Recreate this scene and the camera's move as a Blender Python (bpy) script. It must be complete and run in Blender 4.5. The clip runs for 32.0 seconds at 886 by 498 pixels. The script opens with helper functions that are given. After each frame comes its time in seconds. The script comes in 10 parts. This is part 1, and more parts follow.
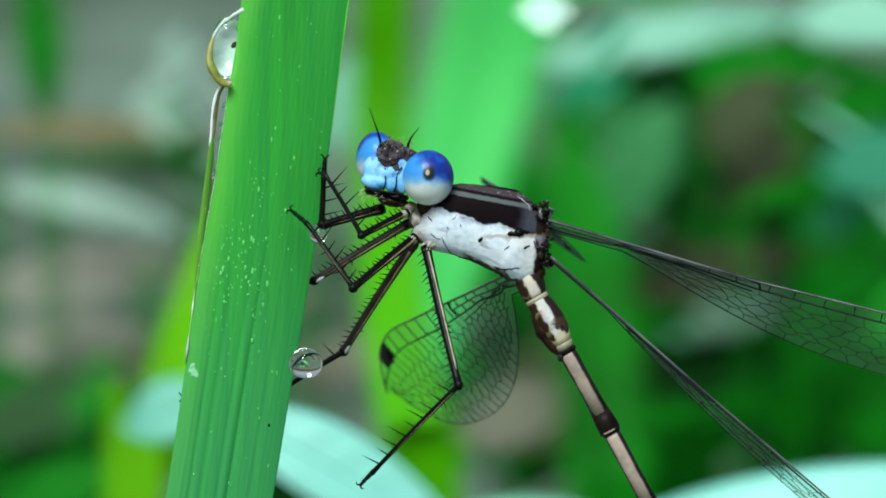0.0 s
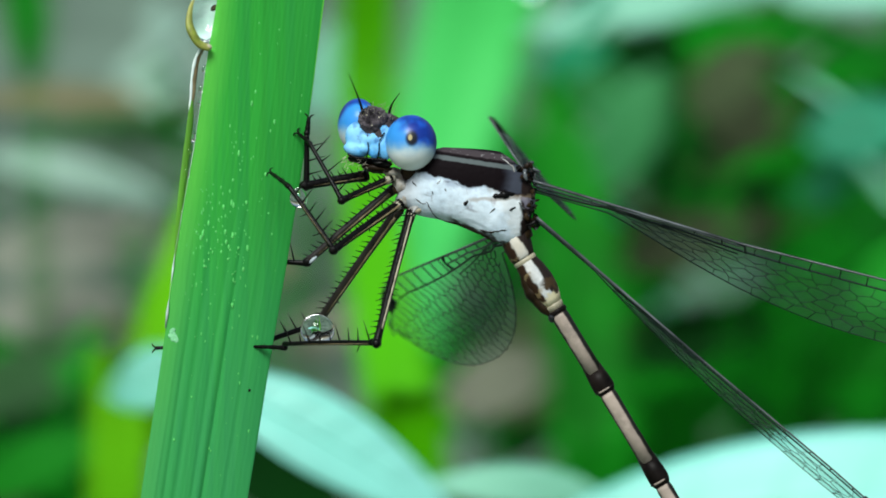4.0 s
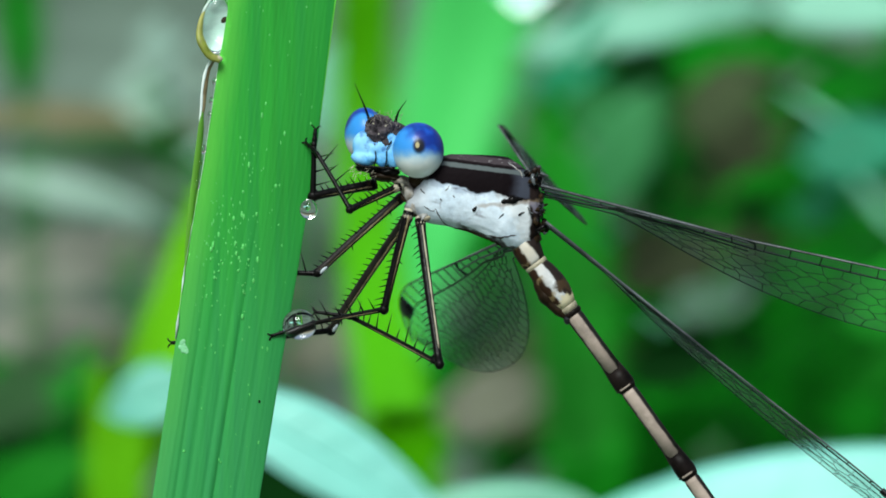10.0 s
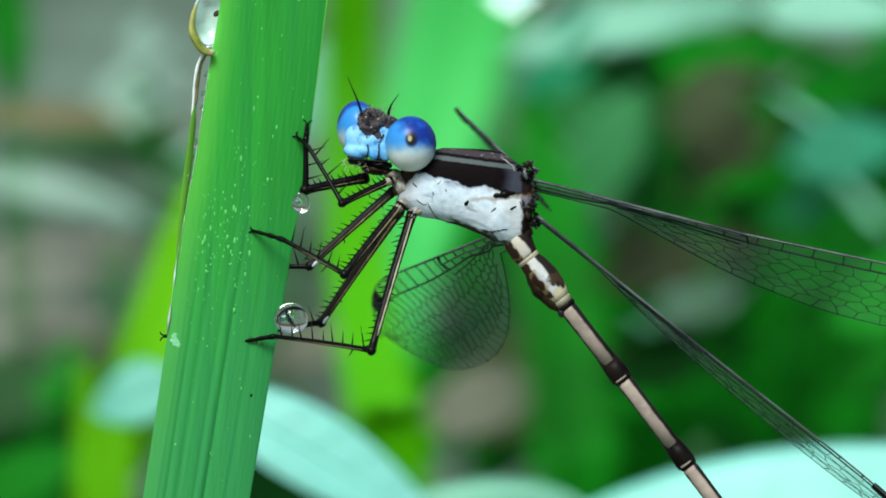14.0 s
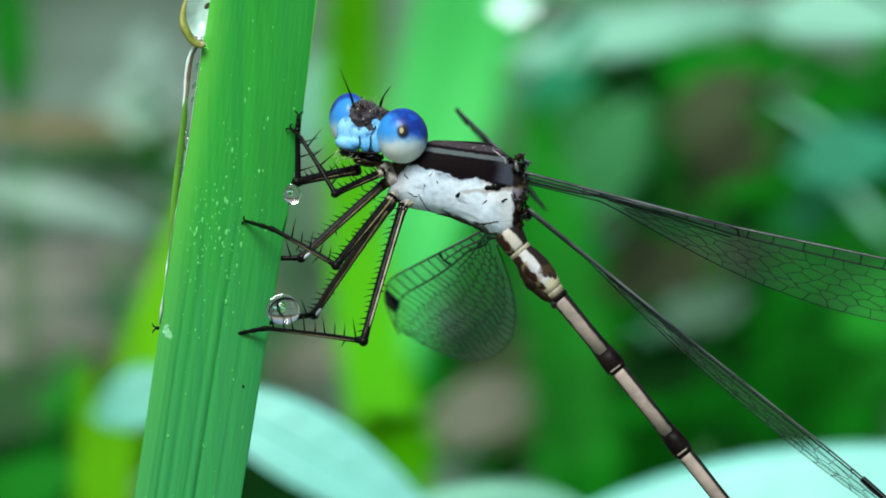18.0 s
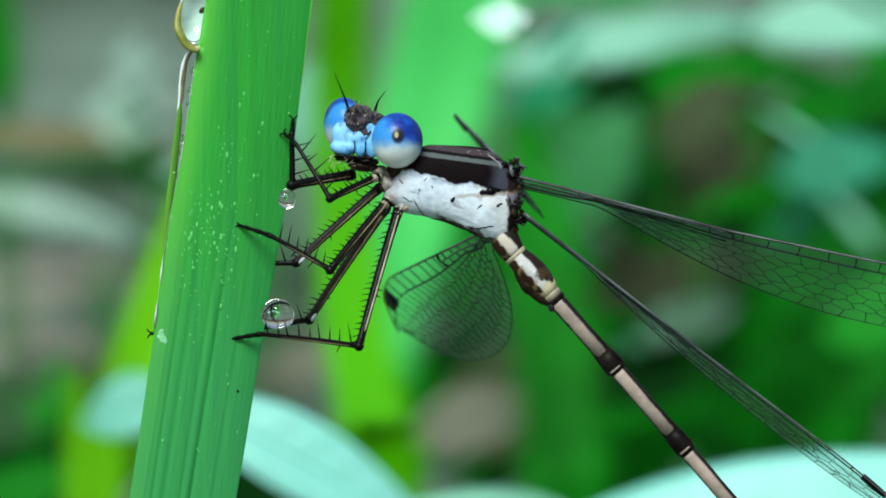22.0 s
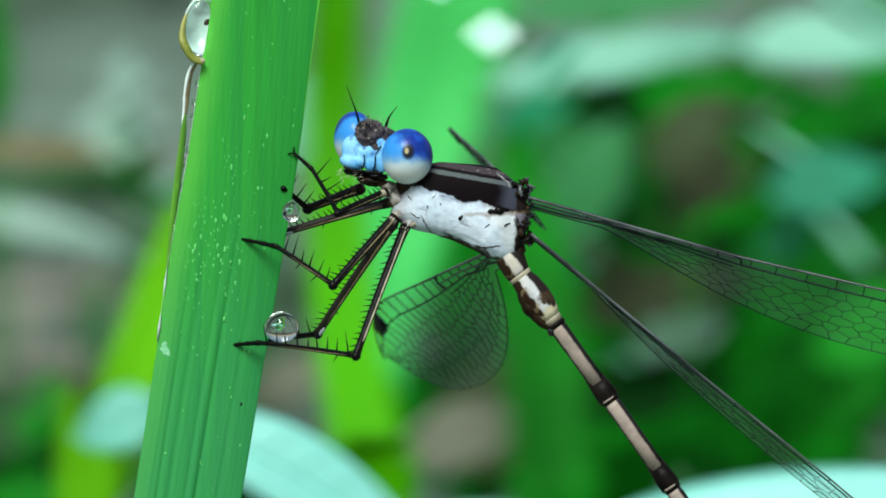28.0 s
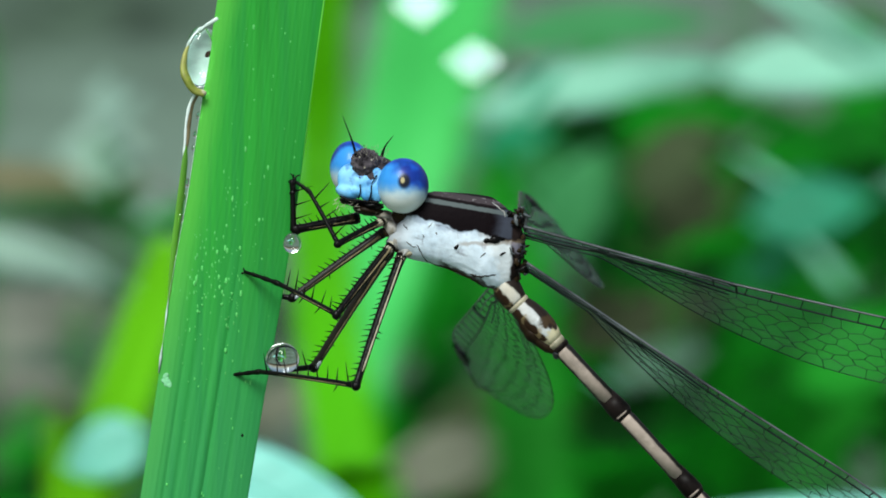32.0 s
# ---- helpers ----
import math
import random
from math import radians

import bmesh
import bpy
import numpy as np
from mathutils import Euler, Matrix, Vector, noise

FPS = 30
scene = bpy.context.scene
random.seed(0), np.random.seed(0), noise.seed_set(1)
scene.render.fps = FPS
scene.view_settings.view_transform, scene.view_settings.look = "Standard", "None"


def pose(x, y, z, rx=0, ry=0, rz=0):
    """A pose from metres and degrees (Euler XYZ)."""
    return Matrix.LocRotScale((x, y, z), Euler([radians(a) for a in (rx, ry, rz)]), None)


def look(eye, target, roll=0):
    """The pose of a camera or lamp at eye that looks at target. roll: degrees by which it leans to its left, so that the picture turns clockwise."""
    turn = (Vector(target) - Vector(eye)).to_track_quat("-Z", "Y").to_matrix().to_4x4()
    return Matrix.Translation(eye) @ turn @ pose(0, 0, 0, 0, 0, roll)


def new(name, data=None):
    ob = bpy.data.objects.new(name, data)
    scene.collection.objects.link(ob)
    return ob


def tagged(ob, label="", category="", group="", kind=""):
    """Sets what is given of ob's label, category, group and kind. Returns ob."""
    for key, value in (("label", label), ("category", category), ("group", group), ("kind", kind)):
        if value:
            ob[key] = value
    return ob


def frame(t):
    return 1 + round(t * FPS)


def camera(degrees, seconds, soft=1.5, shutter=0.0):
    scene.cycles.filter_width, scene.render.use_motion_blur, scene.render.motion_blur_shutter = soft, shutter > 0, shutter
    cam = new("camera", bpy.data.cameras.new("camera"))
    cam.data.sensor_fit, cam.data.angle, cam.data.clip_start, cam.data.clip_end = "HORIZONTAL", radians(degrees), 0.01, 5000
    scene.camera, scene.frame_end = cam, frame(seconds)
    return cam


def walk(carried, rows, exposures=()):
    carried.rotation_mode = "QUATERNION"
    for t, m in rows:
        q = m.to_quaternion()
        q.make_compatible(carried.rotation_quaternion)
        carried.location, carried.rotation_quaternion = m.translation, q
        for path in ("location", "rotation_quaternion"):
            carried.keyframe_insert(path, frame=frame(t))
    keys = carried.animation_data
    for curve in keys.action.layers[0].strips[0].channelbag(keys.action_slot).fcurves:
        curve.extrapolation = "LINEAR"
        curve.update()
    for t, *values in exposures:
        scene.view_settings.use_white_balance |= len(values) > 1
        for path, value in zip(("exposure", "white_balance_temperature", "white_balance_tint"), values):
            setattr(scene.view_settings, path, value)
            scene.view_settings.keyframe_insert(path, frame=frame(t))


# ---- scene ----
from mathutils.bvhtree import BVHTree

MM = 0.001
HEIGHT = 0.60          # the insect's height over the ground
TILT = -14.0           # the camera looks down by this much
REACH = 230.0           # millimetres from the lens to the insect
STEP = 0.028687        # millimetres of the insect's plane to one pixel of the camera's view
BASE = pose(0, 0, HEIGHT, TILT, 0, 0)


def eye(x, y, z, yaw, pitch, roll):
    """The camera's pose from millimetres and degrees in the insect's own plane."""
    turn = pose(0, 0, 0, 0, 0, yaw) @ pose(0, 0, 0, pitch) @ pose(0, 0, 0, 0, roll) @ pose(0, 0, 0, 90)
    return BASE @ Matrix.Translation((x * MM, (y - REACH) * MM, z * MM)) @ turn


cam = camera(11.17, 32.0, soft=1.8)
cam.data.dof.use_dof = True
cam.data.dof.focus_distance = 0.2296
cam.data.dof.aperture_fstop = 66.0
cam.data.dof.aperture_blades = 4
cam.data.dof.aperture_ratio = 0.74
cam.data.dof.aperture_rotation = radians(45)
walk(cam, [
    (0, eye(-0.289, -0.317, 2.483, 0.356, -0.103, -0.282)),
    (0.5, eye(-0.308, -0.285, 2.513, 0.356, -0.134, -0.445)),
    (1, eye(-0.297, 0.308, 2.422, 0.421, -0.209, -0.41)),
    (1.5, eye(-0.159, -0.151, 2.384, 0.445, -0.168, -0.273)),
    (2, eye(-0.195, 0.014, 2.411, 0.322, -0.255, -0.434)),
    (2.5, eye(-0.123, 0.553, 2.274, 0.31, -0.316, -0.25)),
    (3, eye(-0.163, 0.865, 2.279, 0.112, -0.432, -0.389)),
    (3.5, eye(-0.06, 0.838, 2.198, 0.177, -0.487, -0.233)),
    (5.5, eye(0.086, 0.79, 2.248, 0.203, -0.49, -0.182)),
    (6, eye(-0.007, 1.086, 2.123, 0.15, -0.435, -0.181)),
    (6.5, eye(-0.113, 1.128, 2.058, 0.147, -0.386, -0.175)),
    (7, eye(-0.235, 1.011, 1.991, 0.147, -0.325, -0.202)),
    (7.5, eye(-0.329, 0.399, 1.968, 0.103, -0.365, -0.176)),
    (8, eye(-0.543, 0.787, 1.948, 0.127, -0.33, -0.329)),
    (8.5, eye(-0.676, 0.594, 1.889, 0.135, -0.295, -0.294)),
    (9, eye(-0.816, 0.84, 1.788, 0.063, -0.299, -0.19)),
    (9.5, eye(-0.974, 0.964, 1.807, 0.08, -0.283, -0.361)),
    (10, eye(-0.975, 0.498, 1.752, 0.07, -0.229, -0.259)),
    (10.5, eye(-1.096, 0.331, 1.74, 0.022, -0.223, -0.418)),
    (11, eye(-1.137, 0.224, 1.771, -0.031, -0.271, -0.43)),
    (11.5, eye(-1.108, 0.571, 1.638, -0.039, -0.254, -0.291)),
    (12, eye(-1.138, 0.099, 1.667, -0.039, -0.239, -0.36)),
    (12.5, eye(-1.17, 0.388, 1.55, -0.066, -0.222, -0.233)),
    (13, eye(-1.274, 0.261, 1.497, -0.12, -0.207, -0.292)),
    (13.5, eye(-1.33, 0.281, 1.47, -0.106, -0.215, -0.42)),
    (14, eye(-1.342, 0.536, 1.35, -0.123, -0.203, -0.355)),
    (14.5, eye(-1.221, 0.286, 1.285, -0.123, -0.202, -0.37)),
    (16.5, eye(-0.834, -0.293, 0.617, -0.069, -0.083, -0.155)),
    (17, eye(-0.817, -0.604, 0.535, -0.086, -0.052, -0.244)),
    (17.5, eye(-0.654, -0.25, 0.34, -0.059, -0.027, -0.149)),
    (18, eye(-0.574, -0.018, 0.202, -0.043, -0.033, -0.134)),
    (18.5, eye(-0.434, -0.188, 0.128, -0.059, -0.023, -0.026)),
    (19, eye(-0.432, -0.013, 0.022, -0.107, -0.005, -0)),
    (19.5, eye(-0.495, 0.031, 0.027, -0.089, 0.013, -0.097)),
    (20, eye(-0.509, 0.082, -0.013, -0.08, 0.034, -0.106)),
    (20.5, eye(-0.551, -0.4, -0.023, -0.1, 0.042, 0.017)),
    (21, eye(-0.701, 0.133, -0.052, -0.145, 0.026, -0.1)),
    (21.5, eye(-0.838, 0.317, -0.162, -0.173, 0.057, 0.034)),
    (22, eye(-1.035, 0.048, -0.088, -0.224, 0.097, -0.139)),
    (22.5, eye(-1.219, 0.201, -0.073, -0.238, 0.12, -0.224)),
    (23, eye(-1.355, 0.033, -0.113, -0.295, 0.13, -0.212)),
    (23.5, eye(-1.488, 0.094, -0.174, -0.345, 0.177, -0.184)),
    (24, eye(-1.664, 0.452, -0.196, -0.337, 0.19, -0.429)),
    (24.5, eye(-1.585, 0.38, -0.317, -0.313, 0.209, -0.155)),
    (25, eye(-1.605, 0.597, -0.367, -0.296, 0.227, -0.218)),
    (25.5, eye(-1.621, 0.709, -0.364, -0.246, 0.225, -0.138)),
    (27.5, eye(-1.848, -0.092, -0.293, -0.398, 0.31, -0.244)),
    (28, eye(-1.91, 0.651, -0.203, -0.386, 0.298, -0.408)),
    (28.5, eye(-1.809, 0.584, -0.346, -0.411, 0.293, -0.008)),
    (29, eye(-1.897, 0.466, -0.354, -0.39, 0.273, 0.002)),
    (29.5, eye(-2.155, 0.451, -0.259, -0.424, 0.287, -0.269)),
    (30, eye(-2.254, 0.333, -0.275, -0.445, 0.404, -0.078)),
    (30.5, eye(-2.461, 0.21, -0.211, -0.486, 0.438, -0.166)),
    (31, eye(-2.723, 0.38, -0.122, -0.545, 0.469, -0.366)),
    (31.5, eye(-2.874, -0.123, -0.104, -0.629, 0.565, -0.253)),
    (32, eye(-3.103, -0.028, 0.051, -0.672, 0.629, -0.36)),
])

# ---- light: a bright overcast sky over a clearing ----
world = bpy.data.worlds.new("sky")
scene.world = world
world.use_nodes = True
wn, wl = world.node_tree.nodes, world.node_tree.links
sky = wn.new("ShaderNodeTexSky")
sky.sky_type, sky.sun_disc = "NISHITA", False
sky.sun_elevation, sky.sun_rotation = radians(58), radians(200)
sky.air_density, sky.dust_density = 1.6, 3.0
wn["Background"].inputs["Strength"].default_value = 0.075
wl.new(sky.outputs[0], wn["Background"].inputs["Color"])
sun = new("sun", bpy.data.lights.new("sun", "SUN"))
sun.data.energy, sun.data.angle, sun.data.color = 3.0, radians(28), (0.92, 1.0, 0.97)
sun.matrix_world = look((-0.25, -0.6, 1.3), (0, 0, 0.2))
scene.view_settings.exposure = 0.27


# ---- materials ----
def V3(mat):
    return mat.node_tree.nodes, mat.node_tree.links


def material(name, colour, rough=0.5, metal=0.0, spec=0.5, vary=0.15, scale=900.0, bump=0.1, stretch=(1, 1, 1), second=None, through_light=0.0, coat=0.0):
    """A surface with two sizes of variation and fine relief; sizes are in the thing's own space."""
    m = bpy.data.materials.new(name)
    m.use_nodes = True
    n, l = V3(m)
    b = n["Principled BSDF"]
    b.inputs["Roughness"].default_value = rough
    b.inputs["Metallic"].default_value = metal
    b.inputs["Specular IOR Level"].default_value = spec
    b.inputs["Coat Weight"].default_value = coat
    b.inputs["Coat Roughness"].default_value = 0.15
    tc, mp = n.new("ShaderNodeTexCoord"), n.new("ShaderNodeMapping")
    mp.inputs["Scale"].default_value = stretch
    l.new(tc.outputs["Object"], mp.inputs["Vector"])
    fine, large = n.new("ShaderNodeTexNoise"), n.new("ShaderNodeTexNoise")
    fine.inputs["Scale"].default_value, fine.inputs["Detail"].default_value = scale, 4
    large.inputs["Scale"].default_value, large.inputs["Detail"].default_value = scale * 0.13, 3
    l.new(mp.outputs[0], fine.inputs["Vector"])
    l.new(mp.outputs[0], large.inputs["Vector"])
    dark = tuple(max(0.0, c * (1 - 2.2 * vary)) for c in colour)
    lite = second or tuple(min(1.0, c * (1 + 1.6 * vary)) for c in colour)
    mix1, mix2, add = n.new("ShaderNodeMix"), n.new("ShaderNodeMix"), n.new("ShaderNodeMath")
    mix1.data_type = mix2.data_type = "RGBA"
    mix1.inputs["A"].default_value, mix1.inputs["B"].default_value = (*dark, 1), (*colour, 1)
    mix2.inputs["B"].default_value = (*lite, 1)
    ramp1, ramp2 = n.new("ShaderNodeMapRange"), n.new("ShaderNodeMapRange")
    for r in (ramp1, ramp2):
        r.inputs["From Min"].default_value, r.inputs["From Max"].default_value = 0.35, 0.65
    l.new(fine.outputs["Fac"], ramp1.inputs["Value"])
    l.new(large.outputs["Fac"], ramp2.inputs["Value"])
    l.new(ramp1.outputs[0], mix1.inputs["Factor"])
    add.operation = "MULTIPLY"
    add.inputs[1].default_value = 0.8
    l.new(ramp2.outputs[0], add.inputs[0])
    l.new(add.outputs[0], mix2.inputs["Factor"])
    l.new(mix1.outputs["Result"], mix2.inputs["A"])
    l.new(mix2.outputs["Result"], b.inputs["Base Color"])
    if bump:
        bp = n.new("ShaderNodeBump")
        bp.inputs["Strength"].default_value, bp.inputs["Distance"].default_value = bump, 0.00006
        l.new(fine.outputs["Fac"], bp.inputs["Height"])
        l.new(bp.outputs[0], b.inputs["Normal"])
    if through_light:
        tr, sh = n.new("ShaderNodeBsdfTranslucent"), n.new("ShaderNodeMixShader")
        l.new(mix2.outputs["Result"], tr.inputs["Color"])
        sh.inputs[0].default_value = through_light
        l.new(b.outputs[0], sh.inputs[1])
        l.new(tr.outputs[0], sh.inputs[2])
        l.new(sh.outputs[0], n["Material Output"].inputs["Surface"])
    return m


def blend(m, factor_socket, colour):
    """Lays a second colour over a material's base colour by a factor."""
    n, l = V3(m)
    b = n["Principled BSDF"]
    old = b.inputs["Base Color"].links[0].from_socket
    mix = n.new("ShaderNodeMix")
    mix.data_type = "RGBA"
    l.new(factor_socket, mix.inputs["Factor"])
    l.new(old, mix.inputs["A"])
    mix.inputs["B"].default_value = (*colour, 1)
    l.new(mix.outputs["Result"], b.inputs["Base Color"])
    return mix


def math_node(m, op, a, b=None, c=None):
    n, l = V3(m)
    q = n.new("ShaderNodeMath")
    q.operation = op
    for i, x in enumerate((a, b, c)):
        if x is None:
            continue
        if isinstance(x, (int, float)):
            q.inputs[i].default_value = x
        else:
            l.new(x, q.inputs[i])
    return q.outputs[0]


def step(m, value, lo, hi):
    n, l = V3(m)
    r = n.new("ShaderNodeMapRange")
    r.interpolation_type = "SMOOTHSTEP"
    r.inputs["From Min"].default_value, r.inputs["From Max"].default_value = lo, hi
    l.new(value, r.inputs["Value"])
    return r.outputs[0]


def own_axes(m, wobble=0.0, size=2500.0):
    """The thing's own coordinates in millimetres, with an uneven edge."""
    n, l = V3(m)
    tc, sc, sp = n.new("ShaderNodeTexCoord"), n.new("ShaderNodeVectorMath"), n.new("ShaderNodeSeparateXYZ")
    sc.operation = "SCALE"
    sc.inputs["Scale"].default_value = 1000
    l.new(tc.outputs["Object"], sc.inputs[0])
    l.new(sc.outputs[0], sp.inputs[0])
    if not wobble:
        return sp.outputs[0], sp.outputs[1], sp.outputs[2]
    ns = n.new("ShaderNodeTexNoise")
    ns.inputs["Scale"].default_value, ns.inputs["Detail"].default_value = size, 3
    l.new(tc.outputs["Object"], ns.inputs["Vector"])
    w = math_node(m, "MULTIPLY_ADD", ns.outputs["Fac"], wobble, -wobble / 2)
    return tuple(math_node(m, "ADD", s, w) for s in sp.outputs)


# plants
TAN = material("tan_stripe", (0.20, 0.15, 0.065), 0.45, spec=0.3, vary=0.3, scale=3000, second=(0.34, 0.28, 0.16))
BLADE = material("blade_green", (0.025, 0.405, 0.038), 0.45, spec=0.3, vary=0.10, scale=4200, bump=0.4, stretch=(1, 1, 0.03), second=(0.038, 0.46, 0.047), through_light=0.22)
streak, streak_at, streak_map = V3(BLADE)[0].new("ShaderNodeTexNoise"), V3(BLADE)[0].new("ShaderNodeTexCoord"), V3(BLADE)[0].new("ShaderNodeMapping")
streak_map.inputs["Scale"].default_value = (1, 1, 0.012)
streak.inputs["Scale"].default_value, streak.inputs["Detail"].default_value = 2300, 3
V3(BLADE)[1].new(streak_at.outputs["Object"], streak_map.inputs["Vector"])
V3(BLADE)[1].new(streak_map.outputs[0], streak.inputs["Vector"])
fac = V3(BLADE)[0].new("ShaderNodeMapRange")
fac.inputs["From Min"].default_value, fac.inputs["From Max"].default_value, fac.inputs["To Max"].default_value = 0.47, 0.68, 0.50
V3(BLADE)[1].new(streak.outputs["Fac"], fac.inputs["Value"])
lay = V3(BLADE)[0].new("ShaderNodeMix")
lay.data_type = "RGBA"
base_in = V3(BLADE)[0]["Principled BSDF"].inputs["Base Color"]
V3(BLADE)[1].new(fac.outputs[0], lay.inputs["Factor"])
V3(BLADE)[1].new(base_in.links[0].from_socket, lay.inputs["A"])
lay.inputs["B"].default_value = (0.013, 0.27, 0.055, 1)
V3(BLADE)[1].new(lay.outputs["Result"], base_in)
# whitish colour that stands in for gloss on rims; the torn edge has it too
RIM = material("glint_and_pale_rim", (0.70, 0.92, 0.80), 0.2, vary=0.25, scale=900, second=(0.88, 0.97, 0.95))
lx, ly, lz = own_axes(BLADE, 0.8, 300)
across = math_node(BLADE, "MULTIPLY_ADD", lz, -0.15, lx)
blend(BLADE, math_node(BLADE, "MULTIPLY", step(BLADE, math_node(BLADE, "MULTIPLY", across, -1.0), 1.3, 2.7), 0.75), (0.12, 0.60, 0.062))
# Shading of the half turned from the sun, put into the colour.
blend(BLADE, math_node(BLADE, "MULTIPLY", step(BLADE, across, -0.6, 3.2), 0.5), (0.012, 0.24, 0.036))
# Sky sheen on the lower blade, painted in as a bluer tone.
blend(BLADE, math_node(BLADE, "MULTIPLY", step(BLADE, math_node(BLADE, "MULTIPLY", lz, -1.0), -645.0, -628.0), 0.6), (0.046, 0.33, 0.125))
MARGIN = material("blade_margin", (0.13, 0.62, 0.055), 0.4, vary=0.2, scale=1500, stretch=(1, 1, 0.1), through_light=0.2)
SHEATH = material("withered_sheath", (0.09, 0.42, 0.02), 0.35, vary=0.25, scale=1800, stretch=(1, 1, 0.1), second=(0.22, 0.56, 0.06), through_light=0.2)
STRAWY = material("yellow_withered_strip", (0.33, 0.40, 0.05), 0.4, vary=0.2, scale=2500, second=(0.55, 0.52, 0.16), through_light=0.2)
# pale colour in place of bright sky refracted by the drop
INSERT = material("pale_drop_insert", (0.30, 0.50, 0.42), 0.4, vary=0.35, scale=2400, second=(0.44, 0.64, 0.56), through_light=0.2)
SCAR = material("pale_scar", (0.20, 0.56, 0.27), 0.7, vary=0.15, scale=6000)
SPECK = material("pale_speck", (0.095, 0.54, 0.115), 0.6, vary=0.1, scale=6000)
BRIGHT = material("bright_leaf", (0.046, 0.50, 0.078), 0.5, spec=0.1, vary=0.10, scale=60, stretch=(1, 1, 0.2), second=(0.088, 0.68, 0.155), through_light=0.2)
YELLOW = material("yellow_green_stem", (0.075, 0.43, 0.001), 0.5, spec=0.08, vary=0.14, scale=260, stretch=(1, 1, 0.2), through_light=0.3)
ASHY = material("ashy_faded_leaf", (0.115, 0.20, 0.15), 0.7, spec=0.1, vary=0.2, scale=90)
# dimmer mint, also with reflected sky mixed into the colour
DIM_MINT = material("dim_sky_sheen_leaf", (0.13, 0.50, 0.37), 0.45, spec=0.3, vary=0.12, scale=120, second=(0.19, 0.60, 0.47), through_light=0.1)
YOUNG = material("young_stem", (0.16, 0.58, 0.008), 0.5, spec=0.1, vary=0.14, scale=260, stretch=(1, 1, 0.2), through_light=0.3)
FRESH = material("fresh_green_leaf", (0.012, 0.31, 0.018), 0.6, spec=0.08, vary=0.2, scale=60, through_light=0.25)
DULL = material("dark_brown_leaf", (0.022, 0.034, 0.013), 0.8, spec=0.1, vary=0.3, scale=60, second=(0.040, 0.052, 0.024))
UMBER = material("dark_olive_leaf", (0.036, 0.070, 0.022), 0.8, spec=0.1, vary=0.3, scale=60, second=(0.062, 0.085, 0.040))
FADED = material("faded_litter_leaf", (0.118, 0.128, 0.09), 0.8, spec=0.1, vary=0.3, scale=60)
# olive with the undergrowth's shade mixed into the colour
OLIVE = material("olive_shade_toned_leaf", (0.020, 0.075, 0.020), 0.7, spec=0.1, vary=0.3, scale=60, second=(0.034, 0.10, 0.034))
SAGE = material("sage_green_leaf", (0.030, 0.22, 0.060), 0.6, spec=0.1, vary=0.2, scale=60, second=(0.055, 0.28, 0.095), through_light=0.15)
# the sky's reflection on a glossy leaf is put into this pale colour
MINT = material("sky_sheen_leaf", (0.21, 0.66, 0.54), 0.4, spec=0.4, vary=0.08, scale=120, second=(0.31, 0.78, 0.68), through_light=0.1)
PALE = material("pale_green_leaf", (0.15, 0.47, 0.30), 0.5, spec=0.3, vary=0.15, scale=60, second=(0.27, 0.63, 0.46), through_light=0.15)
TEAL = material("bluish_leaf", (0.022, 0.27, 0.14), 0.55, spec=0.15, vary=0.15, scale=200, through_light=0.15)
GREEN = material("green_leaf", (0.005, 0.21, 0.007), 0.6, spec=0.08, vary=0.25, scale=50, through_light=0.25)
# near-black: shade between the plants is put into the leaf colour
DARK = material("shade_toned_leaf", (0.0013, 0.031, 0.0026), 0.7, spec=0.05, vary=0.25, scale=50, through_light=0.15)
STRAW = material("dry_straw", (0.14, 0.13, 0.05), 0.7, vary=0.2, scale=160)
LITTER = material("brown_litter_leaf", (0.22, 0.25, 0.19), 0.8, spec=0.1, vary=0.25, scale=40, second=(0.27, 0.28, 0.23))
GREY = material("grey_dead_leaf", (0.21, 0.34, 0.265), 0.7, vary=0.15, scale=120)
SOIL = material("litter_soil", (0.074, 0.118, 0.076), 0.95, spec=0.1, vary=0.35, scale=18, bump=0.6, second=(0.15, 0.215, 0.165))
# pale glossy surface for the discs that stand in for glints
GLINT = material("glint_disc", (0.36, 0.98, 0.88), 0.12, spec=1.0, vary=0.01, scale=300, bump=0.0, coat=0.45)

# the insect
CHITIN = material("black_chitin", (0.003, 0.0026, 0.0026), 0.32, spec=0.12, vary=0.3, scale=5000, bump=0.5, second=(0.006, 0.005, 0.0045))
BROWN = material("brown_chitin", (0.018, 0.010, 0.005), 0.4, spec=0.12, vary=0.3, scale=5000, bump=0.2, second=(0.038, 0.023, 0.010))
KNOB = material("glossy_black", (0.006, 0.007, 0.009), 0.12, spec=0.8, vary=0.2, scale=5000, bump=0.0)
LEG = material("dark_leg", (0.008, 0.0065, 0.006), 0.32, spec=0.35, vary=0.3, scale=5000, bump=0.2, second=(0.030, 0.024, 0.018))
CREAM = material("cream_stripe", (0.40, 0.36, 0.25), 0.45, vary=0.12, scale=5000)
JOINT = material("pale_joint", (0.42, 0.37, 0.25), 0.6, spec=0.2, vary=0.3, scale=3000, bump=0.4, second=(0.55, 0.52, 0.42))
NECK = material("grey_brown_neck", (0.52, 0.55, 0.57), 0.7, spec=0.1, vary=0.36, scale=3500, bump=0.8, second=(0.40, 0.33, 0.24))
FACE = material("powder_blue_face", (0.09, 0.43, 0.86), 0.55, spec=0.2, vary=0.15, scale=5000, bump=0.2, second=(0.33, 0.70, 1.0))
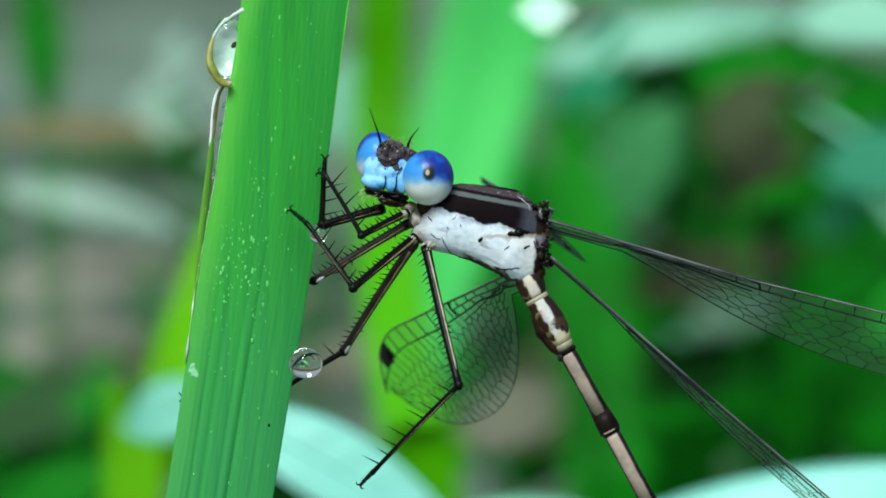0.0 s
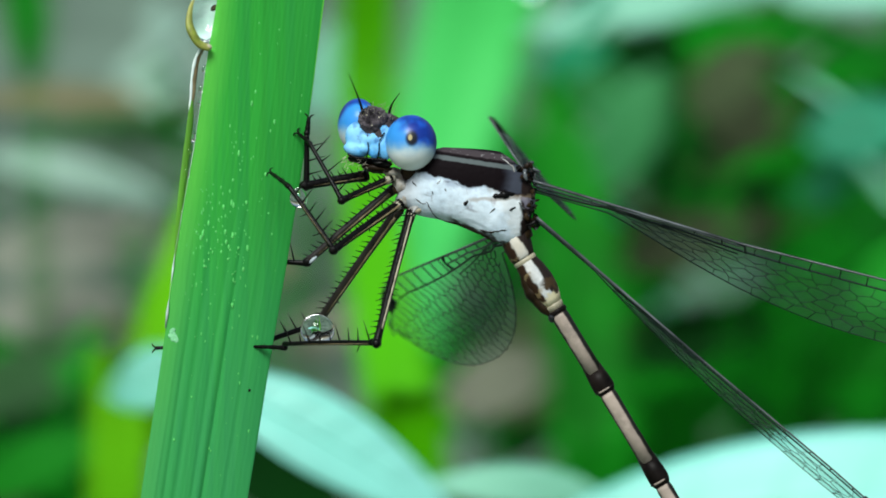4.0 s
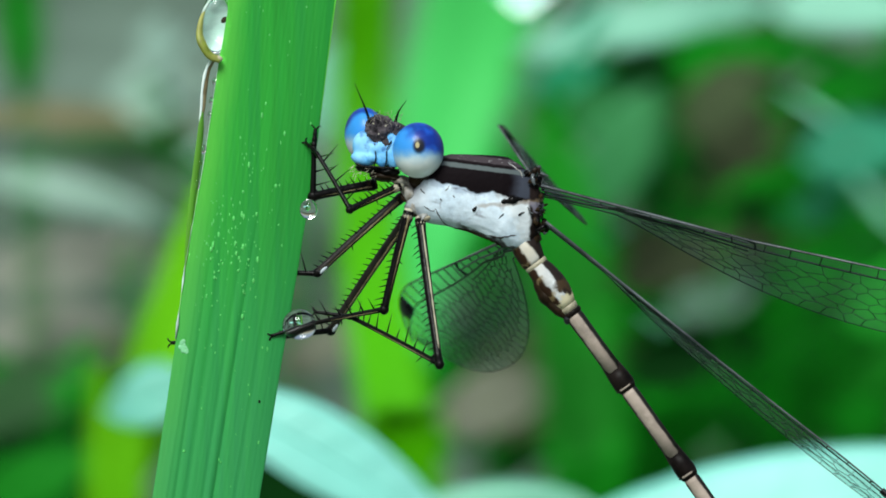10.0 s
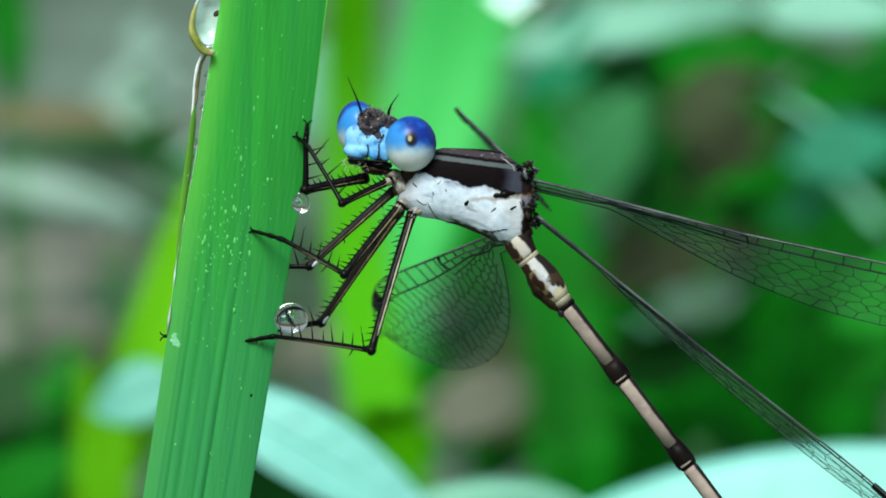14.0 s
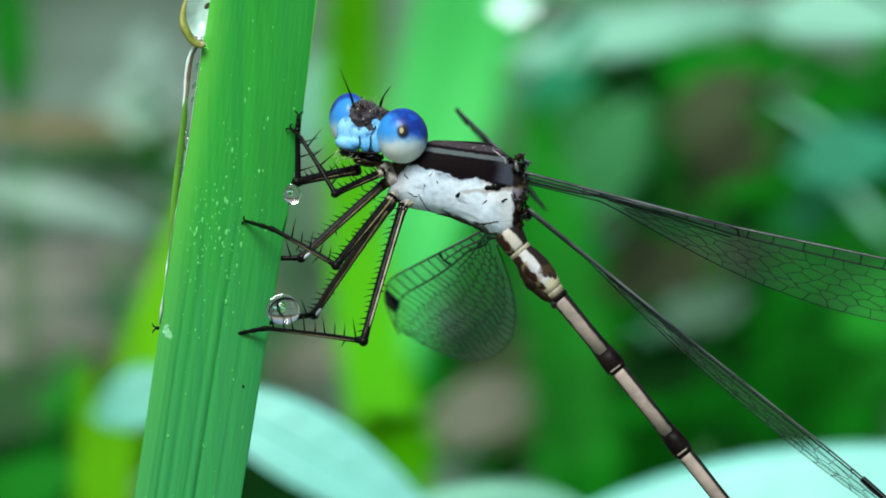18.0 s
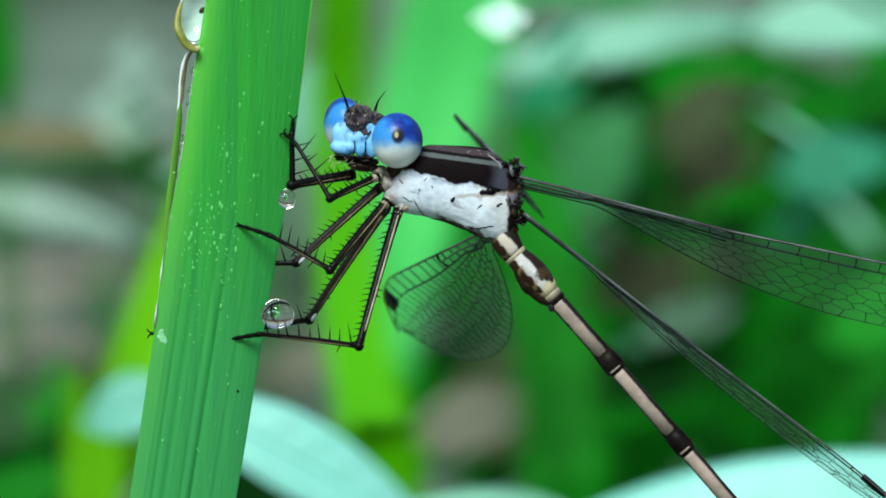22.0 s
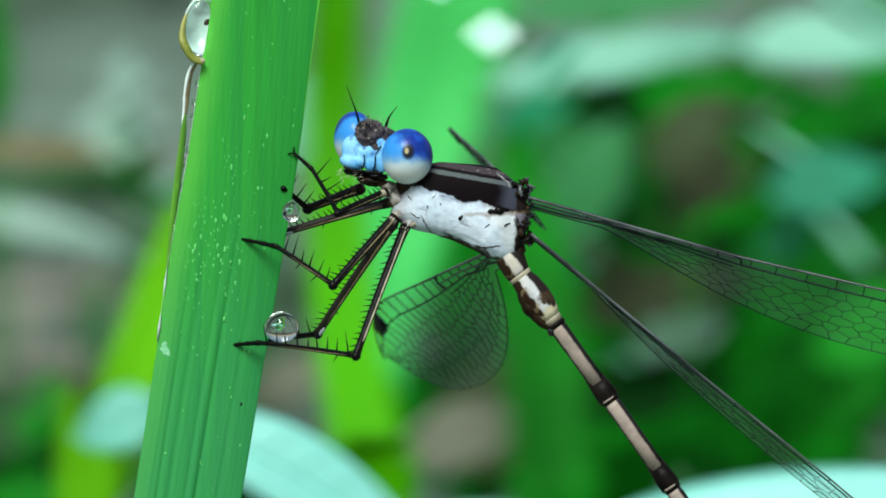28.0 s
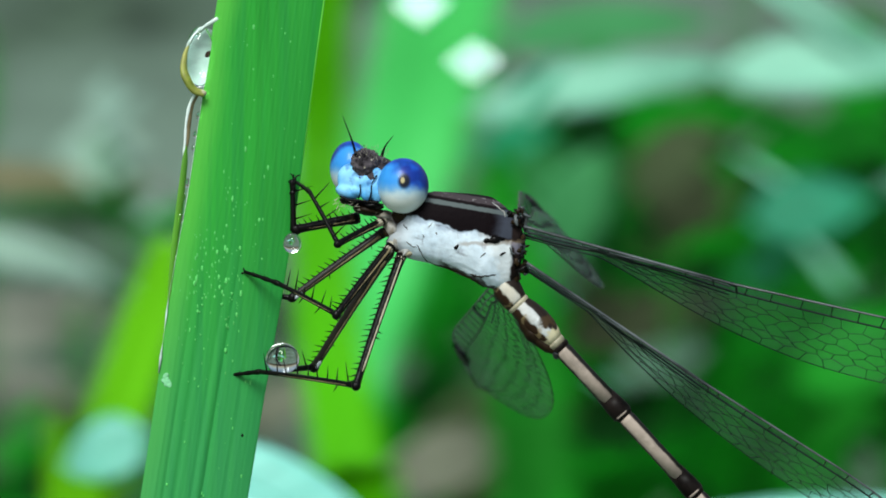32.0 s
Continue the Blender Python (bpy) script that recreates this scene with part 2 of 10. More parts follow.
FRONS = material("dark_hairy_frons", (0.040, 0.034, 0.040), 0.8, spec=0.1, vary=0.42, scale=9000, bump=1.0, second=(0.15, 0.13, 0.145))
mot = V3(FACE)[0].new("ShaderNodeTexNoise")
mot.inputs["Scale"].default_value, mot.inputs["Detail"].default_value = 1900, 4
V3(FACE)[1].new(V3(FACE)[0]["Texture Coordinate"].outputs["Object"], mot.inputs["Vector"])
blend(FACE, math_node(FACE, "MULTIPLY", step(FACE, mot.outputs["Fac"], 0.53, 0.66), 0.6), (0.025, 0.11, 0.36))
# bluish white tone of the patches at two knees
KNEE_PALE = material("bluish_white_patch", (0.34, 0.40, 0.44), 0.5, vary=0.3, scale=5000, second=(0.55, 0.62, 0.66))
# the pale patches in this dark vein colour stand in for glints
COSTA = material("grey_brown_vein", (0.016, 0.018, 0.019), 0.25, spec=0.5, vary=0.5, scale=1800, second=(0.17, 0.19, 0.20))
VEIN = material("dark_vein", (0.006, 0.012, 0.011), 0.35, spec=0.25, vary=0.2, scale=3000)
STIGMA = material("black_stigma", (0.004, 0.004, 0.006), 0.4, spec=0.15, vary=0.2, scale=3000)

# thorax: dark bronze back with a thin grey stripe, powdery white sides with dark sutures
THORAX = material("thorax", (0.66, 0.79, 0.90), 0.65, spec=0.05, vary=0.10, scale=3800, bump=0.5, second=(0.82, 0.92, 1.0))
tx, ty, tz = own_axes(THORAX, 0.75, 1100)
line = math_node(THORAX, "MULTIPLY_ADD", tx, -0.18, 0.80)
above = math_node(THORAX, "SUBTRACT", tz, line)
gx, gy, gz = own_axes(THORAX, 1.5, 1500)
bloom = math_node(THORAX, "SUBTRACT", gz, line)
blend(THORAX, math_node(THORAX, "MULTIPLY", step(THORAX, bloom, -0.40, 0.05), 0.6), (0.26, 0.33, 0.44))
blend(THORAX, math_node(THORAX, "MULTIPLY", step(THORAX, math_node(THORAX, "ADD", gx, math_node(THORAX, "MULTIPLY", gz, 0.6)), -0.1, 0.7), 0.28), (0.62, 0.52, 0.38))
blend(THORAX, step(THORAX, above, -0.07, 0.05), (0.0055, 0.0032, 0.0042))
# Grey-blue highlight painted on the rear of the dark back.
blend(THORAX, math_node(THORAX, "MULTIPLY", math_node(THORAX, "MULTIPLY", step(THORAX, above, 0.0, 0.2), step(THORAX, tx, 0.45, 1.2)), 0.40), (0.12, 0.14, 0.19))
cx, cy, cz = own_axes(THORAX, 0.10, 3000)
stripe = math_node(THORAX, "MULTIPLY_ADD", cx, -0.13, 1.98)
near_stripe = math_node(THORAX, "ABSOLUTE", math_node(THORAX, "SUBTRACT", cz, stripe))
blend(THORAX, math_node(THORAX, "MULTIPLY", math_node(THORAX, "SUBTRACT", 1.0, step(THORAX, near_stripe, 0.08, 0.15)), 0.8), (0.12, 0.145, 0.145))
keel = math_node(THORAX, "SUBTRACT", cz, math_node(THORAX, "MULTIPLY_ADD", cx, -0.13, 2.22))
blend(THORAX, math_node(THORAX, "MULTIPLY", step(THORAX, keel, 0.0, 0.08), 0.85), (0.062, 0.050, 0.055))
grit = V3(THORAX)[0].new("ShaderNodeTexNoise")
grit.inputs["Scale"].default_value, grit.inputs["Detail"].default_value = 5200, 3
V3(THORAX)[1].new(V3(THORAX)[0]["Texture Coordinate"].outputs["Object"], grit.inputs["Vector"])
blend(THORAX, math_node(THORAX, "MULTIPLY", math_node(THORAX, "MULTIPLY", step(THORAX, keel, 0.05, 0.12), step(THORAX, grit.outputs["Fac"], 0.60, 0.68)), 0.35), (0.42, 0.40, 0.40))
blend(THORAX, step(THORAX, keel, 0.34, 0.40), (0.010, 0.007, 0.008))
blend(THORAX, math_node(THORAX, "SUBTRACT", 1.0, step(THORAX, math_node(THORAX, "ABSOLUTE", keel), 0.02, 0.06)), (0.010, 0.007, 0.008))
ux, uy, uz = own_axes(THORAX, 1.2, 900)
blend(THORAX, math_node(THORAX, "MULTIPLY", step(THORAX, math_node(THORAX, "MULTIPLY", ux, -1.0), 3.4, 4.3), 0.6), (0.26, 0.25, 0.25))
vx, vy, vz = own_axes(THORAX, 0.5, 1700)
blend(THORAX, step(THORAX, vx, 1.45, 1.62), (0.018, 0.012, 0.011))
low_line = math_node(THORAX, "MULTIPLY_ADD", vx, -0.46, -1.50)
under = math_node(THORAX, "MULTIPLY", step(THORAX, math_node(THORAX, "SUBTRACT", low_line, vz), 0.0, 0.12), step(THORAX, vx, -2.3, -1.7))
blend(THORAX, math_node(THORAX, "MULTIPLY", under, 0.92), (0.035, 0.022, 0.016))
smear = math_node(THORAX, "ABSOLUTE", math_node(THORAX, "SUBTRACT", vz, math_node(THORAX, "MULTIPLY_ADD", vx, 0.10, 0.26)))
smear = math_node(THORAX, "MULTIPLY", math_node(THORAX, "SUBTRACT", 1.0, step(THORAX, smear, 0.03, 0.17)), step(THORAX, vx, -1.4, -0.9))
blend(THORAX, math_node(THORAX, "MULTIPLY", smear, 0.6), (0.27, 0.20, 0.13))
blotch = V3(THORAX)[0].new("ShaderNodeTexNoise")
blotch.inputs["Scale"].default_value, blotch.inputs["Detail"].default_value = 700, 5
V3(THORAX)[1].new(V3(THORAX)[0]["Texture Coordinate"].outputs["Object"], blotch.inputs["Vector"])
blend(THORAX, math_node(THORAX, "MULTIPLY", math_node(THORAX, "MULTIPLY", step(THORAX, blotch.outputs["Fac"], 0.56, 0.66), step(THORAX, math_node(THORAX, "MULTIPLY", above, -1.0), 0.02, 0.1)), 0.7), (0.25, 0.24, 0.30))
vor = V3(THORAX)[0].new("ShaderNodeTexVoronoi")
vor.feature = "DISTANCE_TO_EDGE"
vor.inputs["Scale"].default_value = 620
bent = V3(THORAX)[0].new("ShaderNodeVectorMath")
bent.operation = "MULTIPLY_ADD"
bent.inputs[1].default_value = (0.0013, 0.0013, 0.0013)
V3(THORAX)[1].new(blotch.outputs["Color"], bent.inputs[0])
V3(THORAX)[1].new(V3(THORAX)[0]["Texture Coordinate"].outputs["Object"], bent.inputs[2])
V3(THORAX)[1].new(bent.outputs[0], vor.inputs["Vector"])
crack = math_node(THORAX, "SUBTRACT", 1.0, step(THORAX, vor.outputs["Distance"], 0.01, 0.05))
blend(THORAX, math_node(THORAX, "MULTIPLY", math_node(THORAX, "MULTIPLY", math_node(THORAX, "MULTIPLY", crack, step(THORAX, blotch.outputs["Fac"], 0.50, 0.60)), step(THORAX, math_node(THORAX, "MULTIPLY", above, -1.0), 0.0, 0.1)), 0.5), (0.07, 0.06, 0.07))

# eyes: deep blue above, sky blue between, cream below, one dark spot with a pale core
EYE = material("compound_eye", (0.007, 0.050, 0.36), 0.42, spec=0.22, vary=0.3, scale=2500, bump=0.05, second=(0.014, 0.11, 0.58), coat=0.22)
ex, ey, ez = own_axes(EYE, 0.55, 1300)
hx, hy, hz = own_axes(EYE, 1.3, 700)
# Lighter blue to one side: the eye's own tint plus a painted soft reflection.
blend(EYE, math_node(EYE, "MULTIPLY", step(EYE, math_node(EYE, "MULTIPLY", math_node(EYE, "ADD", hz, math_node(EYE, "MULTIPLY", hx, 0.95)), -1.0), -0.70, 0.30), 0.9), (0.040, 0.30, 0.76))
blend(EYE, step(EYE, math_node(EYE, "MULTIPLY", ez, -1.0), -0.15, 0.60), (0.30, 0.56, 0.72))
blend(EYE, step(EYE, math_node(EYE, "MULTIPLY", ez, -1.0), 0.15, 0.90), (0.86, 0.91, 0.89))
navy = V3(EYE)[0].new("ShaderNodeTexNoise")
navy.inputs["Scale"].default_value, navy.inputs["Detail"].default_value = 900, 2
V3(EYE)[1].new(V3(EYE)[0]["Texture Coordinate"].outputs["Object"], navy.inputs["Vector"])
blend(EYE, math_node(EYE, "MULTIPLY", math_node(EYE, "MULTIPLY", step(EYE, navy.outputs["Fac"], 0.42, 0.60), step(EYE, math_node(EYE, "ADD", hz, math_node(EYE, "MULTIPLY", hx, 0.6)), 0.1, 0.7)), 0.8), (0.004, 0.016, 0.20))
fx, fy, fz = own_axes(EYE)
front = step(EYE, math_node(EYE, "MULTIPLY", fy, -1.0), 0.5, 0.7)


def spot(a, b, x0, z0):
    u = math_node(EYE, "DIVIDE", math_node(EYE, "SUBTRACT", fx, x0), a)
    v = math_node(EYE, "DIVIDE", math_node(EYE, "SUBTRACT", fz, z0), b)
    r = math_node(EYE, "ADD", math_node(EYE, "MULTIPLY", u, u), math_node(EYE, "MULTIPLY", v, v))
    return math_node(EYE, "MULTIPLY", math_node(EYE, "SUBTRACT", 1.0, step(EYE, r, 0.35, 1.5)), front)


blend(EYE, spot(0.32, 0.40, 0.05, 0.20), (0.006, 0.008, 0.016))
blend(EYE, spot(0.105, 0.15, -0.03, 0.24), (0.46, 0.39, 0.20))

# abdomen: beige sides, a dark line along the back and the belly
TAIL = material("abdomen", (0.36, 0.295, 0.245), 0.5, spec=0.2, vary=0.12, scale=3500, bump=0.15, second=(0.46, 0.37, 0.31))
ax, ay, az = own_axes(TAIL, 0.10, 2500)
blend(TAIL, step(TAIL, ax, 0.17, 0.28), (0.012, 0.010, 0.010))
blend(TAIL, step(TAIL, math_node(TAIL, "MULTIPLY", ax, -1.0), 0.31, 0.41), (0.014, 0.011, 0.010))
WAIST = material("abdomen_root", (0.66, 0.70, 0.73), 0.55, spec=0.2, vary=0.15, scale=3000, bump=0.3, second=(0.62, 0.56, 0.44))
wx, wy, wz = own_axes(WAIST, 0.40, 1500)
blend(WAIST, step(WAIST, math_node(WAIST, "MULTIPLY", wx, -1.0), 0.16, 0.28), (0.030, 0.013, 0.006))
blend(WAIST, step(WAIST, wx, 0.24, 0.36), (0.018, 0.011, 0.009))
kx, ky, kz = own_axes(WAIST, 1.4, 2200)
blend(WAIST, math_node(WAIST, "MULTIPLY", step(WAIST, math_node(WAIST, "MULTIPLY", kz, -1.0), 3.15, 3.4), 0.92), (0.60, 0.54, 0.34))
blend(WAIST, math_node(WAIST, "MULTIPLY", math_node(WAIST, "SUBTRACT", 1.0, step(WAIST, math_node(WAIST, "ABSOLUTE", math_node(WAIST, "ADD", kz, 2.75)), 0.1, 0.40)), step(WAIST, kx, -0.25, 0.15)), (0.05, 0.03, 0.014))
tanny = math_node(WAIST, "MULTIPLY", step(WAIST, math_node(WAIST, "SINE", math_node(WAIST, "MULTIPLY", kz, 6.0)), 0.55, 0.9), step(WAIST, math_node(WAIST, "MULTIPLY", kx, -1.0), 0.15, 0.3))
blend(WAIST, math_node(WAIST, "MULTIPLY", tanny, 0.6), (0.30, 0.22, 0.11))
BAND = material("black_band", (0.006, 0.0045, 0.004), 0.45, spec=0.08, vary=0.3, scale=3500, bump=0.15, second=(0.02, 0.014, 0.012))


def clear(name, ior, tint, rough=0.0):
    m = bpy.data.materials.new(name)
    m.use_nodes = True
    n, l = V3(m)
    b = n["Principled BSDF"]
    b.inputs["Base Color"].default_value = (*tint, 1)
    b.inputs["Roughness"].default_value = rough
    b.inputs["IOR"].default_value = ior
    b.inputs["Transmission Weight"].default_value = 1.0
    return m


WATER = clear("water", 1.33, (1, 1, 1))
MEMBRANE = bpy.data.materials.new("wing_membrane")
MEMBRANE.use_nodes = True
n, l = V3(MEMBRANE)
gl, tp, mx, fr = n.new("ShaderNodeBsdfGlossy"), n.new("ShaderNodeBsdfTransparent"), n.new("ShaderNodeMixShader"), n.new("ShaderNodeLayerWeight")
nz, tc = n.new("ShaderNodeTexNoise"), n.new("ShaderNodeTexCoord")
nz.inputs["Scale"].default_value = 500
l.new(tc.outputs["Object"], nz.inputs["Vector"])
bp = n.new("ShaderNodeBump")
bp.inputs["Strength"].default_value, bp.inputs["Distance"].default_value = 0.6, 0.0002
l.new(nz.outputs["Fac"], bp.inputs["Height"])
gl.inputs["Roughness"].default_value = 0.25
gl.inputs["Color"].default_value = (0.75, 0.8, 0.8, 1)
tp.inputs["Color"].default_value = (0.88, 0.95, 0.94, 1)
fr.inputs["Blend"].default_value = 0.25
fm_ = n.new("ShaderNodeMath")
fm_.operation = "MULTIPLY_ADD"
fm_.inputs[1].default_value, fm_.inputs[2].default_value = 0.34, 0.04
l.new(fr.outputs["Facing"], fm_.inputs[0])
l.new(bp.outputs[0], gl.inputs["Normal"])
l.new(fm_.outputs[0], mx.inputs[0])
l.new(tp.outputs[0], mx.inputs[1])
l.new(gl.outputs[0], mx.inputs[2])
film, mx2 = n.new("ShaderNodeBsdfDiffuse"), n.new("ShaderNodeMixShader")
film.inputs["Color"].default_value = (0.32, 0.50, 0.46, 1)
patch = n.new("ShaderNodeMapRange")
patch.inputs["From Min"].default_value, patch.inputs["From Max"].default_value, patch.inputs["To Min"].default_value, patch.inputs["To Max"].default_value = 0.4, 0.65, 0.02, 0.12
l.new(nz.outputs["Fac"], patch.inputs["Value"])
l.new(patch.outputs[0], mx2.inputs[0])
l.new(mx.outputs[0], mx2.inputs[1])
l.new(film.outputs[0], mx2.inputs[2])
l.new(mx2.outputs[0], n["Material Output"].inputs["Surface"])


# ---- mesh helpers (millimetres) ----
def mesh(name, bm, mat, smooth=True):
    bmesh.ops.recalc_face_normals(bm, faces=bm.faces)
    for v in bm.verts:
        v.co *= MM
    me = bpy.data.meshes.new(name)
    bm.to_mesh(me)
    bm.free()
    for p in me.polygons:
        p.use_smooth = smooth
    me.materials.append(mat)
    return me


def part(name, bm, mat, parent, label="", smooth=True):
    ob = new(name, mesh(name, bm, mat, smooth))
    ob.parent = parent
    return tagged(ob, label)


def loft(bm, rings, caps=True):
    """Joins rings of equally many points into a skin."""
    rows = [[bm.verts.new(p) for p in ring] for ring in rings]
    k = len(rows[0])
    for a, b in zip(rows, rows[1:]):
        for i in range(k):
            bm.faces.new((a[i], a[(i + 1) % k], b[(i + 1) % k], b[i]))
    if caps:
        bm.faces.new(rows[0][::-1])
        bm.faces.new(rows[-1])
    return rows


def tube(bm, pts, radii, k=8, flat=1.0, side=None):
    """A round rod through the points; flat squeezes it along the second axis."""
    pts = [Vector(p) for p in pts]
    rings = []
    ref = Vector(side) if side else None
    for i, p in enumerate(pts):
        d = (pts[min(i + 1, len(pts) - 1)] - pts[max(i - 1, 0)]).normalized()
        if ref is None:
            ref = d.orthogonal()
        a = (ref - d * ref.dot(d)).normalized()
        b = d.cross(a)
        ref = a
        r = radii[i] if isinstance(radii, (list, tuple)) else radii
        rings.append([p + a * (r * math.cos(6.28319 * j / k)) + b * (r * flat * math.sin(6.28319 * j / k)) for j in range(k)])
    loft(bm, rings)


def ball(bm, centre, radii, u=24, v=14, turn=None):
    m = Matrix.Translation(centre) @ (turn or Matrix()) @ Matrix.Diagonal((*radii, 1))
    bmesh.ops.create_uvsphere(bm, u_segments=u, v_segments=v, radius=1.0, matrix=m)


def at(px, py, depth=0.0):
    """A place in the insect's own axes, in millimetres, from camera-view pixels and a chosen depth behind the insect.
    """
    s = STEP * (REACH + depth) / REACH
    return Vector(((px - 784) * s, depth, (441 - py) * s))


def to_world(p):
    return BASE @ (Vector(p) * MM)


# ---- the ground ----
bm = bmesh.new()
N = 60
grid = [[bm.verts.new(((i / N - 0.5) * 1.0, (j / N - 0.5) * 1.0, 0)) for j in range(N + 1)] for i in range(N + 1)]
for i in range(N):
    for j in range(N):
        bm.faces.new((grid[i][j], grid[i + 1][j], grid[i + 1][j + 1], grid[i][j + 1]))
for v in bm.verts:
    x, y = v.co.x, v.co.y
    far = max(abs(x), abs(y)) * 2
    x, y = x * (4 + 300 * max(0, far - 0.6) ** 3), y * (4 + 300 * max(0, far - 0.6) ** 3)
    h = 0.012 * noise.noise(Vector((x * 9, y * 9, 0))) + 0.03 * noise.noise(Vector((x * 1.7, y * 1.7, 5)))
    v.co = Vector((x, y, h - 0.02)) / MM
ground = tagged(new("ground", mesh("ground", bm, SOIL)), "brown damp soil with old leaf litter under the plants", "ground", kind="structure")


def ground_under(p):
    return Vector((p.x, p.y, -0.02))


# ---- plants ----
def ribbon(bm, pts, widths, face, fold=0.12, thick=0.25, cross=7, ridge=0.0, ridges=0, groove=None):
    """A leaf blade along points: a shallow trough of real thickness; face is the way its front looks."""
    pts = [Vector(p) for p in pts]
    rings = []
    for i, p in enumerate(pts):
        d = (pts[min(i + 1, len(pts) - 1)] - pts[max(i - 1, 0)]).normalized()
        f = Vector(face)
        f = (f - d * f.dot(d)).normalized()
        s = d.cross(f)
        w = widths[i]
        front, back = [], []
        for j in range(cross):
            u = j / (cross - 1) * 2 - 1
            dip = -fold * w * (1 - abs(u)) ** 1.0 + ridge * math.cos(u * math.pi * ridges) * (0.6 + 0.4 * math.sin(u * 37))
            if groove:
                dip += groove(p, u)
            front.append(p + s * (u * w / 2) + f * (dip + thick / 2 * (1 - u ** 4)))
            back.append(p + s * (u * w / 2) + f * (dip - thick / 2 * (1 - u ** 4) - 0.01))
        rings.append(front + back[::-1])
    loft(bm, rings)


def curve_through(pts, per=6):
    """Points of a smooth line through the given ones."""
    pts = [Vector(p) for p in pts]
    e = [2 * pts[0] - pts[1]] + pts + [2 * pts[-1] - pts[-2]]
    out = []
    for i in range(1, len(e) - 2):
        for j in range(per):
            t = j / per
            a, b, c, d = e[i - 1:i + 3]
            out.append(0.5 * ((2 * b) + (c - a) * t + (2 * a - 5 * b + 4 * c - d) * t * t + (3 * b - a - 3 * c + d) * t ** 3))
    return out + [pts[-1]]


def grass(label, view_px, widths, mat, group="grass blades", fold=0.12):
    """A long blade from its tip down through places set in camera-view pixels and on to the ground."""
    spots = [to_world(at(x, y, d * 3.2)) for x, y, d in view_px]
    low = spots[-1]
    run = (spots[-1] - spots[-2]).normalized()
    foot = ground_under(low + Vector((run.x, run.y, 0)) * 0.06)
    widths = [1.15 * w for w in widths]
    line = curve_through([p / MM for p in spots] + [low.lerp(foot, 0.5) / MM, foot / MM])
    k = len(line)
    wide = [float(np.interp(i / (k - 1) * (len(widths) + 1), range(len(widths) + 2), [*widths, widths[-1] * 0.8, widths[-1] * 0.5])) for i in range(k)]
    thing = tagged(new("grass_blade"), label, "grass", group)
    thing.location = foot
    bm = bmesh.new()
    ribbon(bm, [p - foot / MM for p in line], wide, BASE.to_3x3() @ Vector((0, -1, 0)), fold)
    part("blade", bm, mat, thing)
    bm = bmesh.new()
    front = BASE.to_3x3() @ Vector((0, -1, 0))
    tube(bm, [p - foot / MM + front * (0.10 - fold * w) for p, w in zip(line, wide)], [max(0.15, w * 0.035) for w in wide], 6)
    part("midrib", bm, mat, thing)
    return thing


def leaf(label, a, b, width, mat, depth, tip_depth=None, group="broad leaves", face=(0, -0.75, 0.65), petiole_to=None):
    """A broad pointed leaf from its stalk end a to its tip b, on a thin stalk that rises from the ground."""
    depth *= 3.2
    tip_depth = depth if tip_depth is None else tip_depth * 3.2
    p, q = to_world(at(*a, depth)) / MM, to_world(at(*b, tip_depth)) / MM
    s = STEP * (REACH + depth) / REACH
    foot = ground_under(p * MM + Vector((random.uniform(-0.02, 0.02), 0.03, 0)))
    thing = tagged(new("leafy_stem"), label, "plant", group)
    thing.location = foot
    f = Vector(face)
    k = 14
    line, wide = [], []
    for i in range(k + 1):
        t = i / k
        line.append(p.lerp(q, t) + f * (0.10 * (q - p).length * (math.sin(math.pi * t) * 0.7)) - foot / MM)
        wide.append(width * s * max(0.02, math.sin(math.pi * min(1, t ** 0.8)) ** 0.75))
    bm = bmesh.new()
    ribbon(bm, line, wide, f, 0.06, 0.3, 9)
    lf = part("leaf", bm, mat, thing)
    bm = bmesh.new()
    tube(bm, [x + f * (0.12 - 0.06 * w) for x, w in zip(line, wide)], [max(0.12, 0.5 * (1 - i / (k + 1))) for i in range(k + 1)], 6)
    for i in range(2, k - 1, 2):
        d = (line[i + 1] - line[i]).normalized()
        side = d.cross(f).normalized()
        for sgn in (-1, 1):
            tube(bm, [line[i] + f * (0.15 - 0.06 * wide[i]), line[i] + side * (sgn * wide[i] * 0.42) + d * (wide[i] * 0.25) + f * 0.12], [0.16, 0.05], 4)
    rib = new("ribs", mesh("ribs", bm, mat))
    rib.parent = lf
    bm = bmesh.new()
    mid = (p - foot / MM) * 0.5 + Vector((0, 6, 8))
    tube(bm, curve_through([Vector((0, 0, 0)), mid, p - foot / MM]), 0.9, 7)
    part("stalk", bm, YELLOW if mat in (BRIGHT, YELLOW) else GREEN, thing)
    return thing


# the blade that the insect holds
blade = tagged(new("grass_blade"), "broad upright green grass blade with fine veins and dew specks", "grass")
EDGE = [(-120, 373, 561), (0, 355, 545), (120, 338, 530), (260, 318, 512), (441, 286, 484), (600, 266, 457), (740, 246, 435), (882, 225, 412), (1000, 208, 396)]
mids = [at((a + b) / 2, y) for y, a, b in EDGE]
wide = [(b - a) * STEP for y, a, b in EDGE]
drift = (mids[-1] - mids[2]) / (mids[2].z - mids[-1].z)
down = (to_world(mids[-1]).z + 0.02) / MM / math.cos(radians(TILT))
foot_v = mids[-1] + drift * down
for t in (0.04, 0.1, 0.2, 0.35, 0.5, 0.65, 0.8, 0.92, 1.0):
    mids.append(mids[8].lerp(foot_v, t))
    wide.append(5.4 - 1.6 * t)
foot = to_world(foot_v)
blade.matrix_basis = BASE @ Matrix.Translation(foot_v * MM)
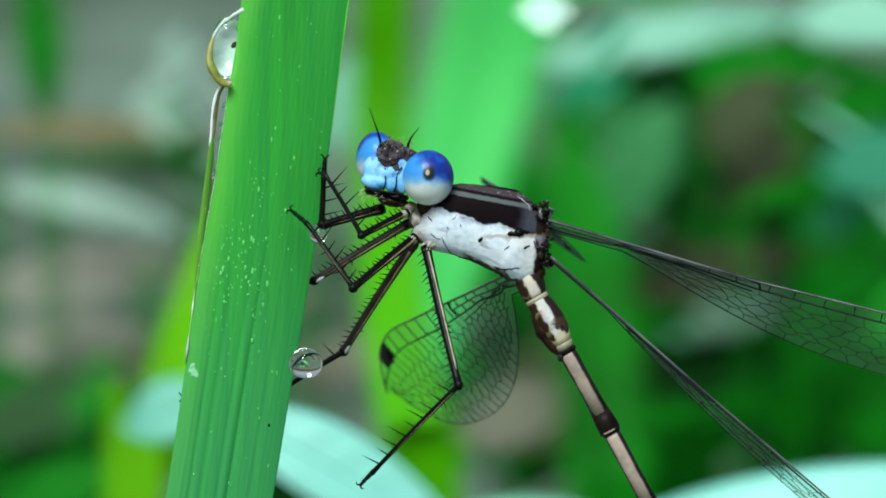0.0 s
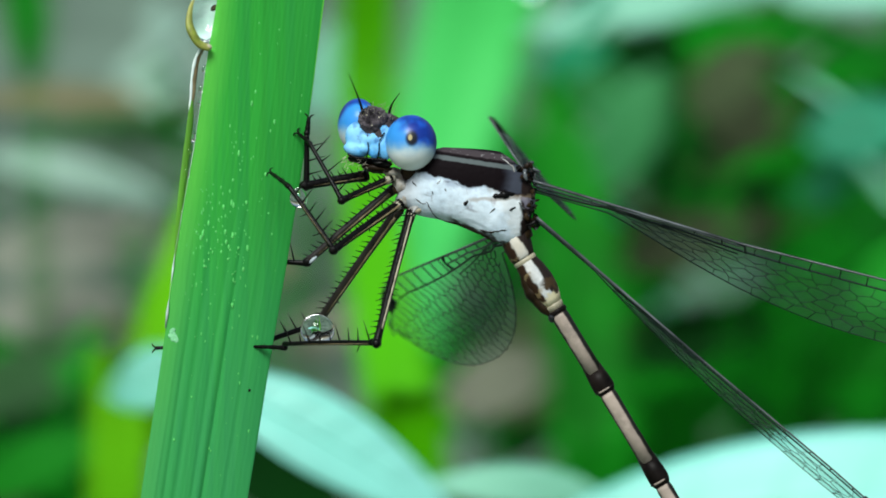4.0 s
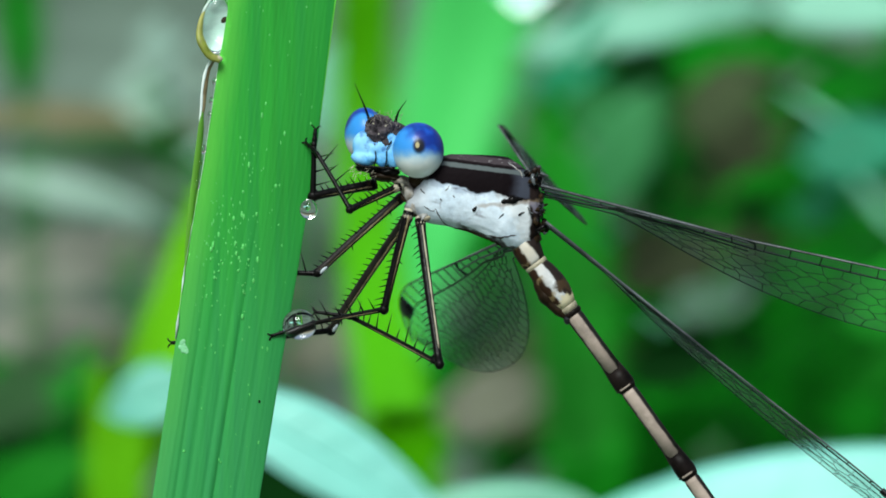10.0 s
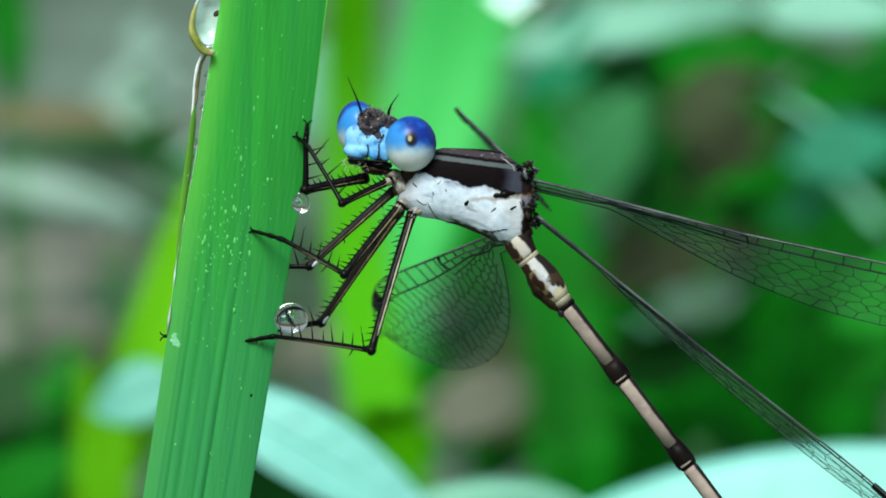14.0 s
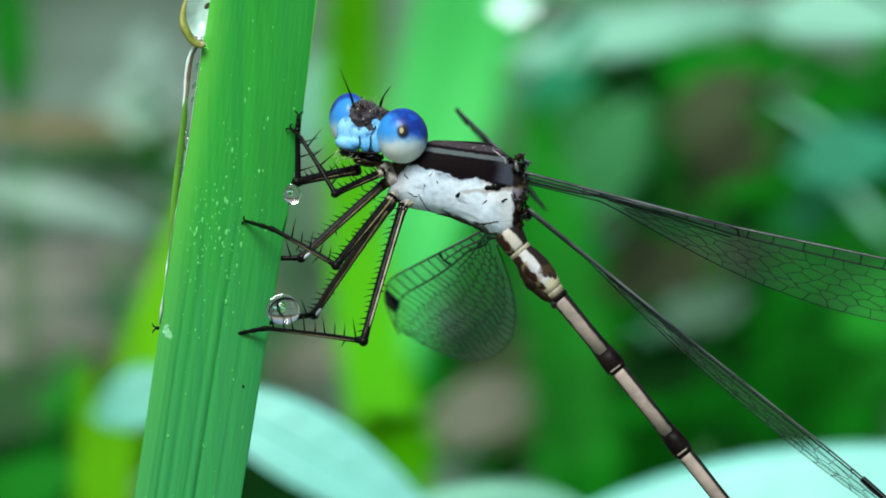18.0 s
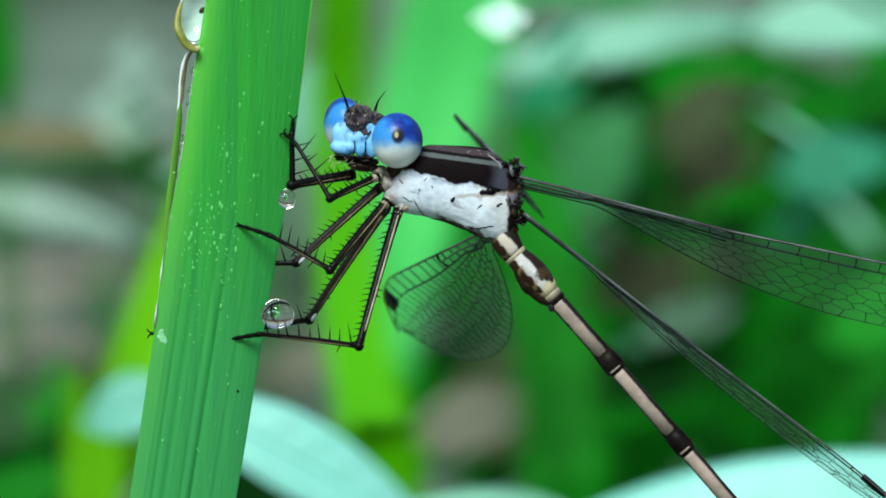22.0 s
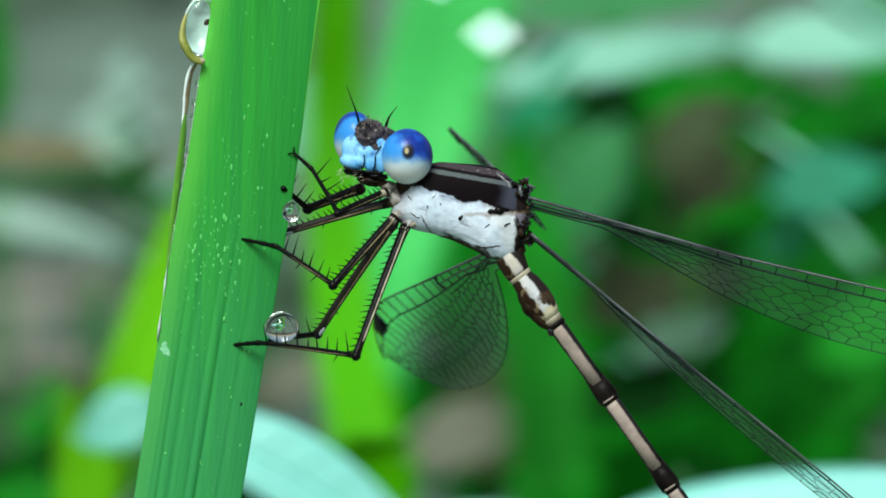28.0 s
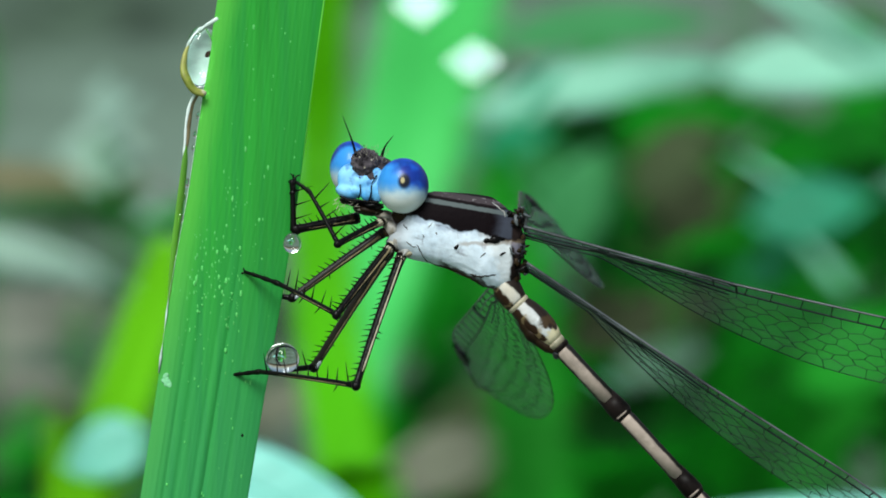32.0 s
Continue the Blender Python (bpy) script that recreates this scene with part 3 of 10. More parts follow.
line, wid = [], []
for i in range(len(mids) - 1):
    for j in range(6):
        line.append(mids[i].lerp(mids[i + 1], j / 6))
        wid.append(wide[i] + (wide[i + 1] - wide[i]) * j / 6)
line.append(mids[-1])
wid.append(wide[-1])
GROOVES = ((-.13, .045, -.13), (-.03, .05, .05), (.07, .04, -.05), (.38, .05, -.07), (.58, .04, -.08), (.75, .04, .03), (-.55, .05, -.04))


def groove(p, u):
    """The keel and the long furrows, which deepen towards the foot of the blade."""
    deep = min(1, max(0, (3.5 - (p + foot_v).z) / 11.0)) * (0.8 + 0.4 * noise.noise(Vector((0, 0, p.z * 0.15))))
    return sum(h * deep * math.exp(-((u - c - 0.02 * noise.noise(Vector((c * 9, 0, p.z * 0.1)))) / w) ** 2) for c, w, h in GROOVES)


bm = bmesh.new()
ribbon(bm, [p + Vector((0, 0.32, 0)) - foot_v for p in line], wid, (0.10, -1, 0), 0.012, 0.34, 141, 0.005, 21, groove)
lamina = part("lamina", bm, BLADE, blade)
bm = bmesh.new()
edge = list(zip(line, wid))[:16]
tube(bm, [p + Vector((w * 0.497, 0.27 + 0.05 * w, 0)) - foot_v for p, w in edge], [0.055 * (1 - i / 18) for i in range(len(edge))], 8, 0.6, side=(1, 0, 0))
part("margin", bm, MARGIN, blade, "pale thin leaf margin")
# Whitish tube laid along the edge in place of its glint.
bm = bmesh.new()
rim = [p + Vector((-w * 0.505, 0.25 - 0.05 * w, 0)) - foot_v for p, w in zip(line[7:30], wid[7:30])]
tube(bm, rim, [max(0.006, 0.17 * abs(noise.noise(Vector((0, 0, i * 0.7)))) - 0.02) for i in range(len(rim))], 6)
part("rim_glint", bm, RIM, blade, "whitish line painting the glint on the wet leaf edge")
# the withered outer sheath along one edge
bm = bmesh.new()
tube(bm, [p - foot_v for p in curve_through([at(337, 76, .1), at(324, 98, .1), at(318, 133, .1), at(316, 160, .1), at(313, 186, .1)], 5)], [.10, .11, .12, .14, .15, .15, .16, .16, .17, .17, .17, .17, .16, .16, .16, .15, .14, .12, .10, .08, .05], 8, 0.5)
dry = part("sheath", bm, TAN, blade, "brown withered sheath edge")
# The sheath's white glints, likewise given by a whitish tube.
bm = bmesh.new()
tube(bm, [p - foot_v for p in curve_through([at(334, 74, 0), at(321, 96, 0), at(314, 130, 0), at(312, 165, 0), at(309, 190, 0)], 5)], [.07, .06, .07, .08, .08, .07, .09, .10, .08, .08, .07, .06, .08, .08, .07, .07, .06, .06, .05, .04, .03], 7)
part("sheath_rim", bm, RIM, dry, "whitish rim with glints in its colour")
bm = bmesh.new()
sh = [at(314, 172, .05), at(312, 200, .05), at(308, 240, .05), at(302, 290, .05), at(297, 330, .05), at(292, 380, .05), at(287, 440, .1), at(280, 510, .2)]
tube(bm, [p - foot_v for p in curve_through(sh, 5)], [float(np.interp(i, [0, 5, 12, 20, 28, 35], [.08, .20, .24, .22, .18, .06])) for i in range(36)], 8, 0.5)
part("sheath", bm, SHEATH, blade, "bright green strip of sheath beside the leaf edge")
bm = bmesh.new()
sh2 = [at(345, 79, -.3), at(328, 73, -.4), at(316, 56, -.4), at(309, 36, -.3), at(311, 12, -.2), at(318, -8, -.1)]
tube(bm, [p - foot_v for p in curve_through(sh2, 5)], [float(np.interp(i, [0, 6, 12, 19, 25], [.22, .24, .27, .16, .10])) for i in range(26)], 9, 0.7)
curl = part("curl", bm, STRAWY, blade, "curled yellow strip round a dewdrop")
bm = bmesh.new()
torn = curve_through([at(314, -2, -.15), at(322, -16, -.1), at(333, -29, 0), at(349, -42, .05), at(369, -54, .1)], 6)
tube(bm, [p - foot_v for p in torn], [.07 + .22 * abs(noise.noise(p * 2.1)) for p in torn], 8, 0.7)
part("torn_edge", bm, RIM, curl, "whitish torn edge of the curl")
# Added pale piece, seen through the drop so that it looks bright.
bm = bmesh.new()
pale_insert = [at(357, -34, .75), at(344, -10, .8), at(338, 14, .8), at(340, 40, .8), at(352, 66, .7)]
insert_line = curve_through(pale_insert, 5)
ribbon(bm, [p - foot_v for p in insert_line], [float(np.interp(i, [0, 8, 14, 20], [.3, .95, .95, .3])) for i in range(len(insert_line))], (0.2, -1, 0), 0.12, 0.12, 9)
part("pale_insert", bm, INSERT, curl, "pale insert added behind the drop to brighten it")
bm = bmesh.new()
ball(bm, at(348, 10, .55) - foot_v, (.10, .06, .17), 12, 8, Matrix.Rotation(.4, 4, "Y"))
part("hole", bm, BROWN, curl)
bm = bmesh.new()
ball(bm, at(342, 78, -.35) - foot_v, (.22, .14, .17), 12, 8)
part("tip", bm, CREAM, curl, "pale cream bead at the curl's end")


def on_blade(px, py):
    """A place on the front of the held blade."""
    a, b_ = (float(np.interp(py, [e[0] for e in EDGE], [e[q] for e in EDGE])) for q in (1, 2))
    u = (px - a) / (b_ - a) * 2 - 1
    w = (b_ - a) * STEP
    return at(px, py, 0.32 + 0.012 * w * (1 - abs(u)) - 0.17 * (1 - u ** 4) + 0.05 * u * w) - foot_v


# pale scar, dark dot, specks
bm = bmesh.new()
for i in range(14):
    a = random.uniform(0, 6.28)
    r = random.uniform(0, 0.32)
    c = on_blade(282, 588) + Vector((r * math.cos(a) * 0.7, 0, r * math.sin(a)))
    ball(bm, c, (random.uniform(.04, .14), .03, random.uniform(.06, .2)), 8, 6)
part("scar", bm, SCAR, blade, "whitish rough scar on the leaf edge")
bm = bmesh.new()
ball(bm, on_blade(417, 683), (.07, .04, .09), 8, 6)
part("dot", bm, CHITIN, blade)
bm = bmesh.new()
rnd = random.Random(4)
for i in range(210):
    y = rnd.gauss(400, 85) if i < 130 else rnd.uniform(-40, 900)
    a, b = (float(np.interp(y, [e[0] for e in EDGE], [e[q] for e in EDGE])) for q in (1, 2))
    x = a + (b - a) * (rnd.triangular(0.08, 0.72, 0.32) if i < 130 else rnd.uniform(0.05, 0.95))
    r = rnd.uniform(.022, .045) if i % 5 else rnd.uniform(.05, .085)
    ball(bm, on_blade(x, y), (r, r * 0.25, r * rnd.uniform(1.1, 2.6)), 6, 5)
tagged(part("specks", bm, SPECK, blade, "tiny pale dew specks on the leaf"), kind="stuff")


# dew
def drop(label, view_px, radii, depth):
    bm = bmesh.new()
    ball(bm, (0, 0, 0), radii, 28, 18)
    for v in bm.verts:
        if v.co.z < 0:
            v.co.x *= 1 + 0.10 * (-v.co.z / radii[2])
            v.co.z *= 0.93
    ob = tagged(new("water_drop", mesh("water_drop", bm, WATER)), label, "water drop", "dewdrops")
    ob.matrix_basis = BASE @ Matrix.Translation(at(*view_px, depth) * MM)
    ob.visible_shadow = False
    return ob


big_drop = drop("clear round dewdrop held between leg and grass blade", (487, 547), (.86, .8, .80), -.1)
drop("small clear dewdrop hanging from the blade's edge", (503, 343), (.46, .42, .54), -.25)
drop("long clear dewdrop in the curled sheath", (338, 16), (.76, .62, 1.62), .10)
for px, py, r in ((316, 238, .2), (304, 300, .24), (337, 118, .16), (331, 152, .15), (328, 176, .12), (310, 262, .12), (296, 372, .15), (290, 424, .13), (293, 402, .10), (348, 80, .2)):
    drop("tiny bead of dew on the blade's edge", (px, py), (r, r * .8, r * 1.3), .05)


def drop_at(x, z):
    return BASE @ Matrix.Translation((at(487, 547, -.1) + Vector((x, 0, z))) * MM)


# ---- the damselfly ----
damselfly = tagged(new("damselfly"), "blue-eyed damselfly with dark back and white sides gripping a blade", "damselfly")
PIVOT = Vector((1.6064, 0, 2.7538))
ROOT = Vector((1.5232, 0, -1.7200))


def body_at(x, z, turn):
    return BASE @ Matrix.Translation((x * MM, 0, z * MM)) @ pose(0, 0, 0, 0, -turn, 0)


def tail_at(turn):
    return Matrix.Translation(ROOT * MM) @ pose(0, 0, 0, 0, -turn, 0)


def limb(ax, ay, az, bx, by, bz):
    """The pose of a limb from one joint to the next: its own z runs along it, its own y away from the lens."""
    a, b = Vector((ax, ay, az)), Vector((bx, by, bz))
    z = (b - a).normalized()
    x = Vector((0, 1, 0)).cross(z).normalized()
    y = z.cross(x)
    m = Matrix((x, y, z)).transposed().to_4x4()
    return Matrix.Translation(a * MM) @ m


def wing_at(x, y, z, rx, ry, rz):
    return pose(x * MM, y * MM, z * MM, rx, ry, rz)


def own(px, py, depth=0.0):
    return at(px, py, depth) - PIVOT


damselfly.matrix_basis = body_at(PIVOT.x, PIVOT.z, 0)

# thorax: rings along the body
bm = bmesh.new()
RINGS = [(676, 318, 340, .55), (688, 302, 352, .95), (702, 276, 362, 1.18), (722, 252, 369, 1.32), (748, 246, 373, 1.42), (790, 247, 384, 1.46), (825, 249, 398, 1.42), (850, 252, 412, 1.34), (873, 267, 416, 1.18), (898, 292, 410, .95), (908, 315, 392, .7), (913, 335, 370, .4)]
rings = []
for px, top, low, deep in RINGS:
    a, b = own(px + 6, top), own(px - 4, low)
    c, h = (a + b) / 2, (a - b) / 2
    ring = []
    for j in range(32):
        t = 6.28319 * j / 32
        ct, st = math.cos(t), math.sin(t)
        ring.append(c + h * (math.copysign(abs(ct) ** 0.82, ct)) + Vector((0, deep * math.copysign(abs(st) ** 0.75, st), 0)))
    rings.append(ring)
loft(bm, rings)
bmesh.ops.subdivide_edges(bm, edges=bm.edges[:], cuts=2, use_grid_fill=True, smooth=0.0)
for v in bm.verts:
    q = v.co * 1.3
    low = 1.0 if v.co.z < 1.0 else 0.25
    v.co += v.co.normalized() * low * (0.08 * noise.noise(q) + 0.05 * noise.noise(q * 3.5))
hull = BVHTree.FromBMesh(bm)


def skin(px, py):
    """The near side of the thorax under a pixel of the camera's view."""
    spot_ = hull.ray_cast(own(px, py, -5), Vector((0, 1, 0)))[0]
    return spot_ or own(px, py, -.6)


thorax = part("thorax", bm, THORAX, damselfly, "dark bronze back over powdery white sides")
for marks, r, mat in (
        (((722, 338), (731, 350), (741, 366), (756, 373), (774, 377)), .05, CHITIN), (((749, 371), (789, 381), (824, 396), (852, 411)), .13, BROWN), (((778, 378), (804, 388), (832, 401)), .07, CHITIN),
        (((793, 346), (797, 341), (800, 336)), .12, CHITIN),
        (((839, 360), (845, 354), (850, 350)), .05, CHITIN), (((704, 334), (716, 343), (726, 345)), .05, BROWN),
        (((843, 330), (856, 327), (870, 325), (884, 323)), .24, CHITIN), (((873, 353), (879, 350), (887, 347)), .10, CHITIN), (((699, 304), (703, 309), (708, 314)), .06, CHITIN),
        (((735, 322), (738, 326)), .05, CHITIN), (((757, 317), (760, 321)), .05, BROWN), (((744, 309), (748, 303), (752, 297)), .05, NECK), (((815, 388), (838, 392), (855, 391), (872, 388)), .07, BROWN),
        (((856, 258), (868, 266), (879, 275), (883, 288)), .07, NECK)):
    bm = bmesh.new()
    cl = [skin(p.x + 1.5 * noise.noise(p * .13), p.y + 2 * noise.noise(p * .17 + Vector((0, 0, 4)))) for p in curve_through([(x, y, 0) for x, y in marks], 6)]
    k = len(cl) - 1
    tube(bm, [p + Vector((0, r * .3, 0)) for p in cl], [max(.006, r * (0.55 + 0.7 * abs(noise.noise(p * 3.3))) * min(1, .25 + 4 * i / k, .25 + 4 * (k - i) / k)) for i, p in enumerate(cl)], 6)
    part("suture", bm, mat, thorax)
# wing roots
for cx_, cy_ in ((903, 300), (908, 362)):
    for i in range(42):
        bm = bmesh.new()
        q = own(cx_ + random.uniform(-16, 16), cy_ + random.uniform(-28, 26), random.uniform(-1.15, .2))
        ball(bm, q, (random.uniform(.05, .13), random.uniform(.06, .14), random.uniform(.12, .32)), 7, 5, Matrix.Rotation(random.uniform(-1.3, 1.3), 4, "Y"))
        for v in bm.verts:
            v.co += Vector((noise.noise(v.co * 6), noise.noise(v.co * 6 + Vector((3, 1, 0))), noise.noise(v.co * 6 + Vector((0, 7, 2))))) * .12
        part("hinge_plate", bm, (CHITIN, BROWN, CHITIN, COSTA, CHITIN, BROWN, BROWN)[i % 7], thorax)
bm = bmesh.new()
ball(bm, own(681, 316, -.1), (.36, .72, .70), 28, 18, Matrix.Rotation(radians(-38), 4, "Y"))
ball(bm, own(671, 300), (.38, .5, .42), 24, 16)
for v in bm.verts:
    v.co += Vector((noise.noise(v.co * 2.2), noise.noise(v.co * 2.2 + Vector((5, 0, 0))), noise.noise(v.co * 2.2 + Vector((0, 9, 0))))) * .14
part("neck", bm, NECK, thorax)
for px, py, depth, rad, mat, turn in ((706, 350, -.72, (.26, .30, .40), NECK, 25), (695, 338, -.70, (.28, .30, .38), NECK, 35), (703, 331, -.8, (.32, .22, .22), NECK, 10), 
                                      (714, 357, -.65, (.26, .28, .24), JOINT, 5), (694, 349, -.5, (.18, .22, .28), BROWN, 30), (672, 321, -.3, (.22, .26, .24), BROWN, 30)):
    bm = bmesh.new()
    ball(bm, own(px, py, depth), rad, 16, 10, Matrix.Rotation(radians(turn), 4, "Y"))
    for v in bm.verts:
        v.co += Vector((noise.noise(v.co * 2.6), noise.noise(v.co * 2.6 + Vector((5, 0, 0))), noise.noise(v.co * 2.6 + Vector((0, 9, 0))))) * .2
    part("leg_root", bm, mat, thorax, "pale mottled plate at a leg's root")
bm = bmesh.new()
ball(bm, own(702, 288, -.25), (.62, .85, .55), 20, 12, Matrix.Rotation(radians(-25), 4, "Y"))
for v in bm.verts:
    v.co += Vector((noise.noise(v.co * 3), 0, noise.noise(v.co * 3 + Vector((4, 0, 0))))) * .12
part("prothorax", bm, BROWN, thorax, "dark collar behind the head")

# head
head_mid = own(652, 232)
bm = bmesh.new()
ball(bm, own(650, 228, 0), (.95, 1.35, 1.15), 28, 18, Matrix.Rotation(radians(20), 4, "Y"))
for v in bm.verts:
    v.co += (v.co - head_mid).normalized() * 0.07 * noise.noise(v.co * 5)
head = part("head", bm, FRONS, damselfly, "dark head between two large blue eyes")


def eye_ball(px, py, depth, radii, tilt):
    bm = bmesh.new()
    ball(bm, (0, 0, 0), radii, 40, 26)
    ob = part("eye", bm, EYE, head, "large glossy blue eye with cream lower half")
    ob.matrix_basis = Matrix.Translation(own(px, py, depth) * MM) @ pose(0, 0, 0, *tilt)
    return ob


eye_ball(697, 239, -1.25, (1.30, 1.32, 1.40), (0, 0, 0))
eye_ball(603, 211, 1.1, (1.32, 1.02, 1.36), (0, 0, 100))
bm = bmesh.new()
ball(bm, own(630, 204, -.75), (.78, .62, .78), 40, 28)
for v in bm.verts:
    v.co += Vector((noise.noise(v.co * 7), noise.noise(v.co * 7 + Vector((3, 0, 0))), noise.noise(v.co * 7 + Vector((0, 5, 0))))) * .13
for i in range(60):
    p_ = own(630 + random.gauss(0, 13), 204 + random.gauss(0, 13), -1.25 + random.uniform(-.1, .2))
    r = random.uniform(.03, .07)
    ball(bm, p_, (r, r, r), 6, 5)
tagged(part("vertex", bm, FRONS, head, "dark grainy hairy brow"), kind="stuff")
for i, (px, py) in enumerate(((618, 192), (640, 196), (628, 210))):
    bm = bmesh.new()
    ball(bm, own(px, py, -1.33), (.05, .05, .05), 10, 8)
    part("ocellus", bm, JOINT, head)
# face: one soft blue skin with dark grooves, dark jaws below
bm = bmesh.new()
for px, py, depth, rad, turn in ((606, 230, -.60, (.74, .50, .80), 10), (628, 236, -.92, (.5, .4, .45), 0), (648, 240, -1.0, (.42, .4, .62), 0), (600, 254, -.82, (.66, .36, .36), 14), (617, 252, -.95, (.4, .3, .3), 0),
                                 (632, 255, -1.08, (.30, .28, .44), -10), (649, 252, -1.15, (.32, .34, .60), -18), (655, 228, -1.15, (.34, .3, .62), -25)):
    ball(bm, own(px, py, depth), rad, 20, 12, Matrix.Rotation(radians(turn), 4, "Y"))
face = part("face", bm, FACE, head, "powder blue face between the eyes")
fuse = face.modifiers.new("fuse", "REMESH")
fuse.mode, fuse.voxel_size = "VOXEL", 0.00006
calm = face.modifiers.new("calm", "SMOOTH")
calm.factor, calm.iterations = 0.6, 9
for pts, r in (([own(621, 240, -1.32), own(622, 252, -1.34), own(619, 268, -1.25)], .042), ([own(641, 240, -1.44), own(641, 255, -1.44), own(638, 270, -1.36)], .05),
               ([own(641, 238, -1.45), own(650, 222, -1.48)], .04), ([own(586, 262, -1.05), own(602, 268, -1.15), own(620, 268, -1.25), own(640, 270, -1.36), own(655, 270, -1.42)], .07)):
    bm = bmesh.new()
    cl = curve_through(pts, 5)
    tube(bm, cl, [r * (0.7 + 0.6 * abs(noise.noise(p * 4))) for p in cl], 6)
    part("groove", bm, CHITIN, head)
for name, px, py, depth, rad, mat, turn in (
        ("mandible", 610, 272, -.62, (.70, .5, .20), CHITIN, 12), ("mandible", 645, 276, -.9, (.55, .5, .22), CHITIN, 5), ("chin", 640, 286, -.5, (.85, .7, .24), BROWN, 8), ("chin", 662, 293, -.45, (.42, .5, .22), NECK, 8)):
    bm = bmesh.new()
    ball(bm, own(px, py, depth), rad, 20, 12, Matrix.Rotation(radians(turn), 4, "Y"))
    for v in bm.verts:
        v.co += Vector((noise.noise(v.co * 4), 0, noise.noise(v.co * 4 + Vector((9, 0, 0))))) * 0.1
    part(name, bm, mat, head)
for px, py, sx, sy, bx_, by_ in ((612, 190, 600, 155, 585, 120), (657, 188, 664, 168, 676, 151)):
    bm = bmesh.new()
    tube(bm, curve_through([own(px, py, -1.1), own((px + sx) / 2, (py + sy) / 2 - 2, -1.3), own(sx, sy, -1.4), own(bx_, by_, -1.4)], 5), [.085, .08, .075, .07, .065, .06, .055, .05, .05, .045, .04, .035, .03, .025, .02, .015], 7)
    part("antenna", bm, CHITIN, head)
bm = bmesh.new()
for i in range(60):
    p_ = own(random.uniform(582, 660), random.uniform(262, 285), random.uniform(-1.1, -.5))
    tube(bm, [p_, p_ + Vector((random.uniform(-.35, -.05), -.1, random.uniform(-.35, .05)))], [.02, .006], 4)
for i in range(50):
    p_ = own(random.uniform(605, 668), 192 + random.uniform(-18, 8), -1.2)
    tube(bm, [p_, p_ + Vector((random.uniform(-.15, .2), -.1, random.uniform(.1, .22)))], [.016, .005], 4)
tagged(part("bristles", bm, JOINT, head), kind="stuff")


# abdomen: rings from the waist to the tip, its own z along it
ax_ = (at(1190, 770) - at(893, 405)).normalized()
TURN = Matrix((Vector((0, 1, 0)).cross(-ax_), Vector((0, 1, 0)), -ax_)).transposed().to_4x4()


def seg_tube(bm, stations):
    """stations: along (mm from the root), radius, sideways shift."""
    rings = []
    for s, r, off in stations:
        rings.append([TURN @ Vector((off + r * math.cos(6.28319 * j / 20), r * 0.95 * math.sin(6.28319 * j / 20), -s)) for j in range(20)])
    loft(bm, rings)


def segment(name, stations, mat, parent, label="", point=0.0):
    """One ring of the abdomen, in a space whose x points to the back of the insect."""
    bm = bmesh.new()
    rings = []
    for i, (s, r, off) in enumerate(stations):
        lead = point if i == 0 else 0.0
        rings.append([Vector((off + r * math.cos(6.28319 * j / 24), r * 0.95 * math.sin(6.28319 * j / 24), -s + lead * (abs(math.cos(6.28319 * j / 24)) ** 3 - .25 + .2 * math.sin(j * 2.3)))) for j in range(24)])
    loft(bm, rings)
    ob = part(name, bm, mat, parent, label)
    if parent is not damselfly:
        lo, hi = stations[0][0], stations[-1][0]
        mid, f0, f1 = (lo + hi) / 2, -.38 * math.exp(-max(lo, 0) / 8), -.38 * math.exp(-max(hi, 0) / 8)
        ob.matrix_basis = TURN @ Matrix.Translation(Vector(((f0 + f1) / 2, 0, -mid)) * MM) @ Matrix.Rotation(-math.atan2(f1 - f0, hi - lo), 4, "Y") @ Matrix.Translation((0, 0, mid * MM))
    return ob


bm = bmesh.new()
seg_tube(bm, [(-.5, .5, .2), (-.1, .6, .15), (.2, .55, .08)])
abdomen = part("abdomen", bm, BROWN, damselfly, "slender beige abdomen with black bands")
abdomen.matrix_basis = tail_at(0)
segment("segment", [(-.45, .60, .25), (-.1, .78, .18), (.4, .72, .08), (.8, .66, 0), (.95, .6, 0)], WAIST, abdomen, "short white and brown first segment")
segment("ring", [(.95, .60, 0), (1.05, .615, 0), (1.10, .615, 0), (1.15, .59, 0), (1.4, .57, 0)], CREAM, abdomen, "cream waist ring")
segment("segment", [(1.10, .57, 0), (1.22, .60, 0), (1.6, .68, .03), (2.3, .74, .05), (2.9, .69, .06), (3.4, .58, .03), (3.7, .48, 0)], WAIST, abdomen, "brown and white mottled segment")
segment("ring", [(3.66, .47, .0), (3.72, .51, 0), (3.80, .50, 0), (4.05, .43, 0)], CREAM, abdomen, "cream ring")
segment("ring", [(4.0, .50, 0), (4.08, .53, 0), (4.2, .5, 0), (4.28, .42, 0)], BAND, abdomen, "black ring")
bm = bmesh.new()
belly = curve_through([TURN @ Vector((o_, -.08, -s_)) for s_, o_ in ((1.3, -.62), (1.9, -.76), (2.5, -.86), (3.1, -.84), (3.6, -.72), (4.2, -.55))], 4)
tube(bm, belly, [float(np.interp(i, [0, 4, 9, 13, 17, 20], [.16, .30, .35, .27, .28, .14])) * (1 + .25 * noise.noise(p * 3)) for i, p in enumerate(belly)], 10)
part("belly_lobe", bm, BROWN, abdomen, "dark brown lobe under the second segment")
bm = bmesh.new()
ball(bm, TURN @ Vector((-.60, -.15, -4.22)), (.20, .22, .30), 16, 10)
part("belly_knob", bm, KNOB, abdomen, "glossy black knob under the waist")
pos = 4.2
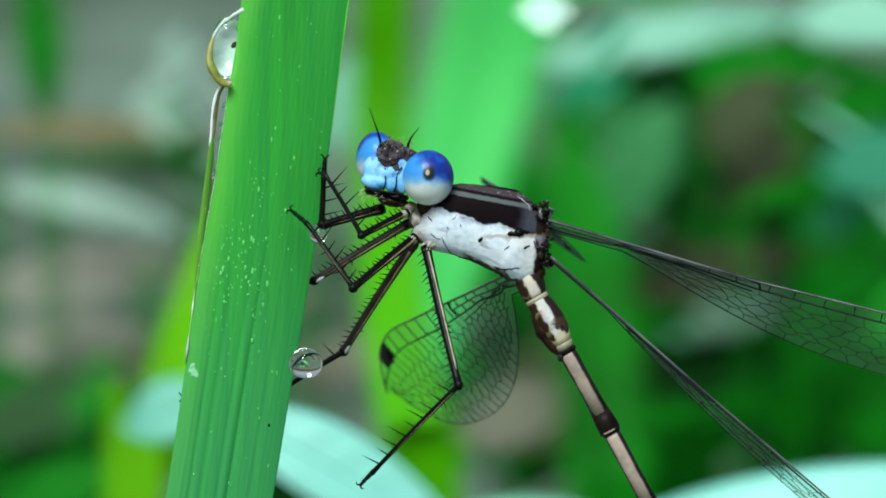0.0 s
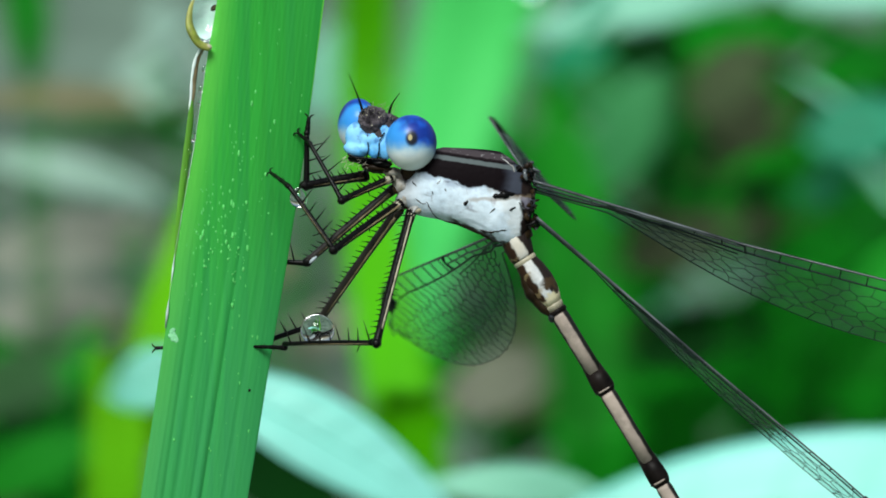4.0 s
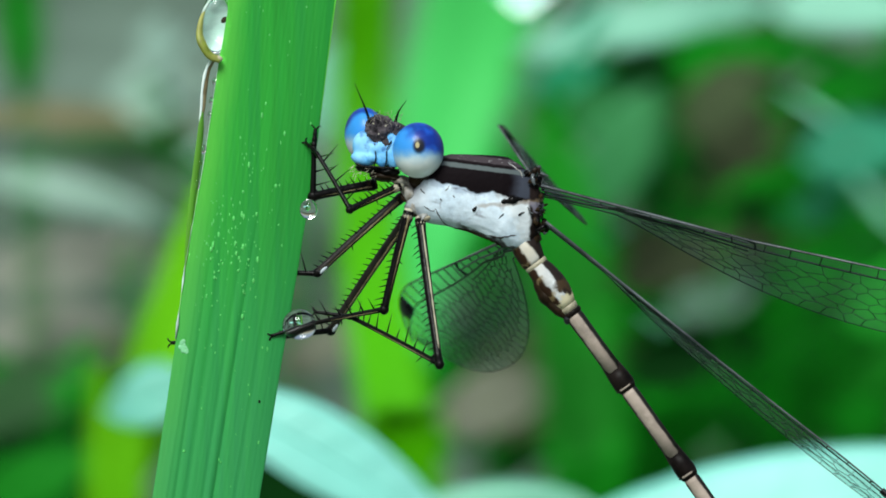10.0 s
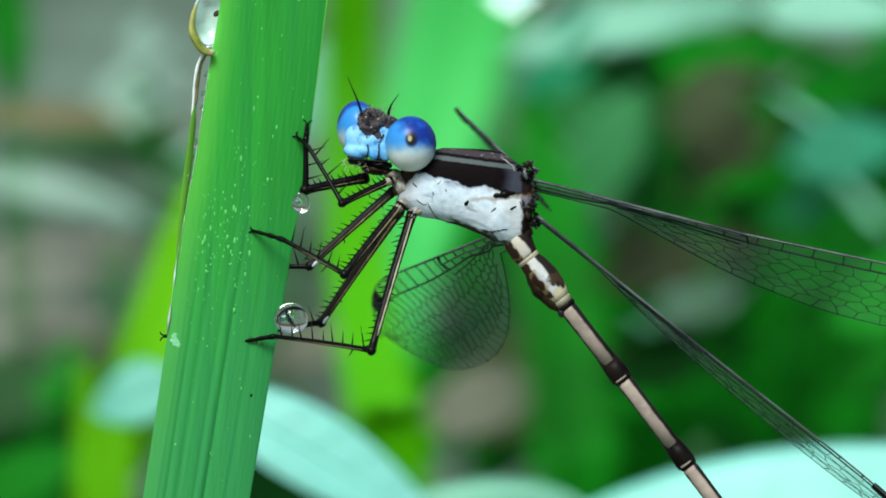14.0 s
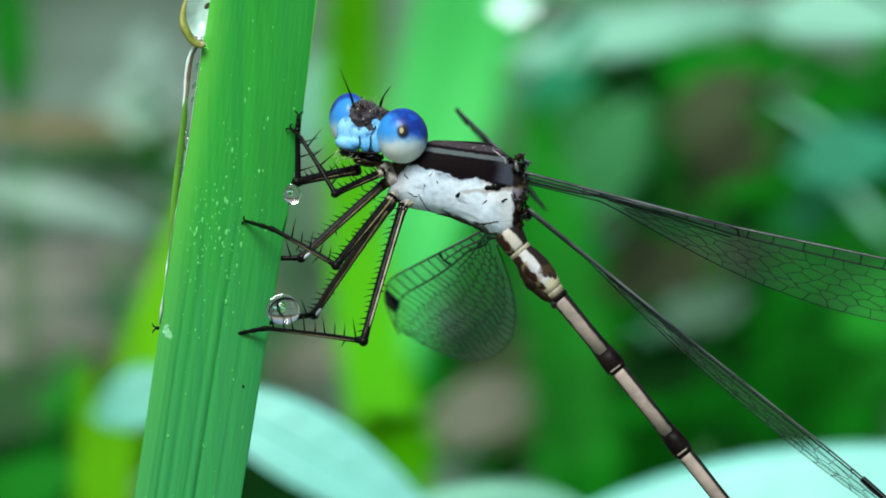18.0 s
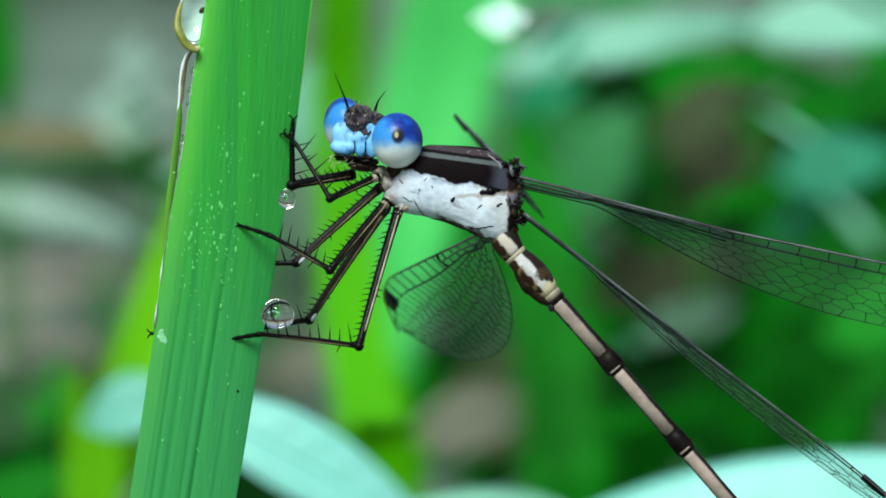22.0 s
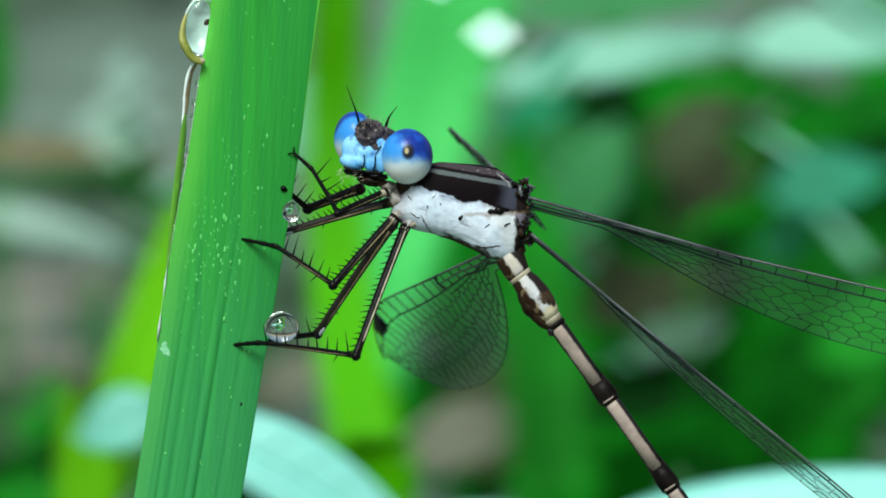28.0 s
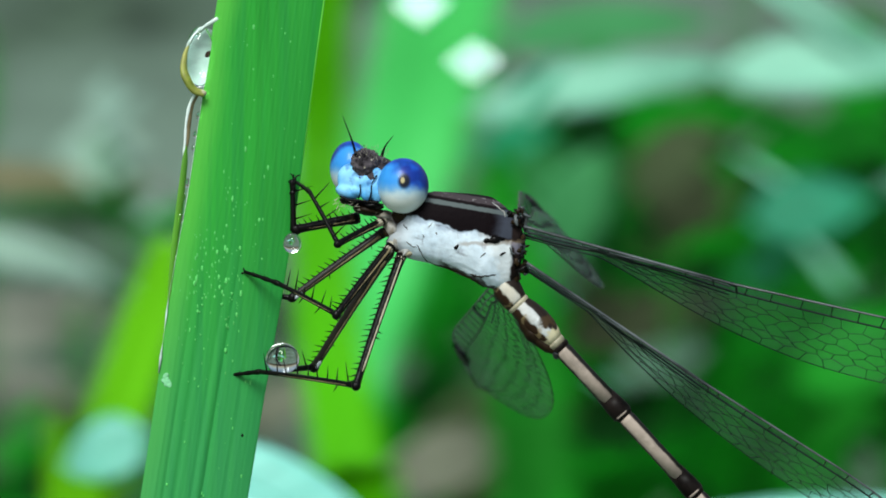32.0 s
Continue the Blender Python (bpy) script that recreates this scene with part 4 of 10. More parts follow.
for length, rad in ((4.75, .46), (5.45, .44), (5.6, .42), (5.6, .40), (5.0, .40), (3.2, .44), (2.2, .46), (1.5, .42)):
    body_len = length * 0.74
    segment("segment", [(pos, rad * .92, 0), (pos + .25, rad, 0), (pos + body_len * .5, rad * .95, 0), (pos + body_len, rad * .98, 0)], TAIL, abdomen)
    segment("band", [(pos + body_len - .02, rad * 1.0, 0), (pos + length * .84, rad * 1.18, 0), (pos + length * .93, rad * 1.22, 0), (pos + length * .985, rad * 1.02, 0), (pos + length, rad * .9, 0)], BAND, abdomen, "black band at the segment's end", .45)
    segment("ring", [(pos + length * .93, rad * 1.0, -.02), (pos + length * .955, rad * 1.25, -.02), (pos + length * .97, rad * 1.0, -.02)], TAIL, abdomen)
    pos += length

# legs
legs = {}
rl = random.Random(11)
for name, lf_, lt_, ls_, rad, mat in (("near_front", 3.0, 3.55, 1.2, .20, CHITIN), ("far_front", 3.2, 2.5, .8, .26, CHITIN), ("near_middle", 5.1, 4.05, 2.2, .23, CHITIN),
                                      ("far_middle", 5.75, 2.4, 1.45, .23, LEG), ("near_hind", 7.9, 6.3, 1.8, .23, CHITIN), ("far_hind", 7.6, 3.95, 5.2, .25, LEG)):
    made = []
    for seg_name, ln, r0, r1 in (("femur", lf_, rad * 1.05, rad * .8), ("tibia", lt_, rad * .62, rad * .48), ("tarsus", ls_, rad * .58, rad * .36)):
        bm = bmesh.new()
        k = 12
        pts, rr = [], []
        for i in range(k + 1):
            t = i / k
            pts.append((0.05 * math.sin(t * 3.1) * ln * 0.12, 0, t * ln))
            knob = 1.25 * math.exp(-((t - 1) * ln / .25) ** 2) * 0.25 + 0.3 * math.exp(-(t * ln / .2) ** 2)
            rr.append((r0 + (r1 - r0) * t) * (1 + knob * (0.6 if seg_name != "tarsus" else 0.2)) * (1 + 0.12 * math.sin(t * 19) * (seg_name == "tarsus")))
        pts = [(0, 0, -.08)] + pts + [(0, 0, ln + .08)]
        rr = [rr[0] * .6] + rr + [rr[-1] * .6]
        tube(bm, pts, rr, 10, side=(1, 0, 0))
        ob = part(seg_name, bm, mat if seg_name == "femur" else CHITIN, damselfly, "dark spiny leg section" if seg_name != "tarsus" else "black foot with claws")
        made.append(ob)
        if seg_name == "femur":
            bm = bmesh.new()
            wide_, thin = {"far_hind": (.36, .85), "far_middle": (.36, .9), "near_middle": (.34, 1.0), "near_hind": (.25, .25)}.get(name, (.22, 1.0))
            streak_pts = [(-r0 * .30, -r0 * (.86 - .16 * t) + r0 * .12 * noise.noise(Vector((0, ln, t * ln * 4))), t * ln) for t in [.05 + .85 * q / 24 for q in range(25)]]
            tube(bm, streak_pts, [r0 * wide_ * max(.05, 1.1 - thin * 1.15 * q / 24) * (.75 + .5 * noise.noise(Vector((ln, 0, q * .9)))) for q in range(25)], 6)
            part("stripe", bm, CREAM if name == "near_hind" else TAN, ob, "pale stripe along the leg")
            bm = bmesh.new()
            tube(bm, [(0, 0, -.15), (0, 0, .25), (0, 0, .6)], [r0 * 1.0, r0 * 1.1, r0 * .8], 10)
            part("trochanter", bm, BROWN if name.startswith("far") else JOINT, ob, "cream leg root")
            bm = bmesh.new()
            ball(bm, (0, 0, ln), (r1 * 1.35, r1 * 1.3, r1 * 1.5), 12, 8)
            part("knee", bm, CHITIN, ob)
        if seg_name == "tibia" and name in ("near_middle", "near_hind"):
            bm = bmesh.new()
            tube(bm, [(-r0 * .2, -r0 * .8, ln * .08), (-r0 * .2, -r0 * .78, ln * .5), (-r0 * .15, -r0 * .6, ln * .86)], [r0 * .17, r0 * .13, r0 * .08], 6)
            part("stripe", bm, TAN, ob, "thin pale stripe along the shin")
        if seg_name == "femur" and name in ("far_hind", "far_middle"):
            bm = bmesh.new()
            ball(bm, (-r1 * .5, -r1 * .75, ln - .28), (r1 * .55, r1 * .45, .30), 12, 8)
            part("knee_patch", bm, KNEE_PALE, ob, "bluish white patch at the knee")
        if seg_name != "tarsus":
            n_sp = int(ln * (1.5 if seg_name == "tibia" else 3.0))
            for i in range(n_sp):
                t = (i + 0.8) / (n_sp + .6)
                long = (rl.uniform(.6, 1.1) if seg_name == "tibia" else rl.uniform(.28, .5))
                for sd in ((1,) if rl.random() < (.88 if seg_name == "femur" else .85) else (1, -1)):
                    lean = rl.uniform(-.25, .25)
                    far_ = long * (1 if sd > 0 else .55)
                    tip = .28 if seg_name == "tibia" else .5
                    a = Vector((sd * r0 * .5, rl.uniform(-.12, .05), t * ln))
                    bm = bmesh.new()
                    tube(bm, [a, a + Vector((sd * far_ * .5, lean * .5, far_ * tip * .5)), a + Vector((sd * far_, lean, far_ * tip))], [.048, .032, .010], 5)
                    part("spine", bm, CHITIN, ob)
        else:
            bm = bmesh.new()
            for sd in (-1, 1):
                tube(bm, [(0, 0, ln), (sd * .12, -.03, ln + .16), (sd * .22, .04, ln + .22), (sd * .26, .1, ln + .18)], [.05, .045, .03, .01], 6)
            for i in range(8):
                a = Vector((.05, 0, ln * (i + 1) / 9))
                tube(bm, [a, a + Vector((rl.choice((-1, 1)) * .16, .05, .1))], [.02, .006], 4)
            part("claw", bm, CHITIN, ob)
    legs[name] = made

# wings
SPAN, CHORD = 24.0, 6.9


def chord_at(s, p):
    if s < .15:
        return 1.12
    if s < .7:
        u = ((s - .15) / .55) ** p
        return 1.12 + (CHORD - 1.12) * (u * u * (3 - 2 * u))
    return CHORD * max(0.0, 1 - ((s - .7) / .3) ** 2.6) ** .5


def lead_at(s):
    return .48 * CHORD * max(0.0, (s - .70) / .30) ** 2.3


def wing_point(s, c, p=.55, span=SPAN):
    """A place on the wing: s along it, c from the leading edge to the trailing one."""
    notch = .60 if span > SPAN else 0.0
    a = min(lead_at(s), .48 * CHORD)
    b = max(chord_at(s, p), a + .001)
    if 0 < c < .2:
        root = 1 - min(1, max(0, (s - .04) / .26))
        c += (3.0 * c + .06) * root * root * (3 - 2 * root)
    ripple = .05 * math.sin(c * 16) * min(1, (b - a) / 3)
    bend = notch * max(0, min(s / .42, (.9 - s) / .48)) * (1 - .7 * c)
    return Vector((s * span, a + (b - a) * c + bend, ripple))


def vein(bm, pts, r):
    tube(bm, pts, r, 4)


wings = {}
rw = random.Random(7)
for name in ("near_front", "near_hind", "far_front", "far_hind"):
    rise = .55 if name.endswith("hind") else .66
    long_ = 26.0 if name.startswith("near") else SPAN
    bm = bmesh.new()
    grid = [[bm.verts.new(wing_point(i / 48, j / 14, rise, long_)) for j in range(15)] for i in range(49)]
    for i in range(48):
        for j in range(14):
            bm.faces.new((grid[i][j], grid[i + 1][j], grid[i + 1][j + 1], grid[i][j + 1]))
    wing = part("wing", bm, MEMBRANE, damselfly, "clear veined wing with a dark spot")
    wing.visible_shadow = False
    # long veins: the leading edge, two close behind it, then ever more rows
    S = [i / 60 for i in range(61)]
    for c, r, start, end in ((0.0, .075, 0, 1), (.085, .055, 0, .43), (.17, .065, 0, 1), (.24, .045, .15, .42), (1.0, .034, 0, 1)):
        bm = bmesh.new()
        vein(bm, [wing_point(s, c, rise, long_) for s in S if start <= s <= end], [r * (1.15 - .55 * s) for s in S if start <= s <= end])
        part("vein", bm, COSTA if c < .1 else VEIN, wing)
    bm = bmesh.new()
    rows = [(.17, 0)] + [(.17 + .83 * q, st) for q, st in ((.16, .13), (.33, .15), (.50, .18), (.66, .21), (.82, .25))] + [(1.0, 0)]
    # staggered six-sided cells between the long veins
    half = .021 if name.startswith("near") else .018
    last = int((.975 - .10) / half)
    fine_ = .68 if name.startswith("near") else .85

    def node(j, k):
        """A joint of the net on long vein j, swung towards the side where a cross vein leaves it."""
        swing = 0 if j in (0, len(rows) - 1) else .028 * (1 if (k + j) % 2 == 0 else -1)
        q = random.Random(j * 977 + k * 13)
        swing += .16 * max(0, (k * half - .32) / .5) ** 2 * (1 - rows[j][0]) * (0 < j)
        return wing_point(.10 + k * half + q.uniform(-.42, .42) * half, rows[j][0] + swing + q.uniform(-.02, .02), rise, long_)

    for j in range(len(rows)):
        begin = max(0, int((rows[j][1] - .10) / half))
        if 0 < j < len(rows) - 1:
            vein(bm, [node(j, k) for k in range(begin, last + 1)], [.033 * fine_ * (1.1 - .4 * k / last) for k in range(begin, last + 1)])
        if j + 1 < len(rows):
            for k in range(max(begin, int((rows[j + 1][1] - .10) / half), 1), last + 1):
                if (k + j) % 2 == 0:
                    vein(bm, [node(j, k), node(j + 1, k)], .034 * fine_ if j > 3 else .027 * fine_)
    for c0, c1, s, end in ((0, .085, .12, .43), (.085, .17, .15, .43), (0, .17, .45, .975)):
        while s < end:
            vein(bm, [wing_point(s, c0, rise, long_), wing_point(s + rw.uniform(-.004, .004), c1, rise, long_)], .04)
            s += .056 * rw.uniform(.85, 1.15)
    tagged(part("vein_net", bm, VEIN, wing, "fine net of dark veins"), kind="stuff")
    bm = bmesh.new()
    vein(bm, [wing_point(s_, c_, rise, long_) for s_, c_ in ((.405, 0.0), (.42, .004), (.428, .06), (.43, .17))], [.06, .11, .07, .05])
    part("nodus", bm, VEIN, wing, "dark notch in the wing's front edge")
    bm = bmesh.new()
    P0, P1 = .832, .892
    top, low = [], []
    for i in range(7):
        s = P0 + (P1 - P0) * i / 6
        top.append(wing_point(s, .0, rise, long_))
        low.append(wing_point(s, .17 - .03 * abs(i - 3) / 3, rise, long_))
    loft(bm, [[a + Vector((0, 0, .12)), b + Vector((0, .1, .12)), b + Vector((0, .1, -.12)), a - Vector((0, 0, .12))] for a, b in zip(top, low)])
    part("stigma", bm, STIGMA, wing, "black wing spot")
    wings[name] = wing

# ---- the plants behind, placed and toned to fit the camera's blurred view ----
grass("wide bright green blurred grass blade", [(890, -160, 345), (850, -40, 345), (800, 150, 345), (735, 400, 340), (690, 650, 330), (665, 950, 320)], [26, 30, 29, 24, 14, 9], BRIGHT)
grass("slim yellow-green upright grass stem", [(628, -160, 150), (625, 0, 150), (622, 200, 150), (640, 500, 145), (690, 800, 140), (705, 980, 140)], [7.5, 8, 8, 8.5, 9.5, 9.5], YELLOW)
grass("plain mid-green upright grass blade", [(940, 170, 260), (955, 260, 260), (995, 500, 255), (1020, 800, 250), (1030, 1000, 250)], [2, 9, 17, 17, 15], GREEN)
grass("yellow-green young stem beside the grass blade", [(350, 340, 105), (328, 440, 105), (290, 560, 105), (250, 680, 105), (212, 810, 105), (185, 960, 105)], [3, 5.6, 6.4, 6.6, 6.6, 6.6], YOUNG)
leaf("broad mint herb leaf with sky sheen in its colour", (355, 698), (795, 960), 152, MINT, 60)
leaf("small mint leaf with sky sheen in its colour", (312, 682), (166, 748), 122, DIM_MINT, 100)
leaf("pale green leaf among the grass stems", (1040, 905), (720, 890), 80, PALE, 80)
leaf("large mint herb leaf with sky sheen in its colour", (880, 1012), (1950, 842), 235, MINT, 70)
leaf("long pale green leaf of a shrub", (900, 115), (1370, 25), 95, PALE, 300)
leaf("long pale green leaf of a shrub", (1340, 40), (1750, 20), 120, PALE, 300)
leaf("bluish green broad leaf of a shrub", (1350, 410), (1610, 240), 150, TEAL, 350)
leaf("sage green broad leaf of a shrub", (1110, 250), (980, 190), 120, SAGE, 330)
leaf("greyish faded leaf of a shrub", (1170, 585), (1320, 525), 105, ASHY, 300)
leaf("pale grey leaf lying slanted", (-60, 330), (310, 430), 75, GREY, 300)
leaf("pale grey leaf lying slanted", (180, 230), (320, 160), 130, GREY, 320)
leaf("pale brown dead leaf lying flat", (-80, 520), (320, 470), 120, LITTER, 330)
leaf("pale brown dead leaf lying flat", (-60, 610), (300, 640), 130, LITTER, 340)
# Added leaf whose near-black colour gives the shaded gap here.
leaf("near-black leaf added for the shaded gap under the mint leaf", (330, 800), (620, 990), 150, DARK, 110)
leaf("dark brown curled leaf among green ones", (1190, 370), (1390, 230), 150, DULL, 300)
leaf("dark brown curled leaf among green ones", (1090, 520), (1190, 420), 110, DULL, 310)
leaf("dark brown curled leaf among green ones", (960, 800), (900, 590), 110, DULL, 300)
leaf("pale green leaf behind the grass", (520, 275), (590, 80), 95, PALE, 320)
leaf("broad fresh green leaf of a shrub", (1480, 590), (1780, 470), 150, FRESH, 290)
leaf("sage green broad leaf of a shrub", (940, -15), (1340, -50), 95, SAGE, 322)
leaf("dark brown curled leaf among green ones", (1060, 520), (1400, 440), 100, DULL, 280)
leaf("broad fresh green leaf of a shrub", (1370, 740), (1640, 620), 130, GREEN, 320)
leaf("broad fresh green leaf of a shrub", (1410, 480), (1640, 470), 90, GREEN, 330)
leaf("broad green leaf deep in the undergrowth", (1000, 480), (1110, 800), 130, GREEN, 400)
leaf("dark green leaf with undergrowth shade in its colour", (850, 880), (1010, 640), 130, DARK, 390)
leaf("dark olive-brown leaf among green ones", (870, 800), (960, 590), 180, UMBER, 290)
leaf("pale brown dead leaf lying flat", (755, 770), (985, 690), 125, FADED, 280)
leaf("pale brown dead leaf lying flat", (470, 680), (665, 590), 90, FADED, 300)
leaf("sage green broad leaf of a shrub", (1030, 390), (1140, 170), 125, SAGE, 275)
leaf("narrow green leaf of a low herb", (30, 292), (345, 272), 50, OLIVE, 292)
leaf("dark green leaf with undergrowth shade in its colour", (-100, 770), (165, 690), 130, OLIVE, 290)
leaf("dark olive-brown leaf among green ones", (1190, 250), (1350, 130), 120, UMBER, 290)
leaf("dark olive-brown leaf among green ones", (1100, 700), (1010, 600), 110, DULL, 285)
leaf("bluish green broad leaf of a shrub", (1400, 300), (1610, 262), 130, TEAL, 262)
leaf("dark green leaf with undergrowth shade in its colour", (1080, 690), (1350, 610), 115, DARK, 284)
leaf("narrow pale green leaf of a shrub", (1390, -140), (1730, 95), 48, PALE, 300)
leaf("broad green leaf deep in the undergrowth", (710, 540), (805, 850), 95, GREEN, 380)
leaf("narrow green leaf of a low herb", (30, 215), (5, -110), 85, GREEN, 300)
leaf("dry straw-coloured dead leaf blade", (-80, 235), (330, 255), 60, STRAW, 320)
leaf("green broad leaf near the ground", (-80, 925), (180, 820), 110, GREEN, 200)
# DARK leaves fill shaded gaps; their colour carries the shade.
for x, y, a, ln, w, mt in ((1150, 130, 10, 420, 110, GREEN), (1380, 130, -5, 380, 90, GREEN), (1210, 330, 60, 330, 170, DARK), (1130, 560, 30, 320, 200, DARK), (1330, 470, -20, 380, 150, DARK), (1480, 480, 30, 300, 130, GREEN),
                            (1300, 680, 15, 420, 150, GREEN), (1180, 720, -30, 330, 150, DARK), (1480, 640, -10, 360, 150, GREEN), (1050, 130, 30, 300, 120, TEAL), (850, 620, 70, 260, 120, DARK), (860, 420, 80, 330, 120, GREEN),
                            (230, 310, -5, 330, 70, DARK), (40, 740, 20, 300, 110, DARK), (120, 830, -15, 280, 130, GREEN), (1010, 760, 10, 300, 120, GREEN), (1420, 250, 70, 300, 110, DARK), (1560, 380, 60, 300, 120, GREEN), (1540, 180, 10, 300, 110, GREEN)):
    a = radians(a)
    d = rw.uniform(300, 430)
    leaf("broad green leaf deep in the undergrowth" if mt is not DARK else "dark green leaf with undergrowth shade in its colour", (x - math.cos(a) * ln / 2, y + math.sin(a) * ln / 2), (x + math.cos(a) * ln / 2, y - math.sin(a) * ln / 2), w, mt, d, d + 30, group="undergrowth leaves")
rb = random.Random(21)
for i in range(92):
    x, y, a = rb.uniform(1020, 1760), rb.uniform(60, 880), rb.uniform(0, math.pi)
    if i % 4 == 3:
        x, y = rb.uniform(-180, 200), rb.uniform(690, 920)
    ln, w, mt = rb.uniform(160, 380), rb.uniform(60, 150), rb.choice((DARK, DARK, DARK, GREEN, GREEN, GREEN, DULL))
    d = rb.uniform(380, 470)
    leaf("broad green leaf deep in the undergrowth" if mt is not DARK else "dark green leaf with undergrowth shade in its colour", (x - math.cos(a) * ln / 2, y + math.sin(a) * ln / 2), (x + math.cos(a) * ln / 2, y - math.sin(a) * ln / 2), w, mt, d, d + 30, group="undergrowth leaves")
for i in range(60):
    x, y, a = rb.uniform(-150, 1720), rb.uniform(-40, 860), rb.uniform(0, math.pi)
    if 560 < x < 960:
        continue
    right = x > 960
    ln, w = rb.uniform(50, 150), rb.uniform(20, 60)
    mt = rb.choice((DARK, DARK, GREEN, GREEN, TEAL, PALE)) if right else rb.choice((GREY, LITTER, STRAW, GREEN, DARK))
    if mt is DARK and not right and y < 220:
        mt = GREY
    d = rb.uniform(270, 360)
    leaf("small leaf of a low herb, " + {DARK: "dark green", GREEN: "mid green", TEAL: "bluish green", PALE: "pale green", GREY: "grey and dead", LITTER: "pale brown and dead", STRAW: "dry straw brown"}[mt], (x - math.cos(a) * ln / 2, y + math.sin(a) * ln / 2), (x + math.cos(a) * ln / 2, y - math.sin(a) * ln / 2), w, mt, d, d + 8, group="small herb leaves")
# Discs added in place of two glints, tilted to mirror the sun at the lens.
for x, y in ((911, 20), (818, -80)):
    bm = bmesh.new()
    ball(bm, (0, 0, 0), (3.5, 3.5, .05), 20, 8)
    pt = tagged(new("petal", mesh("petal", bm, GLINT)), "small glossy disc added to give a blurred glint", "petal", "petals")
    pt.matrix_basis = BASE @ Matrix.Translation(at(x, y, 1035) * MM) @ pose(0, 0, 0, 67, -6, 0)


